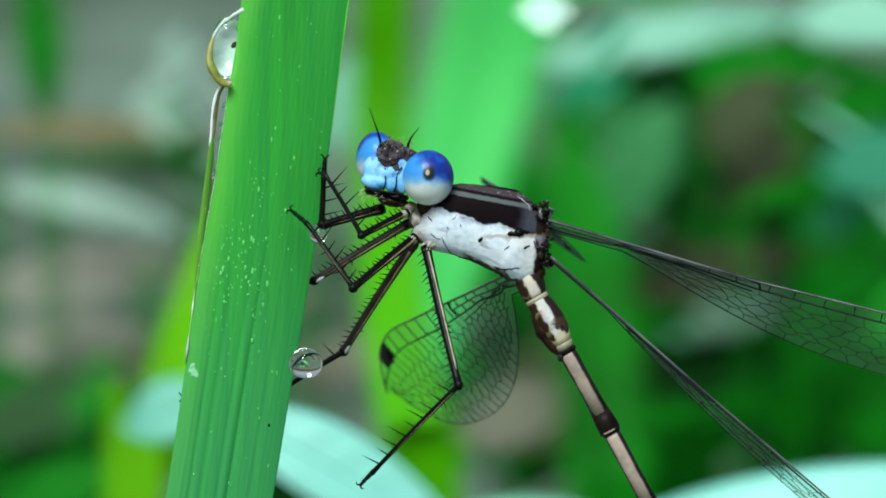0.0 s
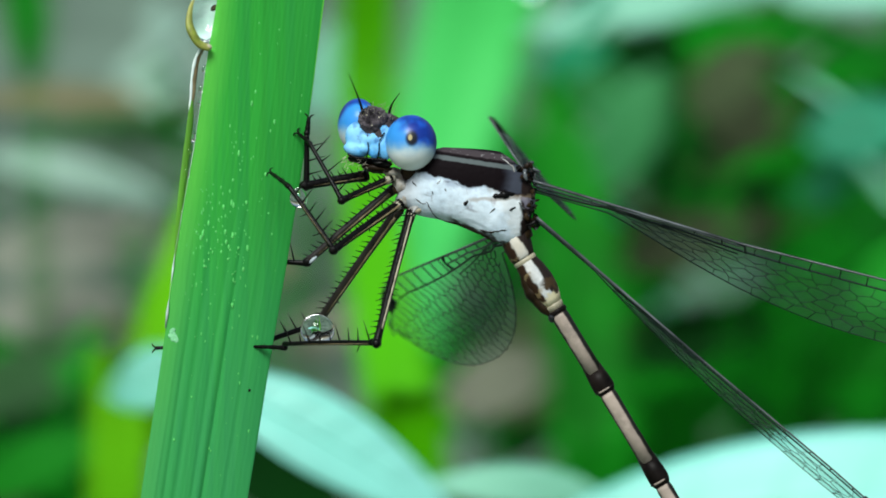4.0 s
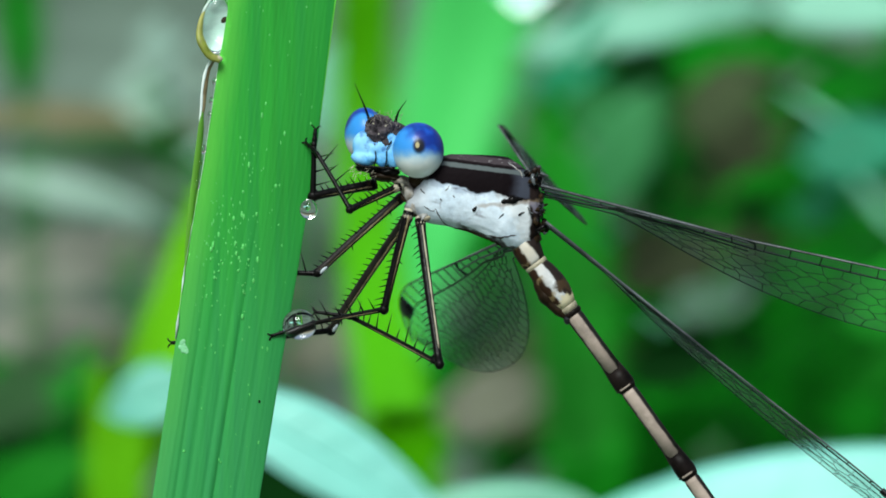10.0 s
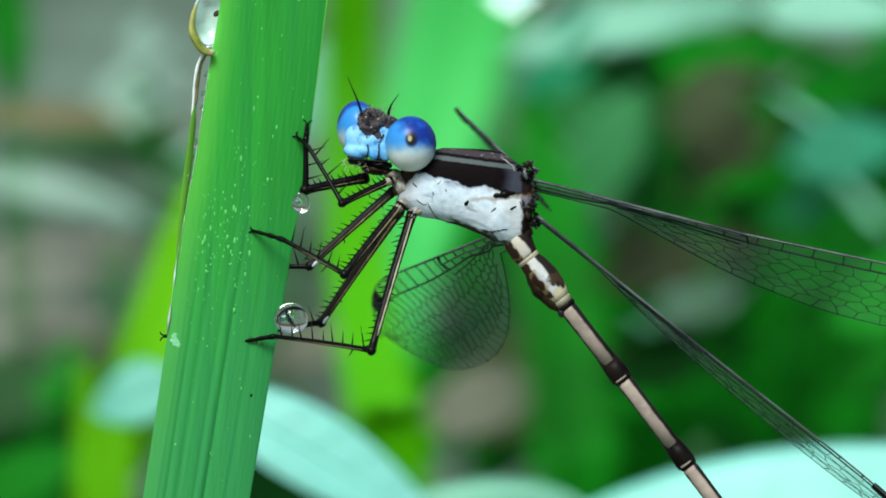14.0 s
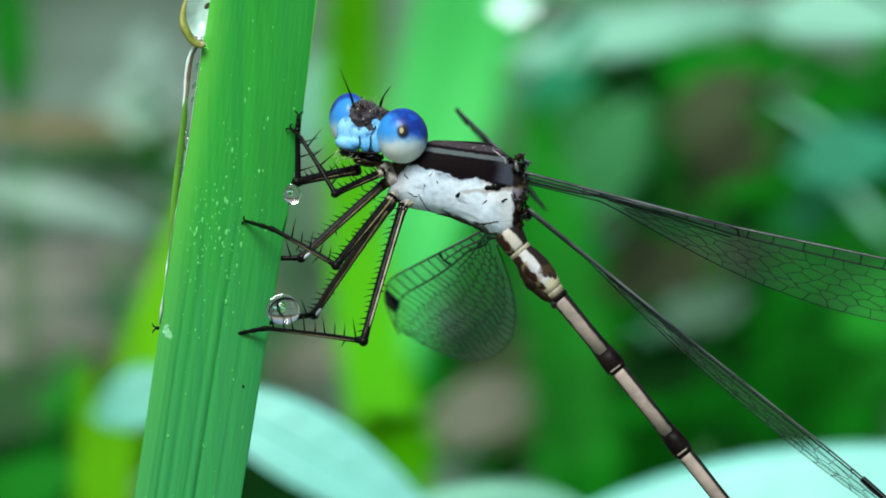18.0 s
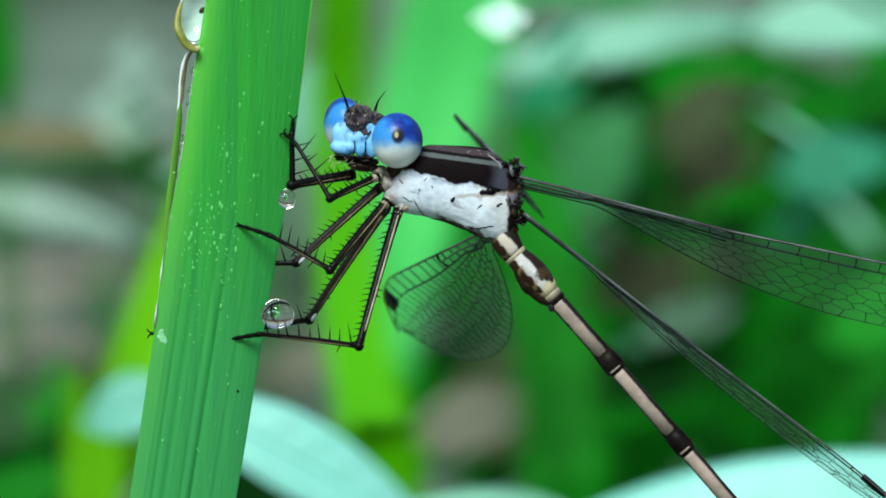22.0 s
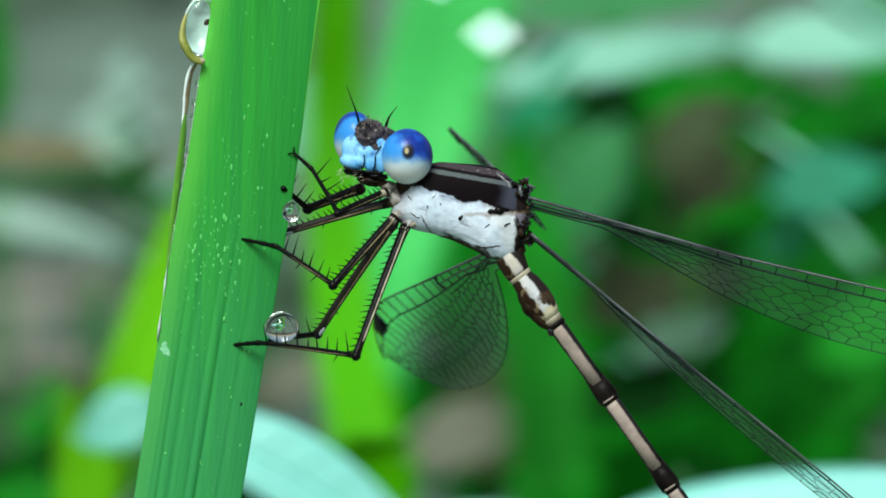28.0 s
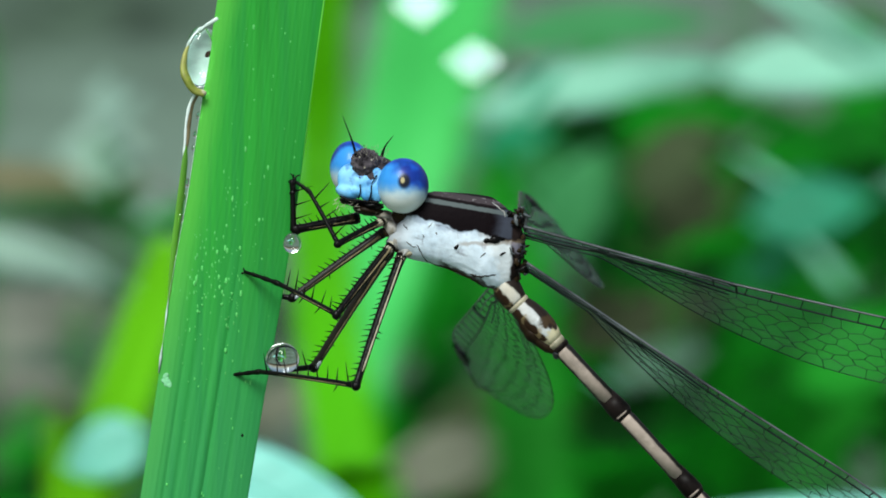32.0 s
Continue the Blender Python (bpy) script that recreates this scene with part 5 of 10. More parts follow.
# ---- movement ----
def motions():
    """All that moves: the insect on its blade, its legs, wings and abdomen."""
    walk(damselfly, [
        (0, body_at(1.44, 2.457, -3.03)),
        (0.5, body_at(1.493, 2.489, -3.08)),
        (1, body_at(1.202, 2.139, -5.42)),
        (1.5, body_at(1.392, 2.258, -3.79)),
        (2, body_at(1.592, 2.378, -2.76)),
        (2.5, body_at(1.604, 2.488, -0.83)),
        (3, body_at(1.623, 2.602, -0.7)),
        (3.5, body_at(1.668, 2.555, -0.79)),
        (5.5, body_at(1.581, 2.494, -1.57)),
        (6, body_at(1.695, 2.65, -0.8)),
        (6.5, body_at(1.629, 2.728, -0.47)),
        (7, body_at(1.677, 2.763, 0.08)),
        (7.5, body_at(1.717, 2.788, 0.16)),
        (8, body_at(1.614, 2.876, 0.58)),
        (8.5, body_at(1.64, 2.837, 0.76)),
        (9, body_at(1.622, 2.866, 0.78)),
        (9.5, body_at(1.602, 2.846, 0.63)),
        (10, body_at(1.588, 2.832, 0.48)),
        (10.5, body_at(1.611, 2.892, 0.72)),
        (11, body_at(1.642, 2.891, 0.59)),
        (11.5, body_at(1.628, 2.899, 0.54)),
        (12, body_at(1.621, 2.88, 0.52)),
        (12.5, body_at(1.613, 2.867, 0.4)),
        (13, body_at(1.587, 2.864, 0.36)),
        (13.5, body_at(1.594, 2.845, 0.3)),
        (14, body_at(1.58, 2.836, 0.21)),
        (14.5, body_at(1.605, 2.854, 0.45)),
        (16.5, body_at(1.574, 2.776, 0.08)),
        (17, body_at(1.578, 2.787, 0.07)),
        (17.5, body_at(1.594, 2.769, -0.05)),
        (18, body_at(1.601, 2.752, -0.29)),
        (18.5, body_at(1.598, 2.737, -0.17)),
        (19, body_at(1.606, 2.754, 0)),
        (19.5, body_at(1.614, 2.745, -0.16)),
        (20, body_at(1.622, 2.746, -0.06)),
        (20.5, body_at(1.627, 2.729, -0.06)),
        (21, body_at(1.615, 2.752, -0.07)),
        (21.5, body_at(1.607, 2.694, -0.25)),
        (22, body_at(1.606, 2.75, -0.24)),
        (22.5, body_at(1.599, 2.741, -0.11)),
        (23, body_at(1.568, 2.731, -0.22)),
        (23.5, body_at(1.594, 2.737, -0.15)),
        (24, body_at(1.631, 2.7, -0.42)),
        (24.5, body_at(1.64, 2.646, -0.93)),
        (25, body_at(1.645, 2.655, -0.84)),
        (25.5, body_at(1.649, 2.641, -1.08)),
        (27.5, body_at(1.774, 2.497, -1.79)),
        (28, body_at(1.763, 2.48, -2.06)),
        (28.5, body_at(1.706, 2.349, -2.37)),
        (29, body_at(1.694, 2.387, -1.93)),
        (29.5, body_at(1.67, 2.549, -2.09)),
        (30, body_at(1.494, 2.652, -1.83)),
        (30.5, body_at(1.451, 2.677, -1.68)),
        (31, body_at(1.446, 2.688, -1.62)),
        (31.5, body_at(1.476, 2.652, -1.74)),
        (32, body_at(1.517, 2.59, -2.06)),
    ])
    walk(abdomen, [
        (0, tail_at(-8.28)),
        (0.5, tail_at(-7.9)),
        (1, tail_at(-10.32)),
        (1.5, tail_at(-7.46)),
        (2, tail_at(-6.71)),
        (2.5, tail_at(-7.74)),
        (3, tail_at(-7.75)),
        (3.5, tail_at(-7.56)),
        (5.5, tail_at(-7.78)),
        (6, tail_at(-7.19)),
        (6.5, tail_at(-6.02)),
        (7, tail_at(-5.72)),
        (7.5, tail_at(-5.02)),
        (8, tail_at(-5.06)),
        (8.5, tail_at(-4.87)),
        (9, tail_at(-4.67)),
        (9.5, tail_at(-4.71)),
        (10, tail_at(-4.52)),
        (10.5, tail_at(-4.61)),
        (11, tail_at(-4.46)),
        (11.5, tail_at(-4.56)),
        (12, tail_at(0.41)),
        (12.5, tail_at(-1.4)),
        (13, tail_at(-3.37)),
        (13.5, tail_at(-2.62)),
        (14, tail_at(-2.43)),
        (14.5, tail_at(-2.14)),
        (16.5, tail_at(2.29)),
        (17, tail_at(1.09)),
        (17.5, tail_at(0.93)),
        (18, tail_at(-0.71)),
        (18.5, tail_at(-0.07)),
        (19, tail_at(0)),
        (19.5, tail_at(0.24)),
        (20, tail_at(0.33)),
        (20.5, tail_at(0.73)),
        (21, tail_at(0.68)),
        (21.5, tail_at(1.14)),
        (22, tail_at(1.27)),
        (22.5, tail_at(0.94)),
        (23, tail_at(1.5)),
        (23.5, tail_at(7.61)),
        (24, tail_at(3.48)),
        (24.5, tail_at(3.61)),
        (25, tail_at(0.41)),
        (25.5, tail_at(-3.05)),
        (27.5, tail_at(-1.42)),
        (28, tail_at(-2.25)),
        (28.5, tail_at(-2.19)),
        (29, tail_at(-2.16)),
        (29.5, tail_at(-2.82)),
        (30, tail_at(-3.09)),
        (30.5, tail_at(-2.74)),
        (31, tail_at(-2.66)),
        (31.5, tail_at(3.34)),
        (32, tail_at(5.22)),
    ])
    walk(legs['near_front'][0], [
        (0, limb(-5.04, -0.7, 1.19, -7.25, -2.26, -0.1)),
        (0.5, limb(-5.04, -0.7, 1.19, -7.32, -2.05, -0.22)),
        (1, limb(-5.04, -0.7, 1.19, -7.04, -2.43, -0.22)),
        (1.5, limb(-5.04, -0.7, 1.19, -7.2, -2.29, -0.15)),
        (2, limb(-5.04, -0.7, 1.19, -7.37, -2.03, -0.15)),
        (2.5, limb(-5.04, -0.7, 1.19, -7.41, -2.13, 0.04)),
        (3, limb(-5.04, -0.7, 1.19, -7.46, -2, -0.01)),
        (3.5, limb(-5.04, -0.7, 1.19, -7.5, -1.96, 0.03)),
        (5.5, limb(-5.04, -0.7, 1.19, -7.4, -2.14, 0.03)),
        (6, limb(-5.04, -0.7, 1.19, -7.51, -1.89, -0.02)),
        (6.5, limb(-5.04, -0.7, 1.19, -7.45, -1.99, -0.03)),
        (7, limb(-5.04, -0.7, 1.19, -7.51, -1.94, 0.03)),
        (7.5, limb(-5.04, -0.7, 1.19, -7.58, -1.79, 0.02)),
        (8, limb(-5.04, -0.7, 1.19, -7.49, -1.94, -0.01)),
        (8.5, limb(-5.04, -0.7, 1.19, -7.54, -1.91, 0.06)),
        (9, limb(-5.04, -0.7, 1.19, -7.54, -1.88, 0.03)),
        (9.5, limb(-5.04, -0.7, 1.19, -7.53, -1.91, 0.04)),
        (10, limb(-5.04, -0.7, 1.19, -7.52, -1.93, 0.03)),
        (10.5, limb(-5.04, -0.7, 1.19, -7.55, -1.84, 0)),
        (11, limb(-5.04, -0.7, 1.19, -7.58, -1.74, -0.01)),
        (11.5, limb(-5.04, -0.7, 1.19, -7.57, -1.75, -0.02)),
        (12, limb(-5.04, -0.7, 1.19, -7.57, -1.78, -0.01)),
        (12.5, limb(-5.04, -0.7, 1.19, -7.56, -1.79, -0.01)),
        (13, limb(-5.04, -0.7, 1.19, -7.54, -1.84, -0.01)),
        (13.5, limb(-5.04, -0.7, 1.19, -7.54, -1.87, 0)),
        (14, limb(-5.04, -0.7, 1.19, -7.51, -1.92, 0)),
        (14.5, limb(-5.04, -0.7, 1.19, -7.52, -1.91, 0.02)),
        (16.5, limb(-5.04, -0.7, 1.19, -7.44, -2.1, 0.06)),
        (17, limb(-5.04, -0.7, 1.19, -7.43, -2.11, 0.05)),
        (17.5, limb(-5.04, -0.7, 1.19, -7.43, -2.11, 0.06)),
        (18, limb(-5.04, -0.7, 1.19, -7.43, -2.11, 0.05)),
        (18.5, limb(-5.04, -0.7, 1.19, -7.41, -2.16, 0.08)),
        (19, limb(-5.04, -0.7, 1.19, -7.41, -2.17, 0.09)),
        (19.5, limb(-5.04, -0.7, 1.19, -7.42, -2.14, 0.07)),
        (20, limb(-5.04, -0.7, 1.19, -7.43, -2.12, 0.08)),
        (20.5, limb(-5.04, -0.7, 1.19, -7.44, -2.12, 0.09)),
        (21, limb(-5.04, -0.7, 1.19, -7.44, -2.1, 0.06)),
        (21.5, limb(-5.04, -0.7, 1.19, -7.44, -2.13, 0.09)),
        (22, limb(-5.04, -0.7, 1.19, -7.44, -2.07, 0.03)),
        (22.5, limb(-5.04, -0.7, 1.19, -7.44, -2.09, 0.05)),
        (23, limb(-5.04, -0.7, 1.19, -7.41, -2.13, 0.04)),
        (23.5, limb(-5.04, -0.7, 1.19, -7.45, -2.06, 0.04)),
        (24, limb(-5.04, -0.7, 1.19, -7.5, -1.97, 0.04)),
        (24.5, limb(-5.04, -0.7, 1.19, -7.52, -1.91, 0.03)),
        (25, limb(-5.04, -0.7, 1.19, -7.48, -1.97, -0.01)),
        (25.5, limb(-5.04, -0.7, 1.19, -7.46, -1.99, -0.02)),
        (27.5, limb(-5.04, -0.7, 1.19, -7.47, -1.99, 0)),
        (28, limb(-5.04, -0.7, 1.19, -7.43, -2.05, -0.02)),
        (28.5, limb(-5.04, -0.7, 1.19, -7.38, -2.16, 0.02)),
        (29, limb(-5.04, -0.7, 1.19, -7.38, -2.15, -0)),
        (29.5, limb(-5.04, -0.7, 1.19, -7.41, -1.96, -0.15)),
        (30, limb(-5.04, -0.7, 1.19, -7.29, -2.15, -0.17)),
        (30.5, limb(-5.04, -0.7, 1.19, -7.22, -2.25, -0.16)),
        (31, limb(-5.04, -0.7, 1.19, -7.2, -2.29, -0.15)),
        (31.5, limb(-5.04, -0.7, 1.19, -7.21, -2.31, -0.12)),
        (32, limb(-5.04, -0.7, 1.19, -7.23, -2.3, -0.08)),
    ])
    walk(legs['near_front'][1], [
        (0, limb(-7.25, -2.26, -0.1, -9.23, -1.67, 2.78)),
        (0.5, limb(-7.32, -2.05, -0.22, -9.29, -1.95, 2.77)),
        (1, limb(-7.04, -2.43, -0.22, -9.15, -2.33, 2.79)),
        (1.5, limb(-7.2, -2.29, -0.15, -9.21, -2.19, 2.78)),
        (2, limb(-7.37, -2.03, -0.15, -9.35, -1.22, 2.69)),
        (2.5, limb(-7.41, -2.13, 0.04, -9.17, -0.98, 2.9)),
        (3, limb(-7.46, -2, -0.01, -9.09, -0.59, 2.81)),
        (3.5, limb(-7.5, -1.96, 0.03, -9.15, -0.56, 2.84)),
        (5.5, limb(-7.4, -2.14, 0.03, -9.15, -0.74, 2.78)),
        (6, limb(-7.51, -1.89, -0.02, -9.25, -0.49, 2.75)),
        (6.5, limb(-7.45, -1.99, -0.03, -9.21, -0.62, 2.73)),
        (7, limb(-7.51, -1.94, 0.03, -9.29, -0.59, 2.79)),
        (7.5, limb(-7.58, -1.79, 0.02, -9.32, -0.43, 2.79)),
        (8, limb(-7.49, -1.94, -0.01, -9.19, -0.56, 2.78)),
        (8.5, limb(-7.54, -1.91, 0.06, -9.2, -0.51, 2.87)),
        (9, limb(-7.54, -1.88, 0.03, -9.17, -0.46, 2.85)),
        (9.5, limb(-7.53, -1.91, 0.04, -9.17, -0.5, 2.85)),
        (10, limb(-7.52, -1.93, 0.03, -9.17, -0.51, 2.83)),
        (10.5, limb(-7.55, -1.84, 0, -9.19, -0.42, 2.81)),
        (11, limb(-7.58, -1.74, -0.01, -9.24, -0.33, 2.79)),
        (11.5, limb(-7.57, -1.75, -0.02, -9.23, -0.34, 2.77)),
        (12, limb(-7.57, -1.78, -0.01, -9.24, -0.36, 2.79)),
        (12.5, limb(-7.56, -1.79, -0.01, -9.24, -0.37, 2.78)),
        (13, limb(-7.54, -1.84, -0.01, -9.23, -0.42, 2.77)),
        (13.5, limb(-7.54, -1.87, 0, -9.23, -0.45, 2.79)),
        (14, limb(-7.51, -1.92, 0, -9.21, -0.5, 2.78)),
        (14.5, limb(-7.52, -1.91, 0.02, -9.21, -0.5, 2.8)),
        (16.5, limb(-7.44, -2.1, 0.06, -9.16, -0.7, 2.83)),
        (17, limb(-7.43, -2.11, 0.05, -9.16, -0.71, 2.82)),
        (17.5, limb(-7.43, -2.11, 0.06, -9.17, -0.71, 2.82)),
        (18, limb(-7.43, -2.11, 0.05, -9.18, -0.72, 2.8)),
        (18.5, limb(-7.41, -2.16, 0.08, -9.16, -0.77, 2.84)),
        (19, limb(-7.41, -2.17, 0.09, -9.16, -0.79, 2.85)),
        (19.5, limb(-7.42, -2.14, 0.07, -9.18, -0.75, 2.83)),
        (20, limb(-7.43, -2.12, 0.08, -9.19, -0.74, 2.84)),
        (20.5, limb(-7.44, -2.12, 0.09, -9.2, -0.73, 2.85)),
        (21, limb(-7.44, -2.1, 0.06, -9.19, -0.72, 2.82)),
        (21.5, limb(-7.44, -2.13, 0.09, -9.2, -0.74, 2.84)),
        (22, limb(-7.44, -2.07, 0.03, -9.2, -0.68, 2.78)),
        (22.5, limb(-7.44, -2.09, 0.05, -9.2, -0.7, 2.8)),
        (23, limb(-7.41, -2.13, 0.04, -9.18, -0.73, 2.79)),
        (23.5, limb(-7.45, -2.06, 0.04, -9.2, -0.64, 2.78)),
        (24, limb(-7.5, -1.97, 0.04, -9.25, -0.52, 2.77)),
        (24.5, limb(-7.52, -1.91, 0.03, -9.29, -0.44, 2.73)),
        (25, limb(-7.48, -1.97, -0.01, -8.88, 0.4, 2.2)),
        (25.5, limb(-7.46, -1.99, -0.02, -9.09, 0.06, 2.37)),
        (27.5, limb(-7.47, -1.99, 0, -8.96, 0.32, 2.25)),
        (28, limb(-7.43, -2.05, -0.02, -8.88, 0.33, 2.19)),
        (28.5, limb(-7.38, -2.16, 0.02, -8.81, 0.28, 2.17)),
        (29, limb(-7.38, -2.15, -0, -8.75, 0.35, 2.11)),
        (29.5, limb(-7.41, -1.96, -0.15, -8.84, 0.4, 2.04)),
        (30, limb(-7.29, -2.15, -0.17, -8.75, 0.15, 2.11)),
        (30.5, limb(-7.22, -2.25, -0.16, -8.7, -0.05, 2.2)),
        (31, limb(-7.2, -2.29, -0.15, -8.7, -0.2, 2.29)),
        (31.5, limb(-7.21, -2.31, -0.12, -8.74, -0.33, 2.41)),
        (32, limb(-7.23, -2.3, -0.08, -8.8, -0.45, 2.51)),
    ])
    walk(legs['near_front'][2], [
        (0, limb(-9.23, -1.67, 2.78, -10.01, 0.4, 3.11)),
        (0.5, limb(-9.29, -1.95, 2.77, -10.03, 0.4, 3.18)),
        (1, limb(-9.15, -2.33, 2.79, -9.86, 0.4, 3.24)),
        (1.5, limb(-9.21, -2.19, 2.78, -9.97, 0.4, 3.29)),
        (2, limb(-9.35, -1.22, 2.69, -10.12, 0.4, 3.24)),
        (2.5, limb(-9.17, -0.98, 2.9, -9.97, 0.4, 3.5)),
        (3, limb(-9.09, -0.59, 2.81, -9.93, 0.4, 3.44)),
        (3.5, limb(-9.15, -0.56, 2.84, -9.98, 0.4, 3.49)),
        (5.5, limb(-9.15, -0.74, 2.78, -9.94, 0.4, 3.47)),
        (6, limb(-9.25, -0.49, 2.75, -10.01, 0.4, 3.46)),
        (6.5, limb(-9.21, -0.62, 2.73, -9.96, 0.4, 3.42)),
        (7, limb(-9.29, -0.59, 2.79, -10.01, 0.4, 3.46)),
        (7.5, limb(-9.32, -0.43, 2.79, -10.03, 0.4, 3.47)),
        (8, limb(-9.19, -0.56, 2.78, -9.89, 0.4, 3.46)),
        (8.5, limb(-9.2, -0.51, 2.87, -9.88, 0.4, 3.55)),
        (9, limb(-9.17, -0.46, 2.85, -9.85, 0.4, 3.53)),
        (9.5, limb(-9.17, -0.5, 2.85, -9.85, 0.4, 3.53)),
        (10, limb(-9.17, -0.51, 2.83, -9.86, 0.4, 3.51)),
        (10.5, limb(-9.19, -0.42, 2.81, -9.89, 0.4, 3.49)),
        (11, limb(-9.24, -0.33, 2.79, -9.94, 0.4, 3.47)),
        (11.5, limb(-9.23, -0.34, 2.77, -9.95, 0.4, 3.45)),
        (12, limb(-9.24, -0.36, 2.79, -9.96, 0.4, 3.46)),
        (12.5, limb(-9.24, -0.37, 2.78, -9.97, 0.4, 3.45)),
        (13, limb(-9.23, -0.42, 2.77, -9.96, 0.4, 3.45)),
        (13.5, limb(-9.23, -0.45, 2.79, -9.97, 0.4, 3.47)),
        (14, limb(-9.21, -0.5, 2.78, -9.95, 0.4, 3.47)),
        (14.5, limb(-9.21, -0.5, 2.8, -9.96, 0.4, 3.5)),
        (16.5, limb(-9.16, -0.7, 2.83, -9.93, 0.4, 3.55)),
        (17, limb(-9.16, -0.71, 2.82, -9.93, 0.4, 3.54)),
        (17.5, limb(-9.17, -0.71, 2.82, -9.95, 0.4, 3.55)),
        (18, limb(-9.18, -0.72, 2.8, -9.96, 0.4, 3.53)),
        (18.5, limb(-9.16, -0.77, 2.84, -9.95, 0.4, 3.58)),
        (19, limb(-9.16, -0.79, 2.85, -9.94, 0.4, 3.6)),
        (19.5, limb(-9.18, -0.75, 2.83, -9.96, 0.4, 3.57)),
        (20, limb(-9.19, -0.74, 2.84, -9.97, 0.4, 3.57)),
        (20.5, limb(-9.2, -0.73, 2.85, -9.98, 0.4, 3.58)),
        (21, limb(-9.19, -0.72, 2.82, -9.98, 0.4, 3.54)),
        (21.5, limb(-9.2, -0.74, 2.84, -9.98, 0.4, 3.56)),
        (22, limb(-9.2, -0.68, 2.78, -9.99, 0.4, 3.5)),
        (22.5, limb(-9.2, -0.7, 2.8, -9.98, 0.4, 3.52)),
        (23, limb(-9.18, -0.73, 2.79, -9.96, 0.4, 3.5)),
        (23.5, limb(-9.2, -0.64, 2.78, -9.98, 0.4, 3.5)),
        (24, limb(-9.25, -0.52, 2.77, -10.03, 0.4, 3.49)),
        (24.5, limb(-9.29, -0.44, 2.73, -10.07, 0.4, 3.46)),
        (25, limb(-8.88, 0.4, 2.2, -9.93, 0.4, 3.33)),
        (25.5, limb(-9.09, 0.06, 2.37, -9.92, 0.4, 3.28)),
        (27.5, limb(-8.96, 0.32, 2.25, -10.24, 0.4, 3.35)),
        (28, limb(-8.88, 0.33, 2.19, -10.28, 0.4, 3.33)),
        (28.5, limb(-8.81, 0.28, 2.17, -10.22, 0.4, 3.43)),
        (29, limb(-8.75, 0.35, 2.11, -10.15, 0.4, 3.49)),
        (29.5, limb(-8.84, 0.4, 2.04, -10.13, 0.4, 3.34)),
        (30, limb(-8.75, 0.15, 2.11, -9.94, 0.4, 3.34)),
        (30.5, limb(-8.7, -0.05, 2.2, -9.88, 0.4, 3.32)),
        (31, limb(-8.7, -0.2, 2.29, -9.86, 0.4, 3.3)),
        (31.5, limb(-8.74, -0.33, 2.41, -9.89, 0.4, 3.3)),
        (32, limb(-8.8, -0.45, 2.51, -9.94, 0.4, 3.29)),
    ])
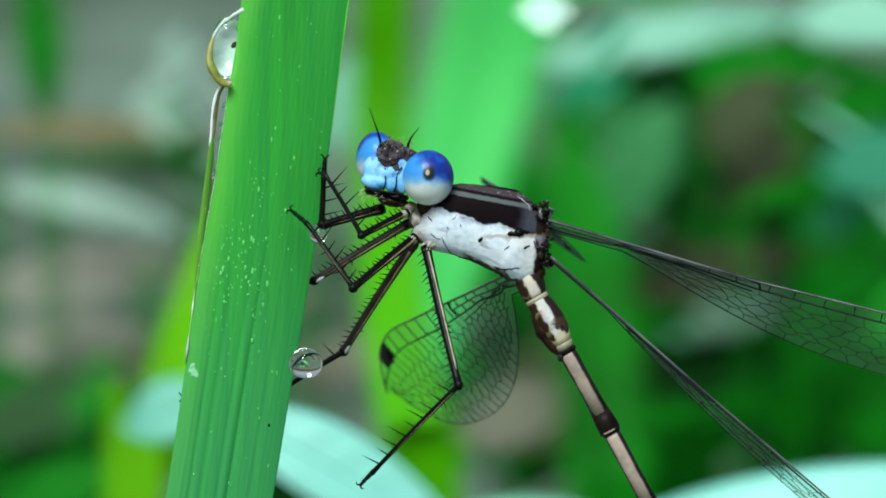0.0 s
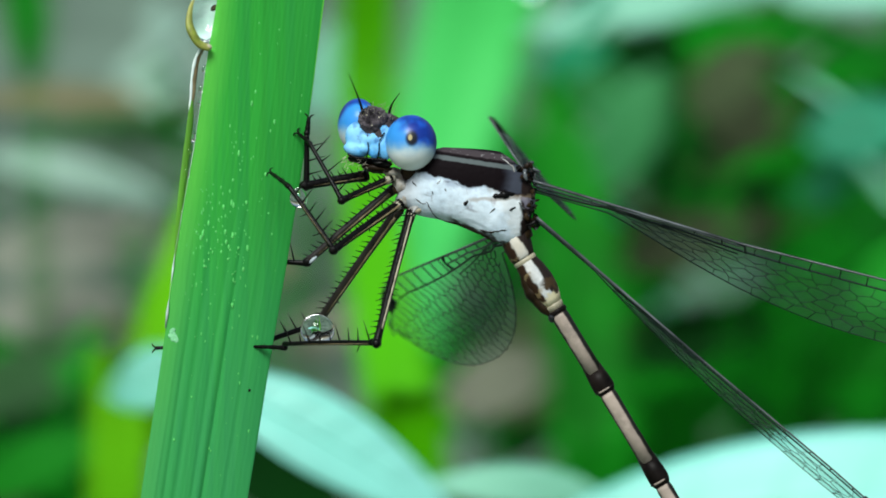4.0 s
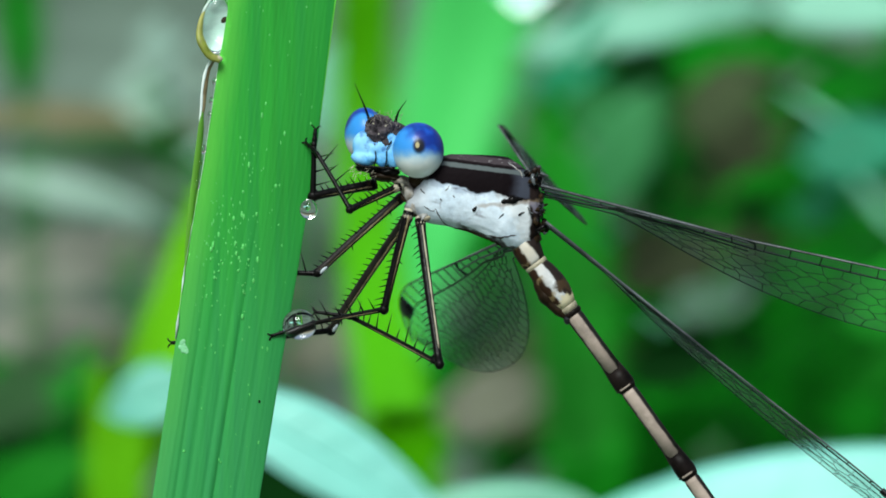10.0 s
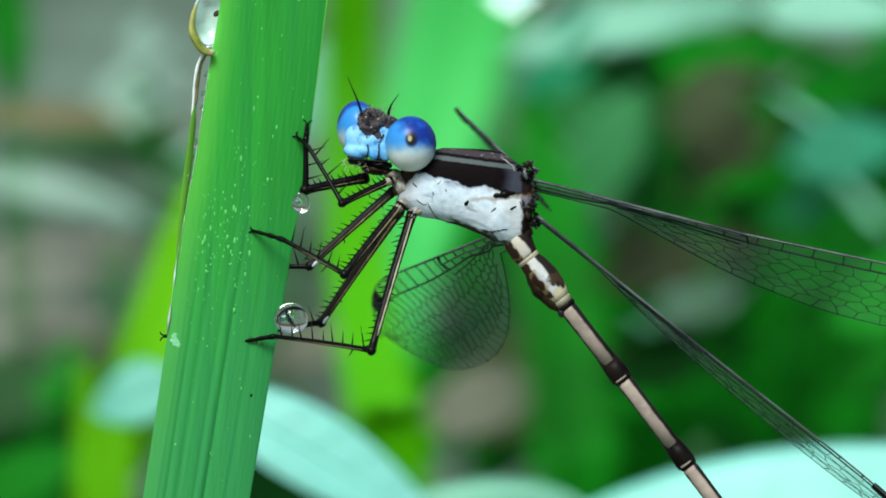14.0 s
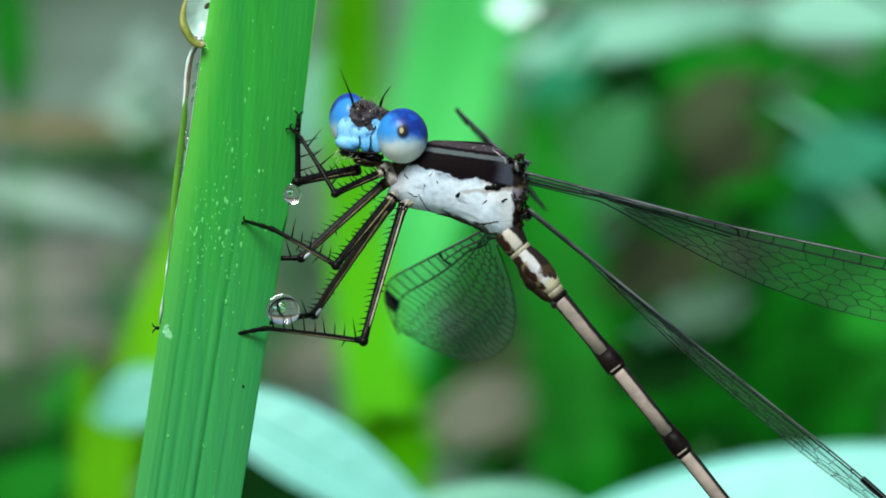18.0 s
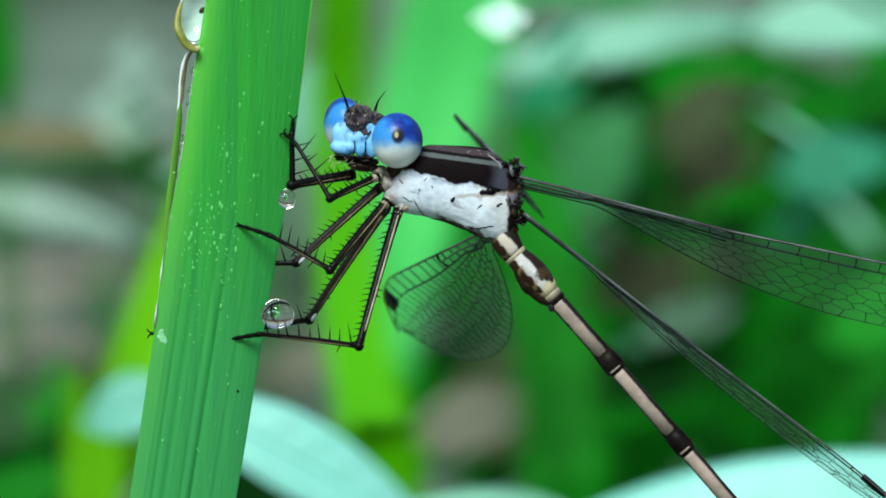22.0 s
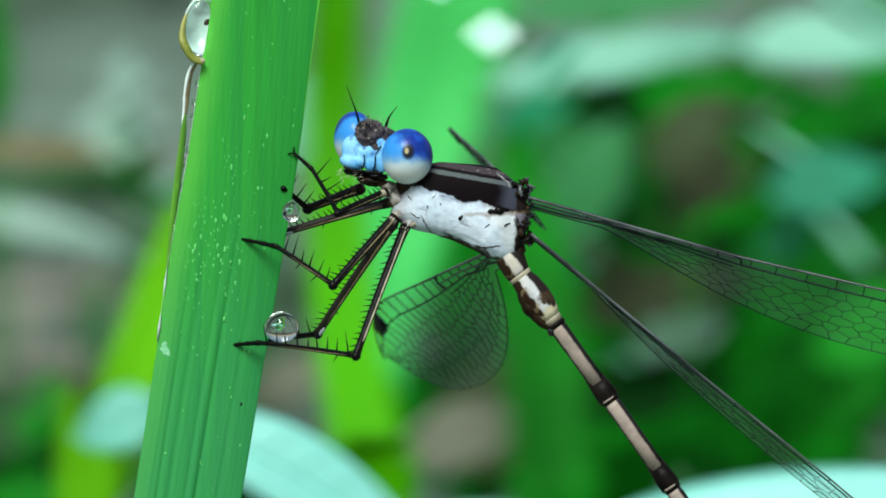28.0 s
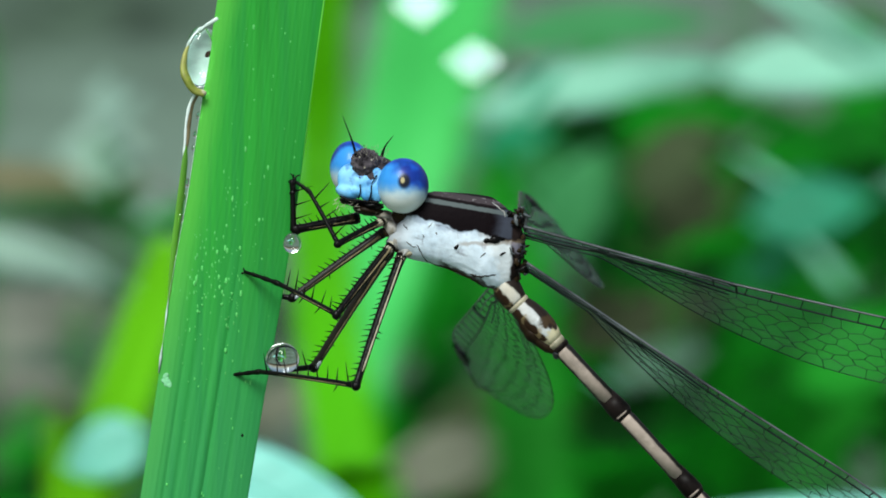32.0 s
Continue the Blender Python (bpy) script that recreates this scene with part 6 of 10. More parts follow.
    walk(legs['far_front'][0], [
        (0, limb(-6.39, 0.9, 1.31, -9.38, 0.05, 0.27)),
        (0.5, limb(-6.39, 0.9, 1.31, -9.4, 0.05, 0.35)),
        (1, limb(-6.39, 0.9, 1.31, -9.15, 2.28, 0.47)),
        (1.5, limb(-6.39, 0.9, 1.31, -9.21, 0.05, 0.56)),
        (2, limb(-6.39, 0.9, 1.31, -9.28, 0.05, 0.56)),
        (2.5, limb(-6.39, 0.9, 1.31, -9.28, 0.05, 0.8)),
        (3, limb(-6.39, 0.9, 1.31, -9.31, 0.05, 0.74)),
        (3.5, limb(-6.39, 0.9, 1.31, -9.36, 0.05, 0.76)),
        (5.5, limb(-6.39, 0.9, 1.31, -9.3, 0.05, 0.64)),
        (6, limb(-6.39, 0.9, 1.31, -9.4, 0.05, 0.59)),
        (6.5, limb(-6.39, 0.9, 1.31, -9.34, 0.05, 0.59)),
        (7, limb(-6.39, 0.9, 1.31, -9.39, 0.05, 0.67)),
        (7.5, limb(-6.39, 0.9, 1.31, -9.46, 0.05, 0.67)),
        (8, limb(-6.39, 0.9, 1.31, -9.4, 0.05, 0.66)),
        (8.5, limb(-6.39, 0.9, 1.31, -9.46, 0.05, 0.74)),
        (9, limb(-6.39, 0.9, 1.31, -9.48, 0.05, 0.73)),
        (9.5, limb(-6.39, 0.9, 1.31, -9.46, 0.05, 0.73)),
        (10, limb(-6.39, 0.9, 1.31, -9.45, 0.05, 0.72)),
        (10.5, limb(-6.39, 0.9, 1.31, -9.46, 0.05, 0.7)),
        (11, limb(-6.39, 0.9, 1.31, -9.49, 0.05, 0.68)),
        (11.5, limb(-6.39, 0.9, 1.31, -9.47, 0.05, 0.66)),
        (12, limb(-6.39, 0.9, 1.31, -9.46, 0.05, 0.68)),
        (12.5, limb(-6.39, 0.9, 1.31, -9.46, 0.05, 0.68)),
        (13, limb(-6.39, 0.9, 1.31, -9.43, 0.05, 0.68)),
        (13.5, limb(-6.39, 0.9, 1.31, -9.43, 0.05, 0.68)),
        (14, limb(-6.39, 0.9, 1.31, -9.41, 0.05, 0.68)),
        (14.5, limb(-6.39, 0.9, 1.31, -9.43, 0.05, 0.7)),
        (16.5, limb(-6.39, 0.9, 1.31, -9.38, 0.05, 0.71)),
        (17, limb(-6.39, 0.9, 1.31, -9.38, 0.05, 0.7)),
        (17.5, limb(-6.39, 0.9, 1.31, -9.39, 0.05, 0.7)),
        (18, limb(-6.39, 0.9, 1.31, -9.39, 0.05, 0.67)),
        (18.5, limb(-6.39, 0.9, 1.31, -9.38, 0.05, 0.71)),
        (19, limb(-6.39, 0.9, 1.31, -9.38, 0.05, 0.72)),
        (19.5, limb(-6.39, 0.9, 1.31, -9.39, 0.05, 0.71)),
        (20, limb(-6.39, 0.9, 1.31, -9.41, 0.05, 0.73)),
        (20.5, limb(-6.39, 0.9, 1.31, -9.41, 0.05, 0.75)),
        (21, limb(-6.39, 0.9, 1.31, -9.41, 0.05, 0.74)),
        (21.5, limb(-6.39, 0.9, 1.31, -9.41, 0.05, 0.78)),
        (22, limb(-6.39, 0.9, 1.31, -9.41, 0.05, 0.73)),
        (22.5, limb(-6.39, 0.9, 1.31, -9.4, 0.05, 0.77)),
        (23, limb(-6.39, 0.9, 1.31, -9.38, 0.05, 0.77)),
        (23.5, limb(-6.39, 0.9, 1.31, -9.41, 0.05, 0.78)),
        (24, limb(-6.39, 0.9, 1.31, -9.45, 0.05, 0.78)),
        (24.5, limb(-6.39, 0.9, 1.31, -9.48, 0.05, 0.76)),
        (24.87, limb(-6.39, 0.9, 1.31, -9.48, 0.05, 0.76)),
        (24.93, limb(-6.39, 0.9, 1.31, -8.35, 2.6, 3)),
        (25, limb(-6.39, 0.9, 1.31, -6.62, 2.6, 4)),
        (25.07, limb(-6.39, 0.9, 1.31, -8.35, 2.6, 2.8)),
        (25.13, limb(-6.39, 0.9, 1.31, -9.45, 0.1, 0.6)),
        (25.3, limb(-6.39, 0.9, 1.31, -9.25, 0.05, 0.49)),
        (25.5, limb(-6.39, 0.9, 1.31, -9.49, 0.05, 0.61)),
        (27.5, limb(-6.39, 0.9, 1.31, -9.52, 0.05, 0.61)),
        (28, limb(-6.39, 0.9, 1.31, -9.04, 2.3, 0.2)),
        (28.5, limb(-6.39, 0.9, 1.31, -8.21, 3.43, 0.6)),
        (29, limb(-6.39, 0.9, 1.31, -7.39, 3.91, 0.92)),
        (29.5, limb(-6.39, 0.9, 1.31, -8.98, 2.52, 0.36)),
        (29.7, limb(-6.39, 0.9, 1.31, -9.52, 0.05, 0.17)),
        (30, limb(-6.39, 0.9, 1.31, -9.57, 0.05, 0.37)),
        (30.5, limb(-6.39, 0.9, 1.31, -9.51, 0.05, 0.41)),
        (31, limb(-6.39, 0.9, 1.31, -9.49, 0.05, 0.45)),
        (31.5, limb(-6.39, 0.9, 1.31, -9.51, 0.05, 0.51)),
        (32, limb(-6.39, 0.9, 1.31, -9.55, 0.05, 0.56)),
    ])
    walk(legs['far_front'][1], [
        (0, limb(-9.38, 0.05, 0.27, -9.41, 0.05, 2.87)),
        (0.5, limb(-9.4, 0.05, 0.35, -9.4, 0.05, 2.87)),
        (1, limb(-9.15, 2.28, 0.47, -9.2, 1.69, 2.9)),
        (1.5, limb(-9.21, 0.05, 0.56, -9.28, 0.05, 3)),
        (2, limb(-9.28, 0.05, 0.56, -9.4, 0.05, 3.01)),
        (2.5, limb(-9.28, 0.05, 0.8, -9.32, 0.05, 3.3)),
        (3, limb(-9.31, 0.05, 0.74, -9.32, 0.05, 3.28)),
        (3.5, limb(-9.36, 0.05, 0.76, -9.38, 0.05, 3.33)),
        (5.5, limb(-9.3, 0.05, 0.64, -9.38, 0.05, 3.36)),
        (6, limb(-9.4, 0.05, 0.59, -9.44, 0.05, 3.35)),
        (6.5, limb(-9.34, 0.05, 0.59, -9.4, 0.05, 3.27)),
        (7, limb(-9.39, 0.05, 0.67, -9.45, 0.05, 3.26)),
        (7.5, limb(-9.46, 0.05, 0.67, -9.49, 0.05, 3.25)),
        (8, limb(-9.4, 0.05, 0.66, -9.38, 0.05, 3.25)),
        (8.5, limb(-9.46, 0.05, 0.74, -9.4, 0.05, 3.33)),
        (9, limb(-9.48, 0.05, 0.73, -9.39, 0.05, 3.32)),
        (9.5, limb(-9.46, 0.05, 0.73, -9.39, 0.05, 3.31)),
        (10, limb(-9.45, 0.05, 0.72, -9.39, 0.05, 3.29)),
        (10.5, limb(-9.46, 0.05, 0.7, -9.4, 0.05, 3.26)),
        (11, limb(-9.49, 0.05, 0.68, -9.44, 0.05, 3.22)),
        (11.5, limb(-9.47, 0.05, 0.66, -9.43, 0.05, 3.2)),
        (12, limb(-9.46, 0.05, 0.68, -9.44, 0.05, 3.21)),
        (12.5, limb(-9.46, 0.05, 0.68, -9.44, 0.05, 3.19)),
        (13, limb(-9.43, 0.05, 0.68, -9.42, 0.05, 3.18)),
        (13.5, limb(-9.43, 0.05, 0.68, -9.43, 0.05, 3.2)),
        (14, limb(-9.41, 0.05, 0.68, -9.41, 0.05, 3.2)),
        (14.5, limb(-9.43, 0.05, 0.7, -9.42, 0.05, 3.22)),
        (16.5, limb(-9.38, 0.05, 0.71, -9.4, 0.05, 3.26)),
        (17, limb(-9.38, 0.05, 0.7, -9.4, 0.05, 3.25)),
        (17.5, limb(-9.39, 0.05, 0.7, -9.41, 0.05, 3.25)),
        (18, limb(-9.39, 0.05, 0.67, -9.43, 0.05, 3.23)),
        (18.5, limb(-9.38, 0.05, 0.71, -9.41, 0.05, 3.27)),
        (19, limb(-9.38, 0.05, 0.72, -9.41, 0.05, 3.29)),
        (19.5, limb(-9.39, 0.05, 0.71, -9.43, 0.05, 3.27)),
        (20, limb(-9.41, 0.05, 0.73, -9.44, 0.05, 3.29)),
        (20.5, limb(-9.41, 0.05, 0.75, -9.45, 0.05, 3.3)),
        (21, limb(-9.41, 0.05, 0.74, -9.44, 0.05, 3.28)),
        (21.5, limb(-9.41, 0.05, 0.78, -9.45, 0.05, 3.31)),
        (22, limb(-9.41, 0.05, 0.73, -9.45, 0.05, 3.25)),
        (22.5, limb(-9.4, 0.05, 0.77, -9.44, 0.05, 3.29)),
        (23, limb(-9.38, 0.05, 0.77, -9.42, 0.05, 3.28)),
        (23.5, limb(-9.41, 0.05, 0.78, -9.45, 0.05, 3.27)),
        (24, limb(-9.45, 0.05, 0.78, -9.5, 0.05, 3.24)),
        (24.5, limb(-9.48, 0.05, 0.76, -9.54, 0.05, 3.2)),
        (24.87, limb(-9.48, 0.05, 0.76, -9.54, 0.05, 3.2)),
        (24.93, limb(-8.35, 2.6, 3, -8.9, 2.4, 5.4)),
        (25, limb(-6.62, 2.6, 4, -7.5, 2.8, 6.3)),
        (25.07, limb(-8.35, 2.6, 2.8, -9, 2.2, 5.2)),
        (25.13, limb(-9.45, 0.1, 0.6, -9.62, 0.05, 2.6)),
        (25.3, limb(-9.25, 0.05, 0.49, -9.4, 0.05, 2.34)),
        (25.5, limb(-9.49, 0.05, 0.61, -9.65, 0.05, 3.04)),
        (27.5, limb(-9.52, 0.05, 0.61, -9.8, 0.05, 2.91)),
        (28, limb(-9.04, 2.3, 0.2, -9.91, 1, 0.86)),
        (28.5, limb(-8.21, 3.43, 0.6, -9.64, 1.42, 1.02)),
        (29, limb(-7.39, 3.91, 0.92, -9.4, 2.44, 1.15)),
        (29.5, limb(-8.98, 2.52, 0.36, -9.8, 1, 1.83)),
        (29.7, limb(-9.52, 0.05, 0.17, -9.91, 0.05, 2.17)),
        (30, limb(-9.57, 0.05, 0.37, -9.76, 0.05, 2.58)),
        (30.5, limb(-9.51, 0.05, 0.41, -9.68, 0.05, 2.52)),
        (31, limb(-9.49, 0.05, 0.45, -9.64, 0.05, 2.46)),
        (31.5, limb(-9.51, 0.05, 0.51, -9.65, 0.05, 2.42)),
        (32, limb(-9.55, 0.05, 0.56, -9.68, 0.05, 2.37)),
    ])
    walk(legs['far_front'][2], [
        (0, limb(-9.41, 0.05, 2.87, -9.4, 0.05, 3.62)),
        (0.5, limb(-9.4, 0.05, 2.87, -9.39, 0.05, 3.6)),
        (1, limb(-9.2, 1.69, 2.9, -9.22, 1.6, 3.62)),
        (1.5, limb(-9.28, 0.05, 3, -9.28, 0.05, 3.75)),
        (2, limb(-9.4, 0.05, 3.01, -9.39, 0.05, 3.79)),
        (2.5, limb(-9.32, 0.05, 3.3, -9.25, 0.05, 4.04)),
        (3, limb(-9.32, 0.05, 3.28, -9.24, 0.05, 3.99)),
        (3.5, limb(-9.38, 0.05, 3.33, -9.3, 0.05, 4.05)),
        (5.5, limb(-9.38, 0.05, 3.36, -9.33, 0.05, 4.1)),
        (6, limb(-9.44, 0.05, 3.35, -9.4, 0.05, 4.1)),
        (6.5, limb(-9.4, 0.05, 3.27, -9.35, 0.05, 4.03)),
        (7, limb(-9.45, 0.05, 3.26, -9.39, 0.05, 4.03)),
        (7.5, limb(-9.49, 0.05, 3.25, -9.43, 0.05, 4.03)),
        (8, limb(-9.38, 0.05, 3.25, -9.3, 0.05, 4.03)),
        (8.5, limb(-9.4, 0.05, 3.33, -9.32, 0.05, 4.11)),
        (9, limb(-9.39, 0.05, 3.32, -9.3, 0.05, 4.09)),
        (9.5, limb(-9.39, 0.05, 3.31, -9.3, 0.05, 4.08)),
        (10, limb(-9.39, 0.05, 3.29, -9.3, 0.05, 4.06)),
        (10.5, limb(-9.4, 0.05, 3.26, -9.31, 0.05, 4.03)),
        (11, limb(-9.44, 0.05, 3.22, -9.35, 0.05, 4)),
        (11.5, limb(-9.43, 0.05, 3.2, -9.34, 0.05, 3.98)),
        (12, limb(-9.44, 0.05, 3.21, -9.35, 0.05, 3.99)),
        (12.5, limb(-9.44, 0.05, 3.19, -9.35, 0.05, 3.97)),
        (13, limb(-9.42, 0.05, 3.18, -9.34, 0.05, 3.96)),
        (13.5, limb(-9.43, 0.05, 3.2, -9.34, 0.05, 3.98)),
        (14, limb(-9.41, 0.05, 3.2, -9.33, 0.05, 3.98)),
        (14.5, limb(-9.42, 0.05, 3.22, -9.34, 0.05, 4)),
        (16.5, limb(-9.4, 0.05, 3.26, -9.32, 0.05, 4.03)),
        (17, limb(-9.4, 0.05, 3.25, -9.32, 0.05, 4.02)),
        (17.5, limb(-9.41, 0.05, 3.25, -9.35, 0.05, 4.03)),
        (18, limb(-9.43, 0.05, 3.23, -9.37, 0.05, 4.01)),
        (18.5, limb(-9.41, 0.05, 3.27, -9.35, 0.05, 4.05)),
        (19, limb(-9.41, 0.05, 3.29, -9.35, 0.05, 4.06)),
        (19.5, limb(-9.43, 0.05, 3.27, -9.37, 0.05, 4.04)),
        (20, limb(-9.44, 0.05, 3.29, -9.38, 0.05, 4.06)),
        (20.5, limb(-9.45, 0.05, 3.3, -9.39, 0.05, 4.07)),
        (21, limb(-9.44, 0.05, 3.28, -9.38, 0.05, 4.04)),
        (21.5, limb(-9.45, 0.05, 3.31, -9.39, 0.05, 4.07)),
        (22, limb(-9.45, 0.05, 3.25, -9.39, 0.05, 4.01)),
        (22.5, limb(-9.44, 0.05, 3.29, -9.38, 0.05, 4.04)),
        (23, limb(-9.42, 0.05, 3.28, -9.36, 0.05, 4.03)),
        (23.5, limb(-9.45, 0.05, 3.27, -9.39, 0.05, 4.02)),
        (24, limb(-9.5, 0.05, 3.24, -9.45, 0.05, 3.99)),
        (24.5, limb(-9.54, 0.05, 3.2, -9.5, 0.05, 3.95)),
        (24.87, limb(-9.54, 0.05, 3.2, -9.5, 0.05, 3.95)),
        (24.93, limb(-8.9, 2.4, 5.4, -9.2, 2.4, 6)),
        (25, limb(-7.5, 2.8, 6.3, -8.05, 2.8, 6.7)),
        (25.07, limb(-9, 2.2, 5.2, -9.3, 2.2, 5.8)),
        (25.13, limb(-9.62, 0.05, 2.6, -9.66, 0.05, 3.3)),
        (25.3, limb(-9.4, 0.05, 2.34, -9.62, 0.05, 3.2)),
        (25.5, limb(-9.65, 0.05, 3.04, -9.66, 0.05, 3.62)),
        (27.5, limb(-9.8, 0.05, 2.91, -9.77, 0.05, 3.63)),
        (28, limb(-9.91, 1, 0.86, -10.2, 1, 1.14)),
        (28.5, limb(-9.64, 1.42, 1.02, -10.12, 1.42, 1.2)),
        (29, limb(-9.4, 2.44, 1.15, -10.05, 1.6, 1.22)),
        (29.5, limb(-9.8, 1, 1.83, -10.05, 1, 2.27)),
        (29.7, limb(-9.91, 0.05, 2.17, -9.99, 0.05, 2.75)),
        (30, limb(-9.76, 0.05, 2.58, -9.78, 0.05, 3.24)),
        (30.5, limb(-9.68, 0.05, 2.52, -9.69, 0.05, 3.13)),
        (31, limb(-9.64, 0.05, 2.46, -9.63, 0.05, 3.01)),
        (31.5, limb(-9.65, 0.05, 2.42, -9.63, 0.05, 2.91)),
        (32, limb(-9.68, 0.05, 2.37, -9.64, 0.05, 2.8)),
    ])
    walk(legs['near_middle'][0], [
        (0, limb(-4.58, -0.7, -0.07, -7.48, -3.93, -2.75)),
        (0.5, limb(-4.58, -0.7, -0.07, -7.51, -3.81, -2.85)),
        (1, limb(-4.58, -0.7, -0.07, -7.1, -4.17, -2.83)),
        (1.5, limb(-4.58, -0.7, -0.07, -7.37, -4, -2.78)),
        (2, limb(-4.58, -0.7, -0.07, -7.63, -3.74, -2.79)),
        (2.5, limb(-4.58, -0.7, -0.07, -7.67, -3.91, -2.55)),
        (3, limb(-4.58, -0.7, -0.07, -7.64, -3.94, -2.55)),
        (3.5, limb(-4.58, -0.7, -0.07, -7.75, -3.89, -2.48)),
        (5.5, limb(-4.58, -0.7, -0.07, -7.86, -3.83, -2.4)),
        (6, limb(-4.58, -0.7, -0.07, -8.08, -3.57, -2.42)),
        (6.5, limb(-4.58, -0.7, -0.07, -8.03, -3.61, -2.44)),
        (7, limb(-4.58, -0.7, -0.07, -6.56, -2.5, -4.41)),
        (7.5, limb(-4.58, -0.7, -0.07, -7.56, -2.23, -3.91)),
        (8, limb(-4.58, -0.7, -0.07, -6.05, -1.59, -4.87)),
        (8.5, limb(-4.58, -0.7, -0.07, -4.94, -2.11, -4.95)),
        (9, limb(-4.58, -0.7, -0.07, -5.41, -1.91, -4.95)),
        (9.5, limb(-4.58, -0.7, -0.07, -3.62, -0.8, -5.29)),
        (10, limb(-4.58, -0.7, -0.07, -5.84, -0.8, -5.01)),
        (10.5, limb(-4.58, -0.7, -0.07, -6.49, -2.69, -4.36)),
        (11, limb(-4.58, -0.7, -0.07, -7.26, -3.11, -3.68)),
        (11.5, limb(-4.58, -0.7, -0.07, -7.29, -3.1, -3.66)),
        (12, limb(-4.58, -0.7, -0.07, -7.33, -3.13, -3.61)),
        (12.5, limb(-4.58, -0.7, -0.07, -7.36, -3.14, -3.58)),
        (13, limb(-4.58, -0.7, -0.07, -7.38, -3.16, -3.55)),
        (13.5, limb(-4.58, -0.7, -0.07, -7.38, -3.17, -3.54)),
        (14, limb(-4.58, -0.7, -0.07, -7.36, -3.19, -3.55)),
        (14.5, limb(-4.58, -0.7, -0.07, -7.4, -3.16, -3.53)),
        (16.5, limb(-4.58, -0.7, -0.07, -7.34, -3.25, -3.52)),
        (17, limb(-4.58, -0.7, -0.07, -7.34, -3.23, -3.53)),
        (17.5, limb(-4.58, -0.7, -0.07, -7.34, -3.22, -3.53)),
        (18, limb(-4.58, -0.7, -0.07, -7.34, -3.21, -3.55)),
        (18.5, limb(-4.58, -0.7, -0.07, -7.34, -3.25, -3.52)),
        (19, limb(-4.58, -0.7, -0.07, -7.35, -3.23, -3.52)),
        (19.5, limb(-4.58, -0.7, -0.07, -7.36, -3.21, -3.53)),
        (20, limb(-4.58, -0.7, -0.07, -7.38, -3.21, -3.52)),
        (20.5, limb(-4.58, -0.7, -0.07, -7.39, -3.22, -3.5)),
        (21, limb(-4.58, -0.7, -0.07, -7.38, -3.19, -3.52)),
        (21.5, limb(-4.58, -0.7, -0.07, -7.37, -3.26, -3.49)),
        (22, limb(-4.58, -0.7, -0.07, -7.38, -3.17, -3.54)),
        (22.5, limb(-4.58, -0.7, -0.07, -7.39, -3.2, -3.52)),
        (23, limb(-4.58, -0.7, -0.07, -7.35, -3.23, -3.52)),
        (23.5, limb(-4.58, -0.7, -0.07, -7.39, -3.19, -3.52)),
        (24, limb(-4.58, -0.7, -0.07, -7.42, -3.16, -3.51)),
        (24.5, limb(-4.58, -0.7, -0.07, -7.4, -3.17, -3.53)),
        (25, limb(-4.58, -0.7, -0.07, -7.42, -3.15, -3.52)),
        (25.5, limb(-4.58, -0.7, -0.07, -7.41, -3.11, -3.56)),
        (27.5, limb(-4.58, -0.7, -0.07, -7.51, -2.94, -3.59)),
        (28, limb(-4.58, -0.7, -0.07, -7.49, -2.92, -3.62)),
        (28.5, limb(-4.58, -0.7, -0.07, -7.37, -3.15, -3.56)),
        (29, limb(-4.58, -0.7, -0.07, -7.35, -3.15, -3.58)),
        (29.5, limb(-4.58, -0.7, -0.07, -7.36, -2.99, -3.68)),
        (30, limb(-4.58, -0.7, -0.07, -7.24, -3.16, -3.66)),
        (30.5, limb(-4.58, -0.7, -0.07, -7.17, -3.22, -3.66)),
        (31, limb(-4.58, -0.7, -0.07, -7.14, -3.25, -3.67)),
        (31.5, limb(-4.58, -0.7, -0.07, -7.13, -3.28, -3.65)),
        (32, limb(-4.58, -0.7, -0.07, -7.13, -3.32, -3.62)),
    ])
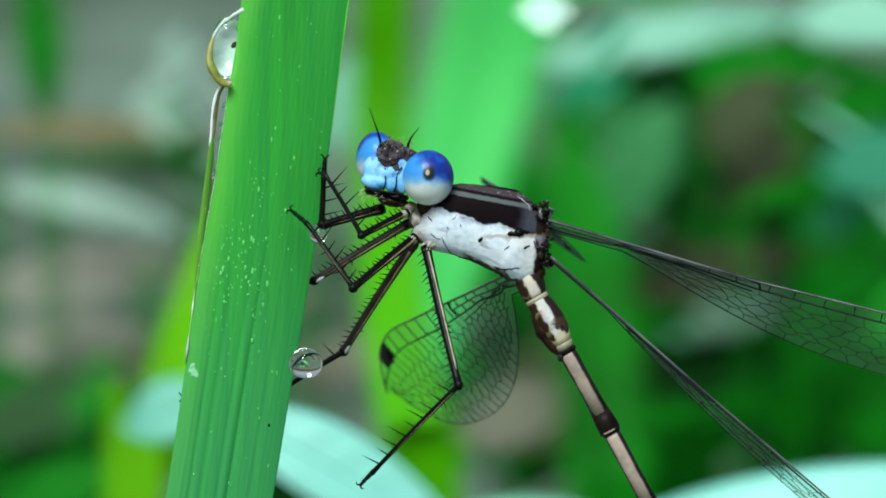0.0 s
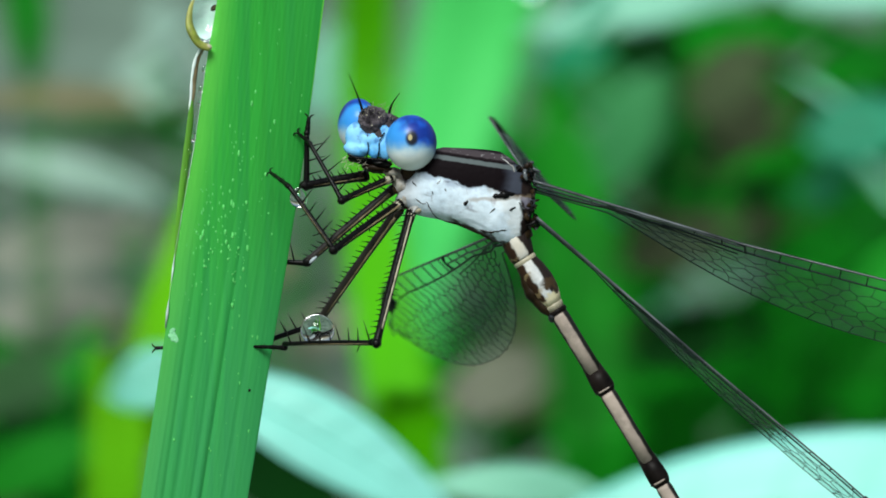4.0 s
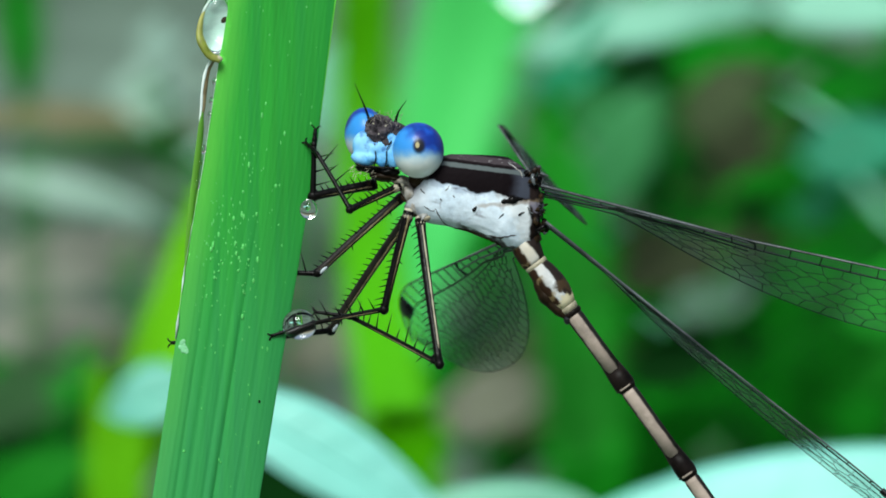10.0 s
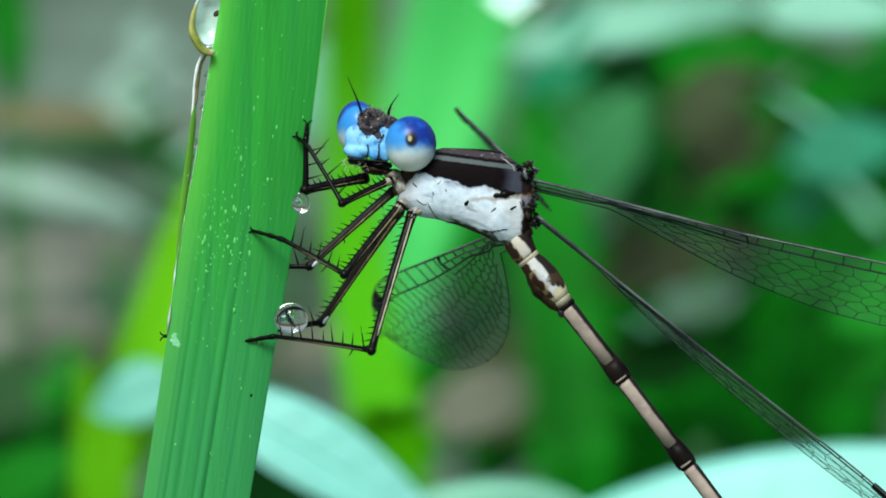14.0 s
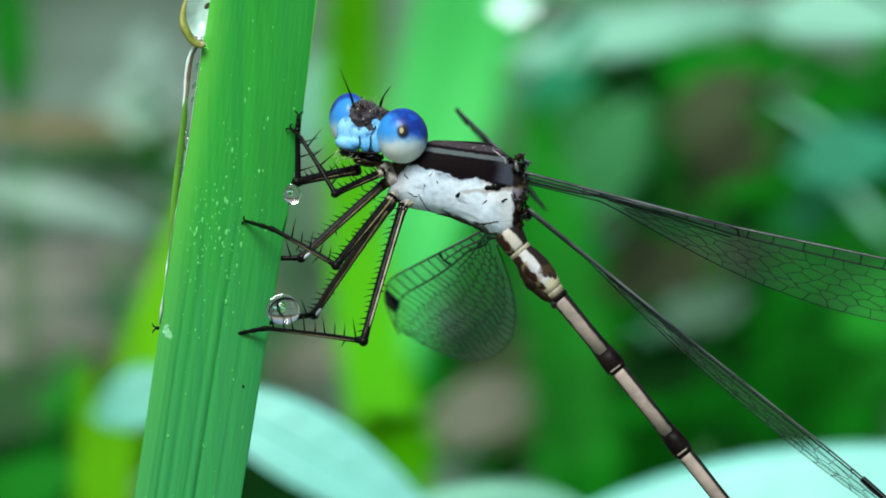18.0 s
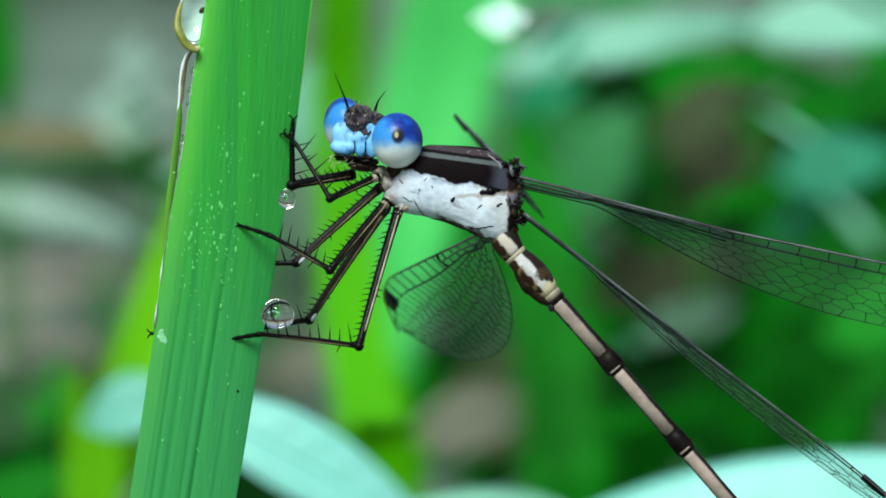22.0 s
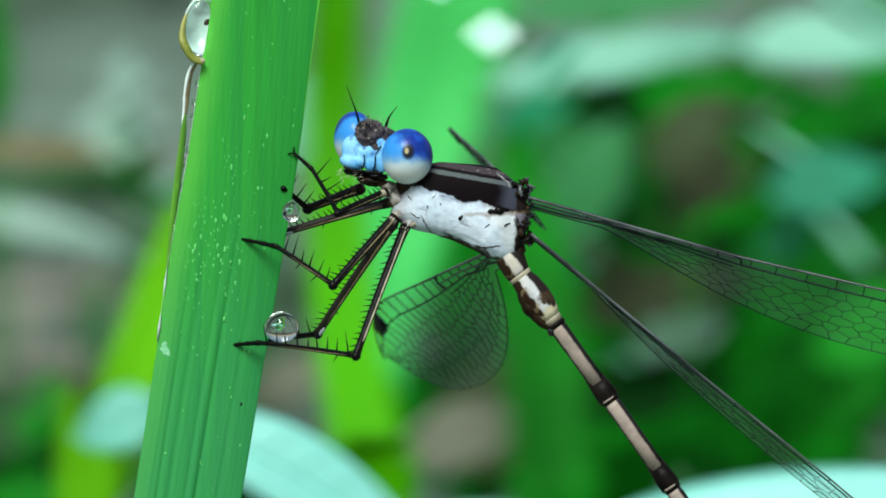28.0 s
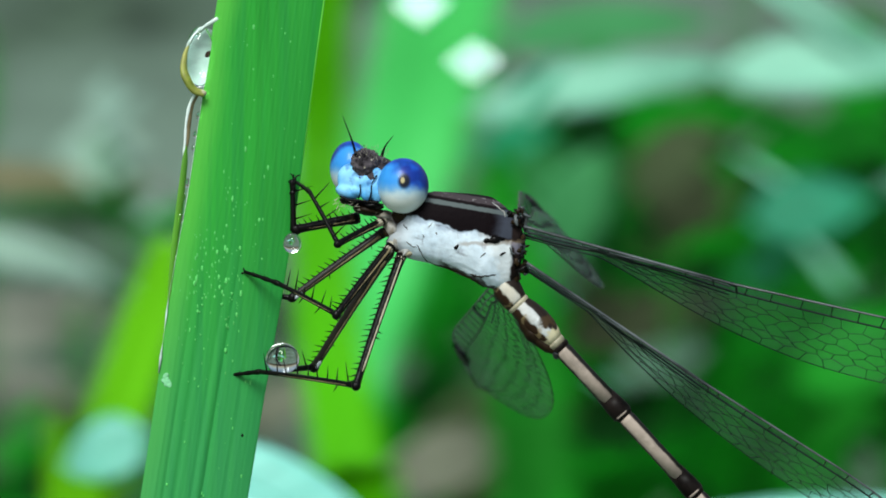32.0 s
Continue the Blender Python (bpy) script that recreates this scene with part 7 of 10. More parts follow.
    walk(legs['near_middle'][1], [
        (0, limb(-7.48, -3.93, -2.75, -9.96, -2.88, 0.28)),
        (0.5, limb(-7.51, -3.81, -2.85, -9.93, -2.4, 0.08)),
        (1, limb(-7.1, -4.17, -2.83, -9.56, -2.45, -0.11)),
        (1.5, limb(-7.37, -4, -2.78, -9.75, -2.51, 0.15)),
        (2, limb(-7.63, -3.74, -2.79, -9.94, -2.53, 0.31)),
        (2.5, limb(-7.67, -3.91, -2.55, -9.95, -2.85, 0.63)),
        (3, limb(-7.64, -3.94, -2.55, -9.98, -3.07, 0.64)),
        (3.5, limb(-7.75, -3.89, -2.48, -10.08, -2.89, 0.67)),
        (5.5, limb(-7.86, -3.83, -2.4, -10.19, -2.42, 0.6)),
        (6, limb(-8.08, -3.57, -2.42, -10.35, -2.08, 0.58)),
        (6.5, limb(-8.03, -3.61, -2.44, -10.29, -2.07, 0.55)),
        (7, limb(-6.56, -2.5, -4.41, -10.33, -2.16, -2.98)),
        (7.5, limb(-7.56, -2.23, -3.91, -10.46, 0.16, -2.39)),
        (8, limb(-6.05, -1.59, -4.87, -9.81, -0.18, -5.31)),
        (8.5, limb(-4.94, -2.11, -4.95, -8.82, -2.01, -3.7)),
        (9, limb(-5.41, -1.91, -4.95, -9.4, -1.26, -4.64)),
        (9.5, limb(-3.62, -0.8, -5.29, -7.62, -0.17, -5.23)),
        (10, limb(-5.84, -0.8, -5.01, -9.44, 0.4, -5.73)),
        (10.5, limb(-6.49, -2.69, -4.36, -10.08, -0.92, -4.94)),
        (11, limb(-7.26, -3.11, -3.68, -10.53, -1.65, -1.78)),
        (11.5, limb(-7.29, -3.1, -3.66, -10.52, -1.5, -1.81)),
        (12, limb(-7.33, -3.13, -3.61, -10.52, -1.4, -1.81)),
        (12.5, limb(-7.36, -3.14, -3.58, -10.51, -1.29, -1.84)),
        (13, limb(-7.38, -3.16, -3.55, -10.49, -1.2, -1.86)),
        (13.5, limb(-7.38, -3.17, -3.54, -10.5, -1.23, -1.84)),
        (14, limb(-7.36, -3.19, -3.55, -10.49, -1.26, -1.84)),
        (14.5, limb(-7.4, -3.16, -3.53, -10.52, -1.25, -1.81)),
        (16.5, limb(-7.34, -3.25, -3.52, -10.49, -1.41, -1.77)),
        (17, limb(-7.34, -3.23, -3.53, -10.49, -1.4, -1.78)),
        (17.5, limb(-7.34, -3.22, -3.53, -10.51, -1.41, -1.77)),
        (18, limb(-7.34, -3.21, -3.55, -10.51, -1.41, -1.79)),
        (18.5, limb(-7.34, -3.25, -3.52, -10.51, -1.47, -1.75)),
        (19, limb(-7.35, -3.23, -3.52, -10.53, -1.47, -1.73)),
        (19.5, limb(-7.36, -3.21, -3.53, -10.51, -1.38, -1.76)),
        (20, limb(-7.38, -3.21, -3.52, -10.5, -1.32, -1.76)),
        (20.5, limb(-7.39, -3.22, -3.5, -10.49, -1.27, -1.76)),
        (21, limb(-7.38, -3.19, -3.52, -10.45, -1.19, -1.81)),
        (21.5, limb(-7.37, -3.26, -3.49, -10.42, -1.19, -1.8)),
        (22, limb(-7.38, -3.17, -3.54, -10.4, -1.06, -1.87)),
        (22.5, limb(-7.39, -3.2, -3.52, -10.37, -1.03, -1.85)),
        (23, limb(-7.35, -3.23, -3.52, -10.32, -1.01, -1.88)),
        (23.5, limb(-7.39, -3.19, -3.52, -10.32, -0.92, -1.89)),
        (24, limb(-7.42, -3.16, -3.51, -10.33, -0.84, -1.92)),
        (24.5, limb(-7.4, -3.17, -3.53, -10.3, -0.8, -1.98)),
        (25, limb(-7.42, -3.15, -3.52, -10.29, -0.74, -1.98)),
        (25.5, limb(-7.41, -3.11, -3.56, -10.29, -0.75, -1.98)),
        (27.5, limb(-7.51, -2.94, -3.59, -10.46, -0.8, -1.82)),
        (28, limb(-7.49, -2.92, -3.62, -10.45, -0.83, -1.82)),
        (28.5, limb(-7.37, -3.15, -3.56, -10.4, -1.14, -1.77)),
        (29, limb(-7.35, -3.15, -3.58, -10.41, -1.22, -1.75)),
        (29.5, limb(-7.36, -2.99, -3.68, -10.4, -1.01, -1.87)),
        (30, limb(-7.24, -3.16, -3.66, -10.24, -1.12, -1.85)),
        (30.5, limb(-7.17, -3.22, -3.66, -10.17, -1.1, -1.95)),
        (31, limb(-7.14, -3.25, -3.67, -10.13, -1.06, -2.04)),
        (31.5, limb(-7.13, -3.28, -3.65, -10.13, -1.02, -2.12)),
        (32, limb(-7.13, -3.32, -3.62, -10.13, -1, -2.21)),
    ])
    walk(legs['near_middle'][2], [
        (0, limb(-9.96, -2.88, 0.28, -11.73, 0.4, 1.51)),
        (0.5, limb(-9.93, -2.4, 0.08, -11.72, 0.4, 1.38)),
        (1, limb(-9.56, -2.45, -0.11, -11.44, 0.4, 1.18)),
        (1.5, limb(-9.75, -2.51, 0.15, -11.6, 0.4, 1.4)),
        (2, limb(-9.94, -2.53, 0.31, -11.78, 0.4, 1.51)),
        (2.5, limb(-9.95, -2.85, 0.63, -11.74, 0.4, 1.87)),
        (3, limb(-9.98, -3.07, 0.64, -11.76, 0.4, 1.86)),
        (3.5, limb(-10.08, -2.89, 0.67, -11.84, 0.4, 1.88)),
        (5.5, limb(-10.19, -2.42, 0.6, -11.87, 0.4, 1.77)),
        (6, limb(-10.35, -2.08, 0.58, -11.98, 0.4, 1.77)),
        (6.5, limb(-10.29, -2.07, 0.55, -11.88, 0.4, 1.78)),
        (7, limb(-10.33, -2.16, -2.98, -11.77, 0.4, -3.49)),
        (7.5, limb(-10.46, 0.16, -2.39, -11.9, 0.4, -1.54)),
        (8, limb(-9.81, -0.18, -5.31, -11.47, 0.4, -5.77)),
        (8.5, limb(-8.82, -2.01, -3.7, -10.43, 0.4, -3.06)),
        (9, limb(-9.4, -1.26, -4.64, -11.16, 0.4, -4.56)),
        (9.5, limb(-7.62, -0.17, -5.23, -9.63, 0.4, -5.17)),
        (10, limb(-9.44, 0.4, -5.73, -11.31, 0.4, -6.27)),
        (10.5, limb(-10.08, -0.92, -4.94, -11.85, 0.4, -4.81)),
        (11, limb(-10.53, -1.65, -1.78, -12.38, 0.4, -1.38)),
        (11.5, limb(-10.52, -1.5, -1.81, -12.37, 0.4, -1.38)),
        (12, limb(-10.52, -1.4, -1.81, -12.37, 0.4, -1.35)),
        (12.5, limb(-10.51, -1.29, -1.84, -12.37, 0.4, -1.35)),
        (13, limb(-10.49, -1.2, -1.86, -12.35, 0.4, -1.34)),
        (13.5, limb(-10.5, -1.23, -1.84, -12.36, 0.4, -1.32)),
        (14, limb(-10.49, -1.26, -1.84, -12.34, 0.4, -1.32)),
        (14.5, limb(-10.52, -1.25, -1.81, -12.37, 0.4, -1.28)),
        (16.5, limb(-10.49, -1.41, -1.77, -12.33, 0.4, -1.24)),
        (17, limb(-10.49, -1.4, -1.78, -12.33, 0.4, -1.24)),
        (17.5, limb(-10.51, -1.41, -1.77, -12.34, 0.4, -1.23)),
        (18, limb(-10.51, -1.41, -1.79, -12.34, 0.4, -1.26)),
        (18.5, limb(-10.51, -1.47, -1.75, -12.34, 0.4, -1.2)),
        (19, limb(-10.53, -1.47, -1.73, -12.35, 0.4, -1.17)),
        (19.5, limb(-10.51, -1.38, -1.76, -12.36, 0.4, -1.2)),
        (20, limb(-10.5, -1.32, -1.76, -12.36, 0.4, -1.19)),
        (20.5, limb(-10.49, -1.27, -1.76, -12.36, 0.4, -1.17)),
        (21, limb(-10.45, -1.19, -1.81, -12.35, 0.4, -1.2)),
        (21.5, limb(-10.42, -1.19, -1.8, -12.33, 0.4, -1.18)),
        (22, limb(-10.4, -1.06, -1.87, -12.33, 0.4, -1.24)),
        (22.5, limb(-10.37, -1.03, -1.85, -12.32, 0.4, -1.21)),
        (23, limb(-10.32, -1.01, -1.88, -12.29, 0.4, -1.23)),
        (23.5, limb(-10.32, -0.92, -1.89, -12.31, 0.4, -1.22)),
        (24, limb(-10.33, -0.84, -1.92, -12.34, 0.4, -1.25)),
        (24.5, limb(-10.3, -0.8, -1.98, -12.33, 0.4, -1.31)),
        (25, limb(-10.29, -0.74, -1.98, -12.34, 0.4, -1.3)),
        (25.5, limb(-10.29, -0.75, -1.98, -12.33, 0.4, -1.35)),
        (27.5, limb(-10.46, -0.8, -1.82, -12.4, 0.4, -1.43)),
        (28, limb(-10.45, -0.83, -1.82, -12.37, 0.4, -1.49)),
        (28.5, limb(-10.4, -1.14, -1.77, -12.37, 0.4, -1.39)),
        (29, limb(-10.41, -1.22, -1.75, -12.43, 0.4, -1.29)),
        (29.5, limb(-10.4, -1.01, -1.87, -12.41, 0.4, -1.42)),
        (30, limb(-10.24, -1.12, -1.85, -12.25, 0.4, -1.39)),
        (30.5, limb(-10.17, -1.1, -1.95, -12.19, 0.4, -1.43)),
        (31, limb(-10.13, -1.06, -2.04, -12.17, 0.4, -1.48)),
        (31.5, limb(-10.13, -1.02, -2.12, -12.18, 0.4, -1.52)),
        (32, limb(-10.13, -1, -2.21, -12.2, 0.4, -1.58)),
    ])
    walk(legs['far_middle'][0], [
        (0, limb(-4.94, 0.8, 0.67, -9.63, 1.61, -2.55)),
        (0.5, limb(-4.94, 0.8, 0.67, -9.6, 1.93, -2.51)),
        (1, limb(-4.94, 0.8, 0.67, -5.45, 3.84, -4.18)),
        (1.5, limb(-4.94, 0.8, 0.67, -9.41, 0.9, -3.49)),
        (2, limb(-4.94, 0.8, 0.67, -9.18, 0.9, -3.59)),
        (2.5, limb(-4.94, 0.8, 0.67, -9.35, 0.9, -3.32)),
        (3, limb(-4.94, 0.8, 0.67, -9.42, 0.9, -3.34)),
        (3.5, limb(-4.94, 0.8, 0.67, -9.42, 0.9, -3.26)),
        (5.5, limb(-4.94, 0.8, 0.67, -9.17, 1.67, -3.13)),
        (6, limb(-4.94, 0.8, 0.67, -9.26, 1.12, -3.11)),
        (6.5, limb(-4.94, 0.8, 0.67, -9.24, 0.9, -3.18)),
        (7, limb(-4.94, 0.8, 0.67, -9.35, 0.9, -3.18)),
        (7.5, limb(-4.94, 0.8, 0.67, -9.4, 0.9, -3.2)),
        (8, limb(-4.94, 0.8, 0.67, -9.33, 0.9, -3.23)),
        (8.5, limb(-4.94, 0.8, 0.67, -9.37, 0.9, -3.17)),
        (9, limb(-4.94, 0.8, 0.67, -9.36, 0.9, -3.21)),
        (9.5, limb(-4.94, 0.8, 0.67, -9.33, 0.9, -3.2)),
        (10, limb(-4.94, 0.8, 0.67, -9.3, 0.9, -3.2)),
        (10.5, limb(-4.94, 0.8, 0.67, -9.33, 0.9, -3.21)),
        (11, limb(-4.94, 0.8, 0.67, -9.35, 0.9, -3.22)),
        (11.5, limb(-4.94, 0.8, 0.67, -9.33, 0.9, -3.22)),
        (12, limb(-4.94, 0.8, 0.67, -9.32, 0.9, -3.2)),
        (12.5, limb(-4.94, 0.8, 0.67, -9.3, 0.9, -3.19)),
        (13, limb(-4.94, 0.8, 0.67, -9.27, 0.9, -3.19)),
        (13.5, limb(-4.94, 0.8, 0.67, -9.27, 0.9, -3.18)),
        (14, limb(-4.94, 0.8, 0.67, -9.24, 0.9, -3.19)),
        (14.5, limb(-4.94, 0.8, 0.67, -9.28, 0.9, -3.17)),
        (16.5, limb(-4.94, 0.8, 0.67, -9.21, 1.2, -3.16)),
        (17, limb(-4.94, 0.8, 0.67, -9.21, 1.11, -3.17)),
        (17.5, limb(-4.94, 0.8, 0.67, -9.21, 1.03, -3.17)),
        (18, limb(-4.94, 0.8, 0.67, -9.2, 0.9, -3.2)),
        (18.5, limb(-4.94, 0.8, 0.67, -9.21, 1.22, -3.17)),
        (19, limb(-4.94, 0.8, 0.67, -9.22, 1.18, -3.16)),
        (19.5, limb(-4.94, 0.8, 0.67, -9.21, 0.96, -3.18)),
        (20, limb(-4.94, 0.8, 0.67, -9.23, 0.9, -3.16)),
        (20.5, limb(-4.94, 0.8, 0.67, -9.24, 0.98, -3.15)),
        (21, limb(-4.94, 0.8, 0.67, -9.22, 0.9, -3.18)),
        (21.5, limb(-4.94, 0.8, 0.67, -9.22, 1.24, -3.15)),
        (22, limb(-4.94, 0.8, 0.67, -9.21, 0.9, -3.21)),
        (22.5, limb(-4.94, 0.8, 0.67, -9.21, 0.9, -3.18)),
        (23, limb(-4.94, 0.8, 0.67, -9.18, 1.21, -3.19)),
        (23.5, limb(-4.94, 0.8, 0.67, -9.23, 0.9, -3.17)),
        (24, limb(-4.94, 0.8, 0.67, -9.27, 0.9, -3.17)),
        (24.5, limb(-4.94, 0.8, 0.67, -9.27, 0.9, -3.18)),
        (25, limb(-4.94, 0.8, 0.67, -9.76, 1.97, -2.25)),
        (25.5, limb(-4.94, 0.8, 0.67, -9.79, 2.07, -2.15)),
        (27.5, limb(-4.94, 0.8, 0.67, -10.04, 2.14, -1.62)),
        (28, limb(-4.94, 0.8, 0.67, -10.28, 2.01, -1.1)),
        (28.5, limb(-4.94, 0.8, 0.67, -10.23, 2.21, -1.12)),
        (29, limb(-4.94, 0.8, 0.67, -10.21, 2.18, -1.17)),
        (29.5, limb(-4.94, 0.8, 0.67, -10.14, 1.98, -1.49)),
        (29.7, limb(-4.94, 0.8, 0.67, -10.06, 2.17, -1.56)),
        (30, limb(-4.94, 0.8, 0.67, -9.9, 2, -1.98)),
        (30.2, limb(-4.94, 0.8, 0.67, -9.85, 1.56, -2.24)),
        (30.5, limb(-4.94, 0.8, 0.67, -9.77, 1.62, -2.35)),
        (31, limb(-4.94, 0.8, 0.67, -9.66, 1.47, -2.54)),
        (31.5, limb(-4.94, 0.8, 0.67, -9.58, 1.01, -2.72)),
        (32, limb(-4.94, 0.8, 0.67, -9.51, 0.9, -2.9)),
    ])
    walk(legs['far_middle'][1], [
        (0, limb(-9.63, 1.61, -2.55, -11.79, 1.1, -3.05)),
        (0.5, limb(-9.6, 1.93, -2.51, -11.7, 1.1, -3.21)),
        (1, limb(-5.45, 3.84, -4.18, -8.13, 3.74, -4.86)),
        (1.5, limb(-9.41, 0.9, -3.49, -11.6, 1.1, -3.65)),
        (2, limb(-9.18, 0.9, -3.59, -11.39, 1.1, -3.46)),
        (2.5, limb(-9.35, 0.9, -3.32, -11.49, 1.1, -3.1)),
        (3, limb(-9.42, 0.9, -3.34, -11.5, 1.1, -3.1)),
        (3.5, limb(-9.42, 0.9, -3.26, -11.53, 1.1, -3.1)),
        (5.5, limb(-9.17, 1.67, -3.13, -11.35, 1.1, -3.32)),
        (6, limb(-9.26, 1.12, -3.11, -11.49, 1.1, -3.35)),
        (6.5, limb(-9.24, 0.9, -3.18, -11.47, 1.1, -3.18)),
        (7, limb(-9.35, 0.9, -3.18, -11.57, 1.1, -2.93)),
        (7.5, limb(-9.4, 0.9, -3.2, -11.63, 1.1, -3)),
        (8, limb(-9.33, 0.9, -3.23, -11.56, 1.1, -3.06)),
        (8.5, limb(-9.37, 0.9, -3.17, -11.61, 1.1, -3.04)),
        (9, limb(-9.36, 0.9, -3.21, -11.61, 1.1, -3.13)),
        (9.5, limb(-9.33, 0.9, -3.2, -11.58, 1.1, -3.14)),
        (10, limb(-9.3, 0.9, -3.2, -11.56, 1.1, -3.16)),
        (10.5, limb(-9.33, 0.9, -3.21, -11.6, 1.1, -3.18)),
        (11, limb(-9.35, 0.9, -3.22, -11.63, 1.1, -3.21)),
        (11.5, limb(-9.33, 0.9, -3.22, -11.62, 1.1, -3.23)),
        (12, limb(-9.32, 0.9, -3.2, -11.61, 1.1, -3.22)),
        (12.5, limb(-9.3, 0.9, -3.19, -11.6, 1.1, -3.23)),
        (13, limb(-9.27, 0.9, -3.19, -11.58, 1.1, -3.24)),
        (13.5, limb(-9.27, 0.9, -3.18, -11.58, 1.1, -3.24)),
        (14, limb(-9.24, 0.9, -3.19, -11.56, 1.1, -3.25)),
        (14.5, limb(-9.28, 0.9, -3.17, -11.6, 1.1, -3.22)),
        (16.5, limb(-9.21, 1.2, -3.16, -11.55, 1.1, -3.23)),
        (17, limb(-9.21, 1.11, -3.17, -11.55, 1.1, -3.25)),
        (17.5, limb(-9.21, 1.03, -3.17, -11.56, 1.1, -3.26)),
        (18, limb(-9.2, 0.9, -3.2, -11.56, 1.1, -3.29)),
        (18.5, limb(-9.21, 1.22, -3.17, -11.56, 1.1, -3.26)),
        (19, limb(-9.22, 1.18, -3.16, -11.58, 1.1, -3.24)),
        (19.5, limb(-9.21, 0.96, -3.18, -11.58, 1.1, -3.27)),
        (20, limb(-9.23, 0.9, -3.16, -11.6, 1.1, -3.26)),
        (20.5, limb(-9.24, 0.98, -3.15, -11.6, 1.1, -3.24)),
        (21, limb(-9.22, 0.9, -3.18, -11.59, 1.1, -3.27)),
        (21.5, limb(-9.22, 1.24, -3.15, -11.58, 1.1, -3.25)),
        (22, limb(-9.21, 0.9, -3.21, -11.58, 1.1, -3.31)),
        (22.5, limb(-9.21, 0.9, -3.18, -11.58, 1.1, -3.28)),
        (23, limb(-9.18, 1.21, -3.19, -11.54, 1.1, -3.3)),
        (23.5, limb(-9.23, 0.9, -3.17, -11.59, 1.1, -3.27)),
        (24, limb(-9.27, 0.9, -3.17, -11.63, 1.1, -3.26)),
        (24.5, limb(-9.27, 0.9, -3.18, -11.63, 1.1, -3.29)),
        (25, limb(-9.76, 1.97, -2.25, -11.92, 1.1, -2)),
        (25.5, limb(-9.79, 2.07, -2.15, -11.95, 1.1, -1.96)),
        (27.5, limb(-10.04, 2.14, -1.62, -12.18, 1.1, -1.65)),
        (28, limb(-10.28, 2.01, -1.1, -12.25, 1.1, -1.54)),
        (28.5, limb(-10.23, 2.21, -1.12, -12.17, 1.1, -1.56)),
        (29, limb(-10.21, 2.18, -1.17, -12.15, 1.1, -1.59)),
        (29.5, limb(-10.14, 1.98, -1.49, -12.21, 1.1, -1.89)),
        (29.7, limb(-10.06, 2.17, -1.56, -12.18, 1.1, -1.94)),
        (30, limb(-9.9, 2, -1.98, -12.08, 1.1, -2.26)),
        (30.2, limb(-9.85, 1.56, -2.24, -12.07, 1.1, -2.46)),
        (30.5, limb(-9.77, 1.62, -2.35, -11.99, 1.1, -2.48)),
        (31, limb(-9.66, 1.47, -2.54, -11.88, 1.1, -2.53)),
        (31.5, limb(-9.58, 1.01, -2.72, -11.8, 1.1, -2.57)),
        (32, limb(-9.51, 0.9, -2.9, -11.72, 1.1, -2.62)),
    ])
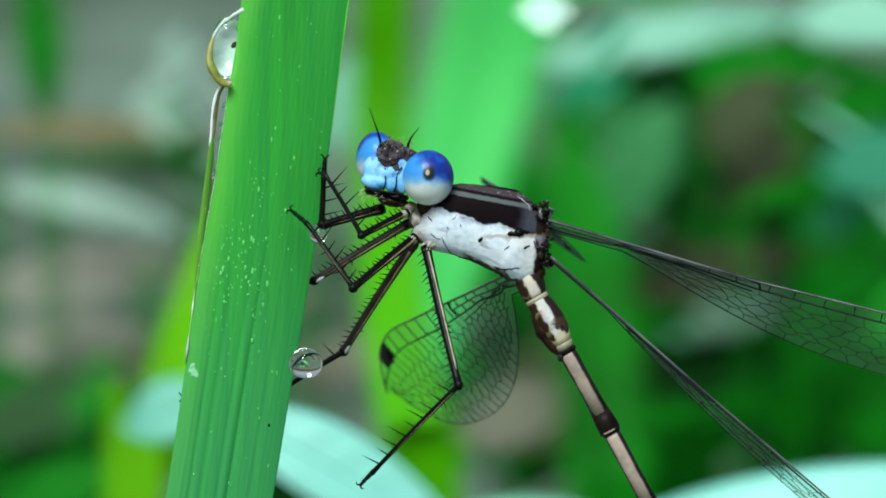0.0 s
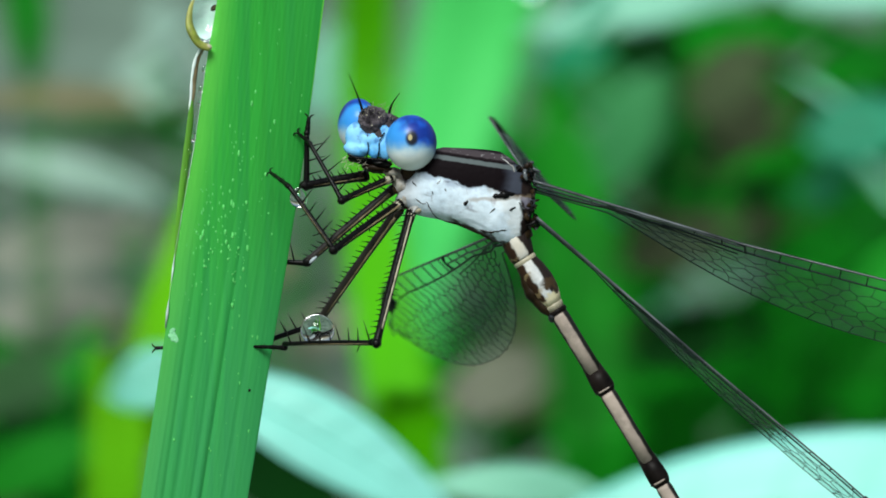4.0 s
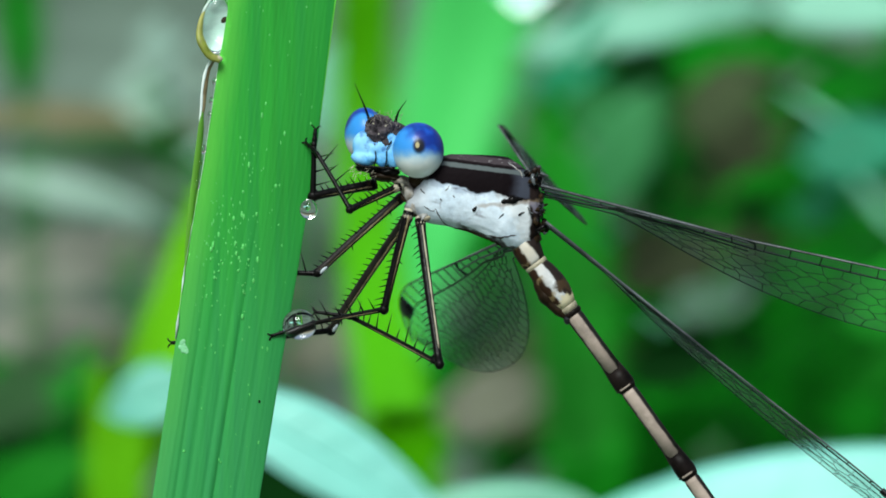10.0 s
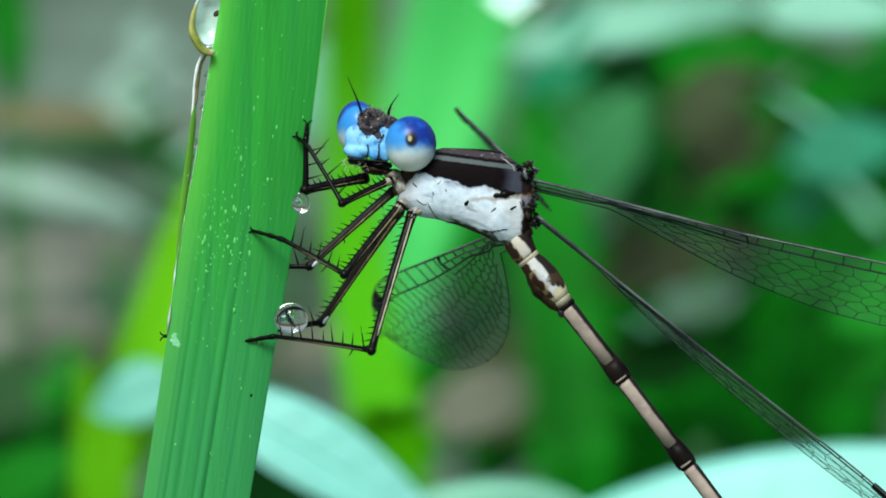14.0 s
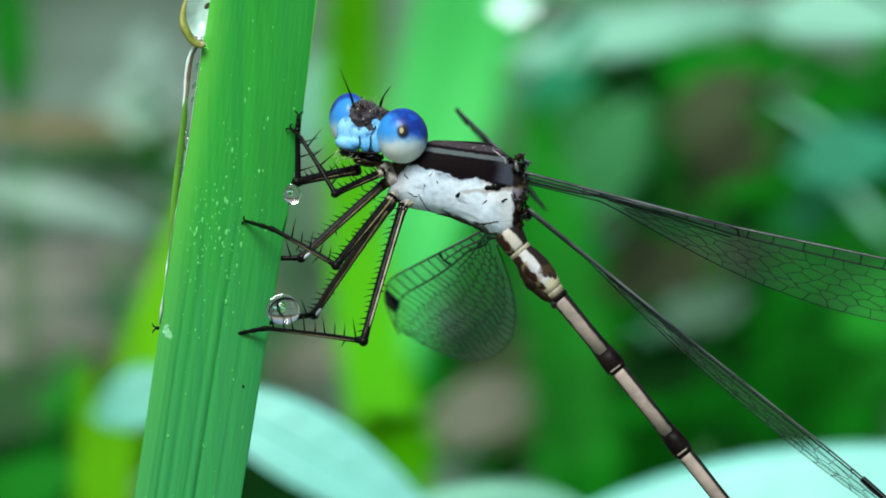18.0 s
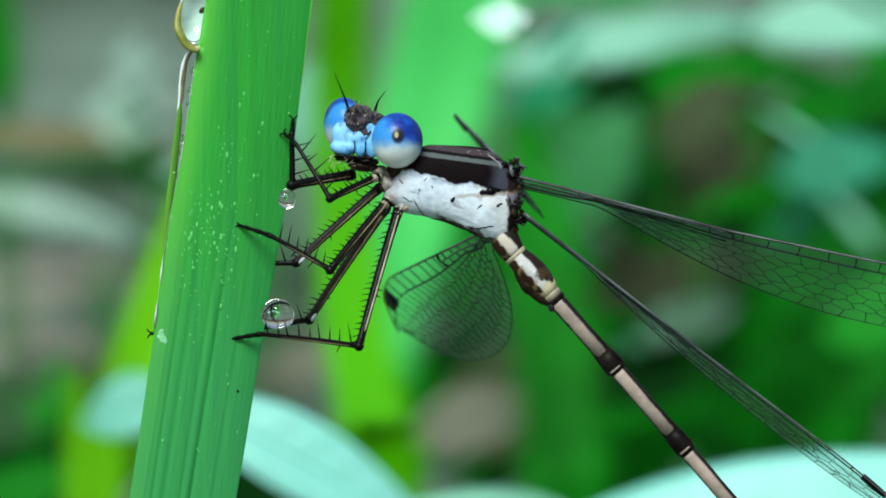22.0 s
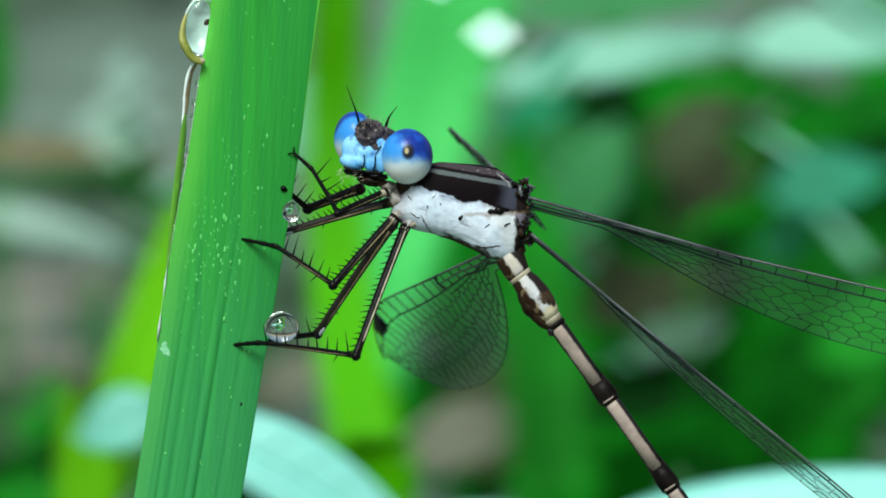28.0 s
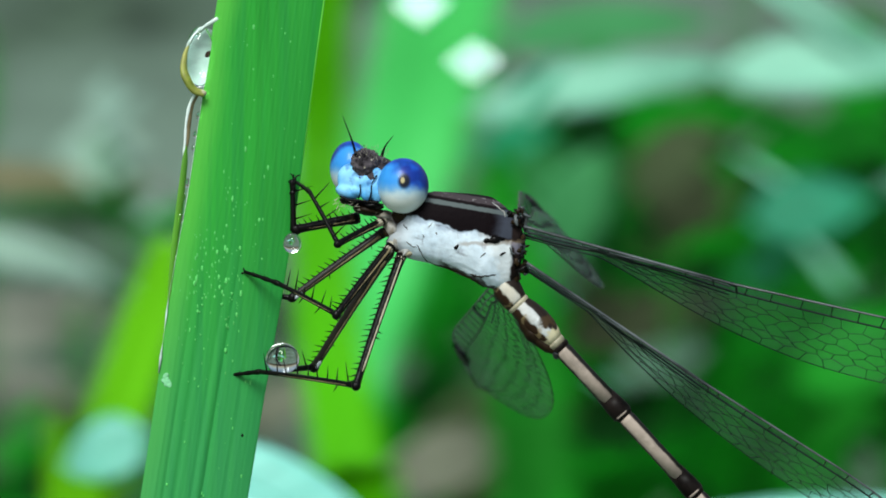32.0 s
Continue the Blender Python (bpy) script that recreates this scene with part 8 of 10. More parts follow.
    walk(legs['far_middle'][2], [
        (0, limb(-11.79, 1.1, -3.05, -13.25, 1.1, -2.85)),
        (0.5, limb(-11.7, 1.1, -3.21, -13.3, 1.1, -3.02)),
        (1, limb(-8.13, 3.74, -4.86, -9.64, 1.6, -5.07)),
        (1.5, limb(-11.6, 1.1, -3.65, -13.06, 1.1, -3.46)),
        (2, limb(-11.39, 1.1, -3.46, -12.85, 1.1, -3.25)),
        (2.5, limb(-11.49, 1.1, -3.1, -12.94, 1.1, -2.84)),
        (3, limb(-11.5, 1.1, -3.1, -12.94, 1.1, -2.84)),
        (3.5, limb(-11.53, 1.1, -3.1, -12.98, 1.1, -2.83)),
        (5.5, limb(-11.35, 1.1, -3.32, -12.84, 1.1, -3.03)),
        (6, limb(-11.49, 1.1, -3.35, -12.99, 1.1, -3.03)),
        (6.5, limb(-11.47, 1.1, -3.18, -12.98, 1.1, -2.88)),
        (7, limb(-11.57, 1.1, -2.93, -13.09, 1.1, -2.64)),
        (7.5, limb(-11.63, 1.1, -3, -13.13, 1.1, -2.71)),
        (8, limb(-11.56, 1.1, -3.06, -13.04, 1.1, -2.76)),
        (8.5, limb(-11.61, 1.1, -3.04, -13.07, 1.1, -2.74)),
        (9, limb(-11.61, 1.1, -3.13, -13.04, 1.1, -2.83)),
        (9.5, limb(-11.58, 1.1, -3.14, -13.02, 1.1, -2.85)),
        (10, limb(-11.56, 1.1, -3.16, -13, 1.1, -2.88)),
        (10.5, limb(-11.6, 1.1, -3.18, -13.04, 1.1, -2.9)),
        (11, limb(-11.63, 1.1, -3.21, -13.07, 1.1, -2.94)),
        (11.5, limb(-11.62, 1.1, -3.23, -13.06, 1.1, -2.97)),
        (12, limb(-11.61, 1.1, -3.22, -13.05, 1.1, -2.97)),
        (12.5, limb(-11.6, 1.1, -3.23, -13.04, 1.1, -2.99)),
        (13, limb(-11.58, 1.1, -3.24, -13.02, 1.1, -3.01)),
        (13.5, limb(-11.58, 1.1, -3.24, -13.02, 1.1, -3.01)),
        (14, limb(-11.56, 1.1, -3.25, -12.99, 1.1, -3.02)),
        (14.5, limb(-11.6, 1.1, -3.22, -13.03, 1.1, -2.99)),
        (16.5, limb(-11.55, 1.1, -3.23, -12.96, 1.1, -3)),
        (17, limb(-11.55, 1.1, -3.25, -12.95, 1.1, -3.02)),
        (17.5, limb(-11.56, 1.1, -3.26, -12.96, 1.1, -3.03)),
        (18, limb(-11.56, 1.1, -3.29, -12.95, 1.1, -3.07)),
        (18.5, limb(-11.56, 1.1, -3.26, -12.95, 1.1, -3.03)),
        (19, limb(-11.58, 1.1, -3.24, -12.96, 1.1, -3.01)),
        (19.5, limb(-11.58, 1.1, -3.27, -12.96, 1.1, -3.04)),
        (20, limb(-11.6, 1.1, -3.26, -12.98, 1.1, -3.01)),
        (20.5, limb(-11.6, 1.1, -3.24, -12.99, 1.1, -2.99)),
        (21, limb(-11.59, 1.1, -3.27, -12.97, 1.1, -3.02)),
        (21.5, limb(-11.58, 1.1, -3.25, -12.96, 1.1, -2.99)),
        (22, limb(-11.58, 1.1, -3.31, -12.96, 1.1, -3.05)),
        (22.5, limb(-11.58, 1.1, -3.28, -12.96, 1.1, -3.01)),
        (23, limb(-11.54, 1.1, -3.3, -12.93, 1.1, -3.02)),
        (23.5, limb(-11.59, 1.1, -3.27, -12.98, 1.1, -3)),
        (24, limb(-11.63, 1.1, -3.26, -13.02, 1.1, -3)),
        (24.5, limb(-11.63, 1.1, -3.29, -13.02, 1.1, -3.05)),
        (25, limb(-11.92, 1.1, -2, -13.31, 1.1, -1.74)),
        (25.5, limb(-11.95, 1.1, -1.96, -13.35, 1.1, -1.7)),
        (27.5, limb(-12.18, 1.1, -1.65, -13.63, 1.1, -1.41)),
        (28, limb(-12.25, 1.1, -1.54, -13.69, 1.1, -1.46)),
        (28.5, limb(-12.17, 1.1, -1.56, -13.61, 1.1, -1.48)),
        (29, limb(-12.15, 1.1, -1.59, -13.6, 1.1, -1.49)),
        (29.5, limb(-12.21, 1.1, -1.89, -13.66, 1.1, -1.7)),
        (29.7, limb(-12.18, 1.1, -1.94, -13.62, 1.1, -1.71)),
        (30, limb(-12.08, 1.1, -2.26, -13.53, 1.1, -2.02)),
        (30.2, limb(-12.07, 1.1, -2.46, -13.52, 1.1, -2.22)),
        (30.5, limb(-11.99, 1.1, -2.48, -13.43, 1.1, -2.24)),
        (31, limb(-11.88, 1.1, -2.53, -13.32, 1.1, -2.29)),
        (31.5, limb(-11.8, 1.1, -2.57, -13.25, 1.1, -2.33)),
        (32, limb(-11.72, 1.1, -2.62, -13.17, 1.1, -2.39)),
    ])
    walk(legs['near_hind'][0], [
        (0, limb(-4.01, -0.6, -0.49, -1.93, -4.05, -7.29)),
        (0.3, limb(-4.01, -0.6, -0.49, -3.05, -4.38, -7.36)),
        (0.5, limb(-4.01, -0.6, -0.49, -5.59, -4.01, -7.44)),
        (0.6, limb(-4.01, -0.6, -0.49, -4.86, -3.97, -7.59)),
        (0.9, limb(-4.01, -0.6, -0.49, -3.41, -4.01, -7.6)),
        (1, limb(-4.01, -0.6, -0.49, -4.26, -3.62, -7.79)),
        (1.3, limb(-4.01, -0.6, -0.49, -5.9, -5.66, -6.26)),
        (1.5, limb(-4.01, -0.6, -0.49, -5.45, -4.25, -7.35)),
        (2, limb(-4.01, -0.6, -0.49, -5.08, -4.15, -7.47)),
        (2.2, limb(-4.01, -0.6, -0.49, 0.4, -6.07, -4.11)),
        (2.5, limb(-4.01, -0.6, -0.49, -2.06, -4.62, -7.01)),
        (3, limb(-4.01, -0.6, -0.49, -4.46, -3.96, -7.63)),
        (3.5, limb(-4.01, -0.6, -0.49, -5.16, -4.47, -7.29)),
        (5.5, limb(-4.01, -0.6, -0.49, -5.84, -5.02, -6.78)),
        (6, limb(-4.01, -0.6, -0.49, -6.01, -4.41, -7.12)),
        (6.5, limb(-4.01, -0.6, -0.49, -5.52, -4.41, -7.25)),
        (7, limb(-4.01, -0.6, -0.49, -4.77, -4.46, -7.34)),
        (7.5, limb(-4.01, -0.6, -0.49, -5.82, -4.76, -6.96)),
        (8, limb(-4.01, -0.6, -0.49, -4.38, -4.35, -7.44)),
        (8.5, limb(-4.01, -0.6, -0.49, -6.87, -5.5, -6)),
        (9, limb(-4.01, -0.6, -0.49, -5.62, -4.6, -7.11)),
        (9.5, limb(-4.01, -0.6, -0.49, -6.24, -4.81, -6.8)),
        (10, limb(-4.01, -0.6, -0.49, -3.05, -3.68, -7.7)),
        (10.5, limb(-4.01, -0.6, -0.49, -5.1, -4.09, -7.5)),
        (11, limb(-4.01, -0.6, -0.49, -5.76, -4.32, -7.24)),
        (11.5, limb(-4.01, -0.6, -0.49, -5.82, -4.21, -7.28)),
        (12, limb(-4.01, -0.6, -0.49, -5.9, -4.16, -7.29)),
        (12.5, limb(-4.01, -0.6, -0.49, -5.96, -4.07, -7.32)),
        (13, limb(-4.01, -0.6, -0.49, -6.01, -3.98, -7.35)),
        (13.5, limb(-4.01, -0.6, -0.49, -6.01, -4.01, -7.33)),
        (14, limb(-4.01, -0.6, -0.49, -5.99, -4.02, -7.33)),
        (14.5, limb(-4.01, -0.6, -0.49, -6.04, -4, -7.33)),
        (16.5, limb(-4.01, -0.6, -0.49, -5.95, -4.12, -7.3)),
        (17, limb(-4.01, -0.6, -0.49, -5.95, -4.09, -7.31)),
        (17.5, limb(-4.01, -0.6, -0.49, -5.94, -4.1, -7.31)),
        (18, limb(-4.01, -0.6, -0.49, -5.92, -4.1, -7.32)),
        (18.5, limb(-4.01, -0.6, -0.49, -5.92, -4.15, -7.29)),
        (19, limb(-4.01, -0.6, -0.49, -5.95, -4.13, -7.29)),
        (19.5, limb(-4.01, -0.6, -0.49, -5.94, -4.12, -7.3)),
        (20, limb(-4.01, -0.6, -0.49, -5.95, -4.12, -7.29)),
        (20.5, limb(-4.01, -0.6, -0.49, -5.95, -4.15, -7.28)),
        (21, limb(-4.01, -0.6, -0.49, -5.94, -4.1, -7.31)),
        (21.5, limb(-4.01, -0.6, -0.49, -5.9, -4.19, -7.27)),
        (22, limb(-4.01, -0.6, -0.49, -5.9, -4.08, -7.33)),
        (22.5, limb(-4.01, -0.6, -0.49, -5.91, -4.12, -7.31)),
        (23, limb(-4.01, -0.6, -0.49, -5.86, -4.14, -7.31)),
        (23.5, limb(-4.01, -0.6, -0.49, -5.89, -4.11, -7.32)),
        (24, limb(-4.01, -0.6, -0.49, -5.89, -4.13, -7.31)),
        (24.5, limb(-4.01, -0.6, -0.49, -5.83, -4.15, -7.31)),
        (25, limb(-4.01, -0.6, -0.49, -5.84, -4.14, -7.32)),
        (25.5, limb(-4.01, -0.6, -0.49, -5.88, -4.16, -7.3)),
        (27.5, limb(-4.01, -0.6, -0.49, -6.2, -4.33, -7.11)),
        (28, limb(-4.01, -0.6, -0.49, -6.19, -4.39, -7.07)),
        (28.5, limb(-4.01, -0.6, -0.49, -6.07, -4.54, -7.02)),
        (29, limb(-4.01, -0.6, -0.49, -6.09, -4.45, -7.07)),
        (29.5, limb(-4.01, -0.6, -0.49, -6.09, -4.28, -7.17)),
        (30, limb(-4.01, -0.6, -0.49, -5.98, -4.36, -7.16)),
        (30.5, limb(-4.01, -0.6, -0.49, -5.96, -4.35, -7.16)),
        (31, limb(-4.01, -0.6, -0.49, -5.97, -4.34, -7.17)),
        (31.5, limb(-4.01, -0.6, -0.49, -6, -4.37, -7.15)),
        (32, limb(-4.01, -0.6, -0.49, -6.01, -4.41, -7.12)),
    ])
    walk(legs['near_hind'][1], [
        (0, limb(-1.93, -4.05, -7.29, -5.96, -2.64, -11.92)),
        (0.3, limb(-3.05, -4.38, -7.36, -8.73, -1.64, -7.45)),
        (0.5, limb(-5.59, -4.01, -7.44, -9.61, 0.02, -10.12)),
        (0.6, limb(-4.86, -3.97, -7.59, -9.02, 0.3, -9.6)),
        (0.9, limb(-3.41, -4.01, -7.6, -8.89, -0.92, -7.93)),
        (1, limb(-4.26, -3.62, -7.79, -8.76, -0.29, -10.67)),
        (1.3, limb(-5.9, -5.66, -6.26, -10.38, -1.33, -7.15)),
        (1.5, limb(-5.45, -4.25, -7.35, -10.35, -0.32, -7.77)),
        (2, limb(-5.08, -4.15, -7.47, -10.68, -1.29, -7.73)),
        (2.2, limb(0.4, -6.07, -4.11, -3.47, -1.28, -2.76)),
        (2.5, limb(-2.06, -4.62, -7.01, -8.04, -4.52, -4.23)),
        (3, limb(-4.46, -3.96, -7.63, -9.64, -0.39, -7.53)),
        (3.5, limb(-5.16, -4.47, -7.29, -9.85, -0.27, -7.53)),
        (5.5, limb(-5.84, -5.02, -6.78, -11.02, -1.45, -7.16)),
        (6, limb(-6.01, -4.41, -7.12, -10.98, -0.56, -7.4)),
        (6.5, limb(-5.52, -4.41, -7.25, -10.7, -0.83, -7.41)),
        (7, limb(-4.77, -4.46, -7.34, -9.59, -0.45, -6.73)),
        (7.5, limb(-5.82, -4.76, -6.96, -11.09, -1.38, -6.23)),
        (8, limb(-4.38, -4.35, -7.44, -8.79, -0.87, -4.58)),
        (8.5, limb(-6.87, -5.5, -6, -10.63, -2.43, -1.99)),
        (9, limb(-5.62, -4.6, -7.11, -9.57, -0.32, -4.71)),
        (9.5, limb(-6.24, -4.81, -6.8, -10.18, -0.39, -4.64)),
        (10, limb(-3.05, -3.68, -7.7, -7.51, 0.13, -5.42)),
        (10.5, limb(-5.1, -4.09, -7.5, -9.27, 0.4, -6.25)),
        (11, limb(-5.76, -4.32, -7.24, -10.94, -0.8, -6.63)),
        (11.5, limb(-5.82, -4.21, -7.28, -10.95, -0.61, -6.67)),
        (12, limb(-5.9, -4.16, -7.29, -10.97, -0.47, -6.67)),
        (12.5, limb(-5.96, -4.07, -7.32, -10.97, -0.3, -6.7)),
        (13, limb(-6.01, -3.98, -7.35, -10.96, -0.13, -6.73)),
        (13.5, limb(-6.01, -4.01, -7.33, -10.96, -0.16, -6.72)),
        (14, limb(-5.99, -4.02, -7.33, -10.94, -0.18, -6.73)),
        (14.5, limb(-6.04, -4, -7.33, -10.99, -0.16, -6.71)),
        (16.5, limb(-5.95, -4.12, -7.3, -10.92, -0.3, -6.72)),
        (17, limb(-5.95, -4.09, -7.31, -10.92, -0.27, -6.74)),
        (17.5, limb(-5.94, -4.1, -7.31, -10.93, -0.29, -6.75)),
        (18, limb(-5.92, -4.1, -7.32, -10.91, -0.29, -6.78)),
        (18.5, limb(-5.92, -4.15, -7.29, -10.92, -0.34, -6.75)),
        (19, limb(-5.95, -4.13, -7.29, -10.95, -0.33, -6.74)),
        (19.5, limb(-5.94, -4.12, -7.3, -10.94, -0.32, -6.77)),
        (20, limb(-5.95, -4.12, -7.29, -10.96, -0.34, -6.76)),
        (20.5, limb(-5.95, -4.15, -7.28, -10.97, -0.37, -6.75)),
        (21, limb(-5.94, -4.1, -7.31, -10.96, -0.34, -6.78)),
        (21.5, limb(-5.9, -4.19, -7.27, -10.93, -0.43, -6.77)),
        (22, limb(-5.9, -4.08, -7.33, -10.93, -0.33, -6.83)),
        (22.5, limb(-5.91, -4.12, -7.31, -10.95, -0.37, -6.81)),
        (23, limb(-5.86, -4.14, -7.31, -10.9, -0.39, -6.83)),
        (23.5, limb(-5.89, -4.11, -7.32, -10.94, -0.38, -6.83)),
        (24, limb(-5.89, -4.13, -7.31, -10.95, -0.4, -6.85)),
        (24.5, limb(-5.83, -4.15, -7.31, -10.9, -0.44, -6.91)),
        (25, limb(-5.84, -4.14, -7.32, -10.92, -0.43, -6.91)),
        (25.5, limb(-5.88, -4.16, -7.3, -10.93, -0.41, -6.89)),
        (27.5, limb(-6.2, -4.33, -7.11, -11.14, -0.43, -6.69)),
        (28, limb(-6.19, -4.39, -7.07, -11.11, -0.48, -6.7)),
        (28.5, limb(-6.07, -4.54, -7.02, -10.99, -0.63, -6.63)),
        (29, limb(-6.09, -4.45, -7.07, -11.01, -0.55, -6.59)),
        (29.5, limb(-6.09, -4.28, -7.17, -11.01, -0.38, -6.69)),
        (30, limb(-5.98, -4.36, -7.16, -10.9, -0.46, -6.64)),
        (30.5, limb(-5.96, -4.35, -7.16, -10.88, -0.45, -6.66)),
        (31, limb(-5.97, -4.34, -7.17, -10.89, -0.43, -6.67)),
        (31.5, limb(-6, -4.37, -7.15, -10.91, -0.45, -6.67)),
        (32, limb(-6.01, -4.41, -7.12, -10.92, -0.49, -6.69)),
    ])
    walk(legs['near_hind'][2], [
        (0, limb(-5.96, -2.64, -11.92, -7.26, 0.4, -13.51)),
        (0.3, limb(-8.73, -1.64, -7.45, -10.38, 0.4, -7.38)),
        (0.5, limb(-9.61, 0.02, -10.12, -10.85, 0.4, -10.91)),
        (0.6, limb(-9.02, 0.3, -9.6, -10.19, 0.4, -10.7)),
        (0.9, limb(-8.89, -0.92, -7.93, -10.53, 0.4, -7.89)),
        (1, limb(-8.76, -0.29, -10.67, -10.14, 0.4, -11.56)),
        (1.3, limb(-10.38, -1.33, -7.15, -12.49, 0.4, -7.03)),
        (1.5, limb(-10.35, -0.32, -7.77, -11.85, 0.4, -7.87)),
        (2, limb(-10.68, -1.29, -7.73, -12.27, 0.4, -7.85)),
        (2.2, limb(-3.47, -1.28, -2.76, -4.85, 0.4, -2.32)),
        (2.5, limb(-8.04, -4.52, -4.23, -9.77, 0.4, -3.58)),
        (3, limb(-9.64, -0.39, -7.53, -11.05, 0.4, -7.41)),
        (3.5, limb(-9.85, -0.27, -7.53, -11.31, 0.4, -7.49)),
        (5.5, limb(-11.02, -1.45, -7.16, -12.76, 0.4, -7.24)),
        (6, limb(-10.98, -0.56, -7.4, -12.74, 0.4, -7.66)),
        (6.5, limb(-10.7, -0.83, -7.41, -12.55, 0.4, -7.67)),
        (7, limb(-9.59, -0.45, -6.73, -11.19, 0.4, -6.95)),
        (7.5, limb(-11.09, -1.38, -6.23, -12.74, 0.4, -6.04)),
        (8, limb(-8.79, -0.87, -4.58, -10.48, 0.4, -3.08)),
        (8.5, limb(-10.63, -2.43, -1.99, -12.13, 0.4, -0.67)),
        (9, limb(-9.57, -0.32, -4.71, -11.72, 0.4, -3.32)),
        (9.5, limb(-10.18, -0.39, -4.64, -11.86, 0.4, -3.59)),
        (10, limb(-7.51, 0.13, -5.42, -9.44, 0.4, -5.13)),
        (10.5, limb(-9.27, 0.4, -6.25, -10.99, 0.4, -5.81)),
        (11, limb(-10.94, -0.8, -6.63, -12.77, 0.4, -7.06)),
        (11.5, limb(-10.95, -0.61, -6.67, -12.72, 0.4, -7.06)),
        (12, limb(-10.97, -0.47, -6.67, -12.68, 0.4, -7.02)),
        (12.5, limb(-10.97, -0.3, -6.7, -12.62, 0.4, -7.01)),
        (13, limb(-10.96, -0.13, -6.73, -12.56, 0.4, -7)),
        (13.5, limb(-10.96, -0.16, -6.72, -12.55, 0.4, -7)),
        (14, limb(-10.94, -0.18, -6.73, -12.51, 0.4, -7.01)),
        (14.5, limb(-10.99, -0.16, -6.71, -12.56, 0.4, -6.98)),
        (16.5, limb(-10.92, -0.3, -6.72, -12.44, 0.4, -7.01)),
        (17, limb(-10.92, -0.27, -6.74, -12.43, 0.4, -7.03)),
        (17.5, limb(-10.93, -0.29, -6.75, -12.42, 0.4, -7.04)),
        (18, limb(-10.91, -0.29, -6.78, -12.39, 0.4, -7.08)),
        (18.5, limb(-10.92, -0.34, -6.75, -12.39, 0.4, -7.05)),
        (19, limb(-10.95, -0.33, -6.74, -12.41, 0.4, -7.04)),
        (19.5, limb(-10.94, -0.32, -6.77, -12.41, 0.4, -7.06)),
        (20, limb(-10.96, -0.34, -6.76, -12.44, 0.4, -7.04)),
        (20.5, limb(-10.97, -0.37, -6.75, -12.45, 0.4, -7.03)),
        (21, limb(-10.96, -0.34, -6.78, -12.45, 0.4, -7.06)),
        (21.5, limb(-10.93, -0.43, -6.77, -12.43, 0.4, -7.04)),
        (22, limb(-10.93, -0.33, -6.83, -12.44, 0.4, -7.1)),
        (22.5, limb(-10.95, -0.37, -6.81, -12.46, 0.4, -7.06)),
        (23, limb(-10.9, -0.39, -6.83, -12.42, 0.4, -7.08)),
        (23.5, limb(-10.94, -0.38, -6.83, -12.46, 0.4, -7.07)),
        (24, limb(-10.95, -0.4, -6.85, -12.48, 0.4, -7.1)),
        (24.5, limb(-10.9, -0.44, -6.91, -12.43, 0.4, -7.16)),
        (25, limb(-10.92, -0.43, -6.91, -12.46, 0.4, -7.15)),
        (25.5, limb(-10.93, -0.41, -6.89, -12.45, 0.4, -7.12)),
        (27.5, limb(-11.14, -0.43, -6.69, -12.54, 0.4, -6.87)),
        (28, limb(-11.11, -0.48, -6.7, -12.51, 0.4, -6.89)),
        (28.5, limb(-10.99, -0.63, -6.63, -12.4, 0.4, -6.81)),
        (29, limb(-11.01, -0.55, -6.59, -12.41, 0.4, -6.74)),
        (29.5, limb(-11.01, -0.38, -6.69, -12.43, 0.4, -6.9)),
        (30, limb(-10.9, -0.46, -6.64, -12.35, 0.4, -6.91)),
        (30.5, limb(-10.88, -0.45, -6.66, -12.32, 0.4, -6.91)),
        (31, limb(-10.89, -0.43, -6.67, -12.31, 0.4, -6.92)),
        (31.5, limb(-10.91, -0.45, -6.67, -12.32, 0.4, -6.91)),
        (32, limb(-10.92, -0.49, -6.69, -12.32, 0.4, -6.93)),
    ])
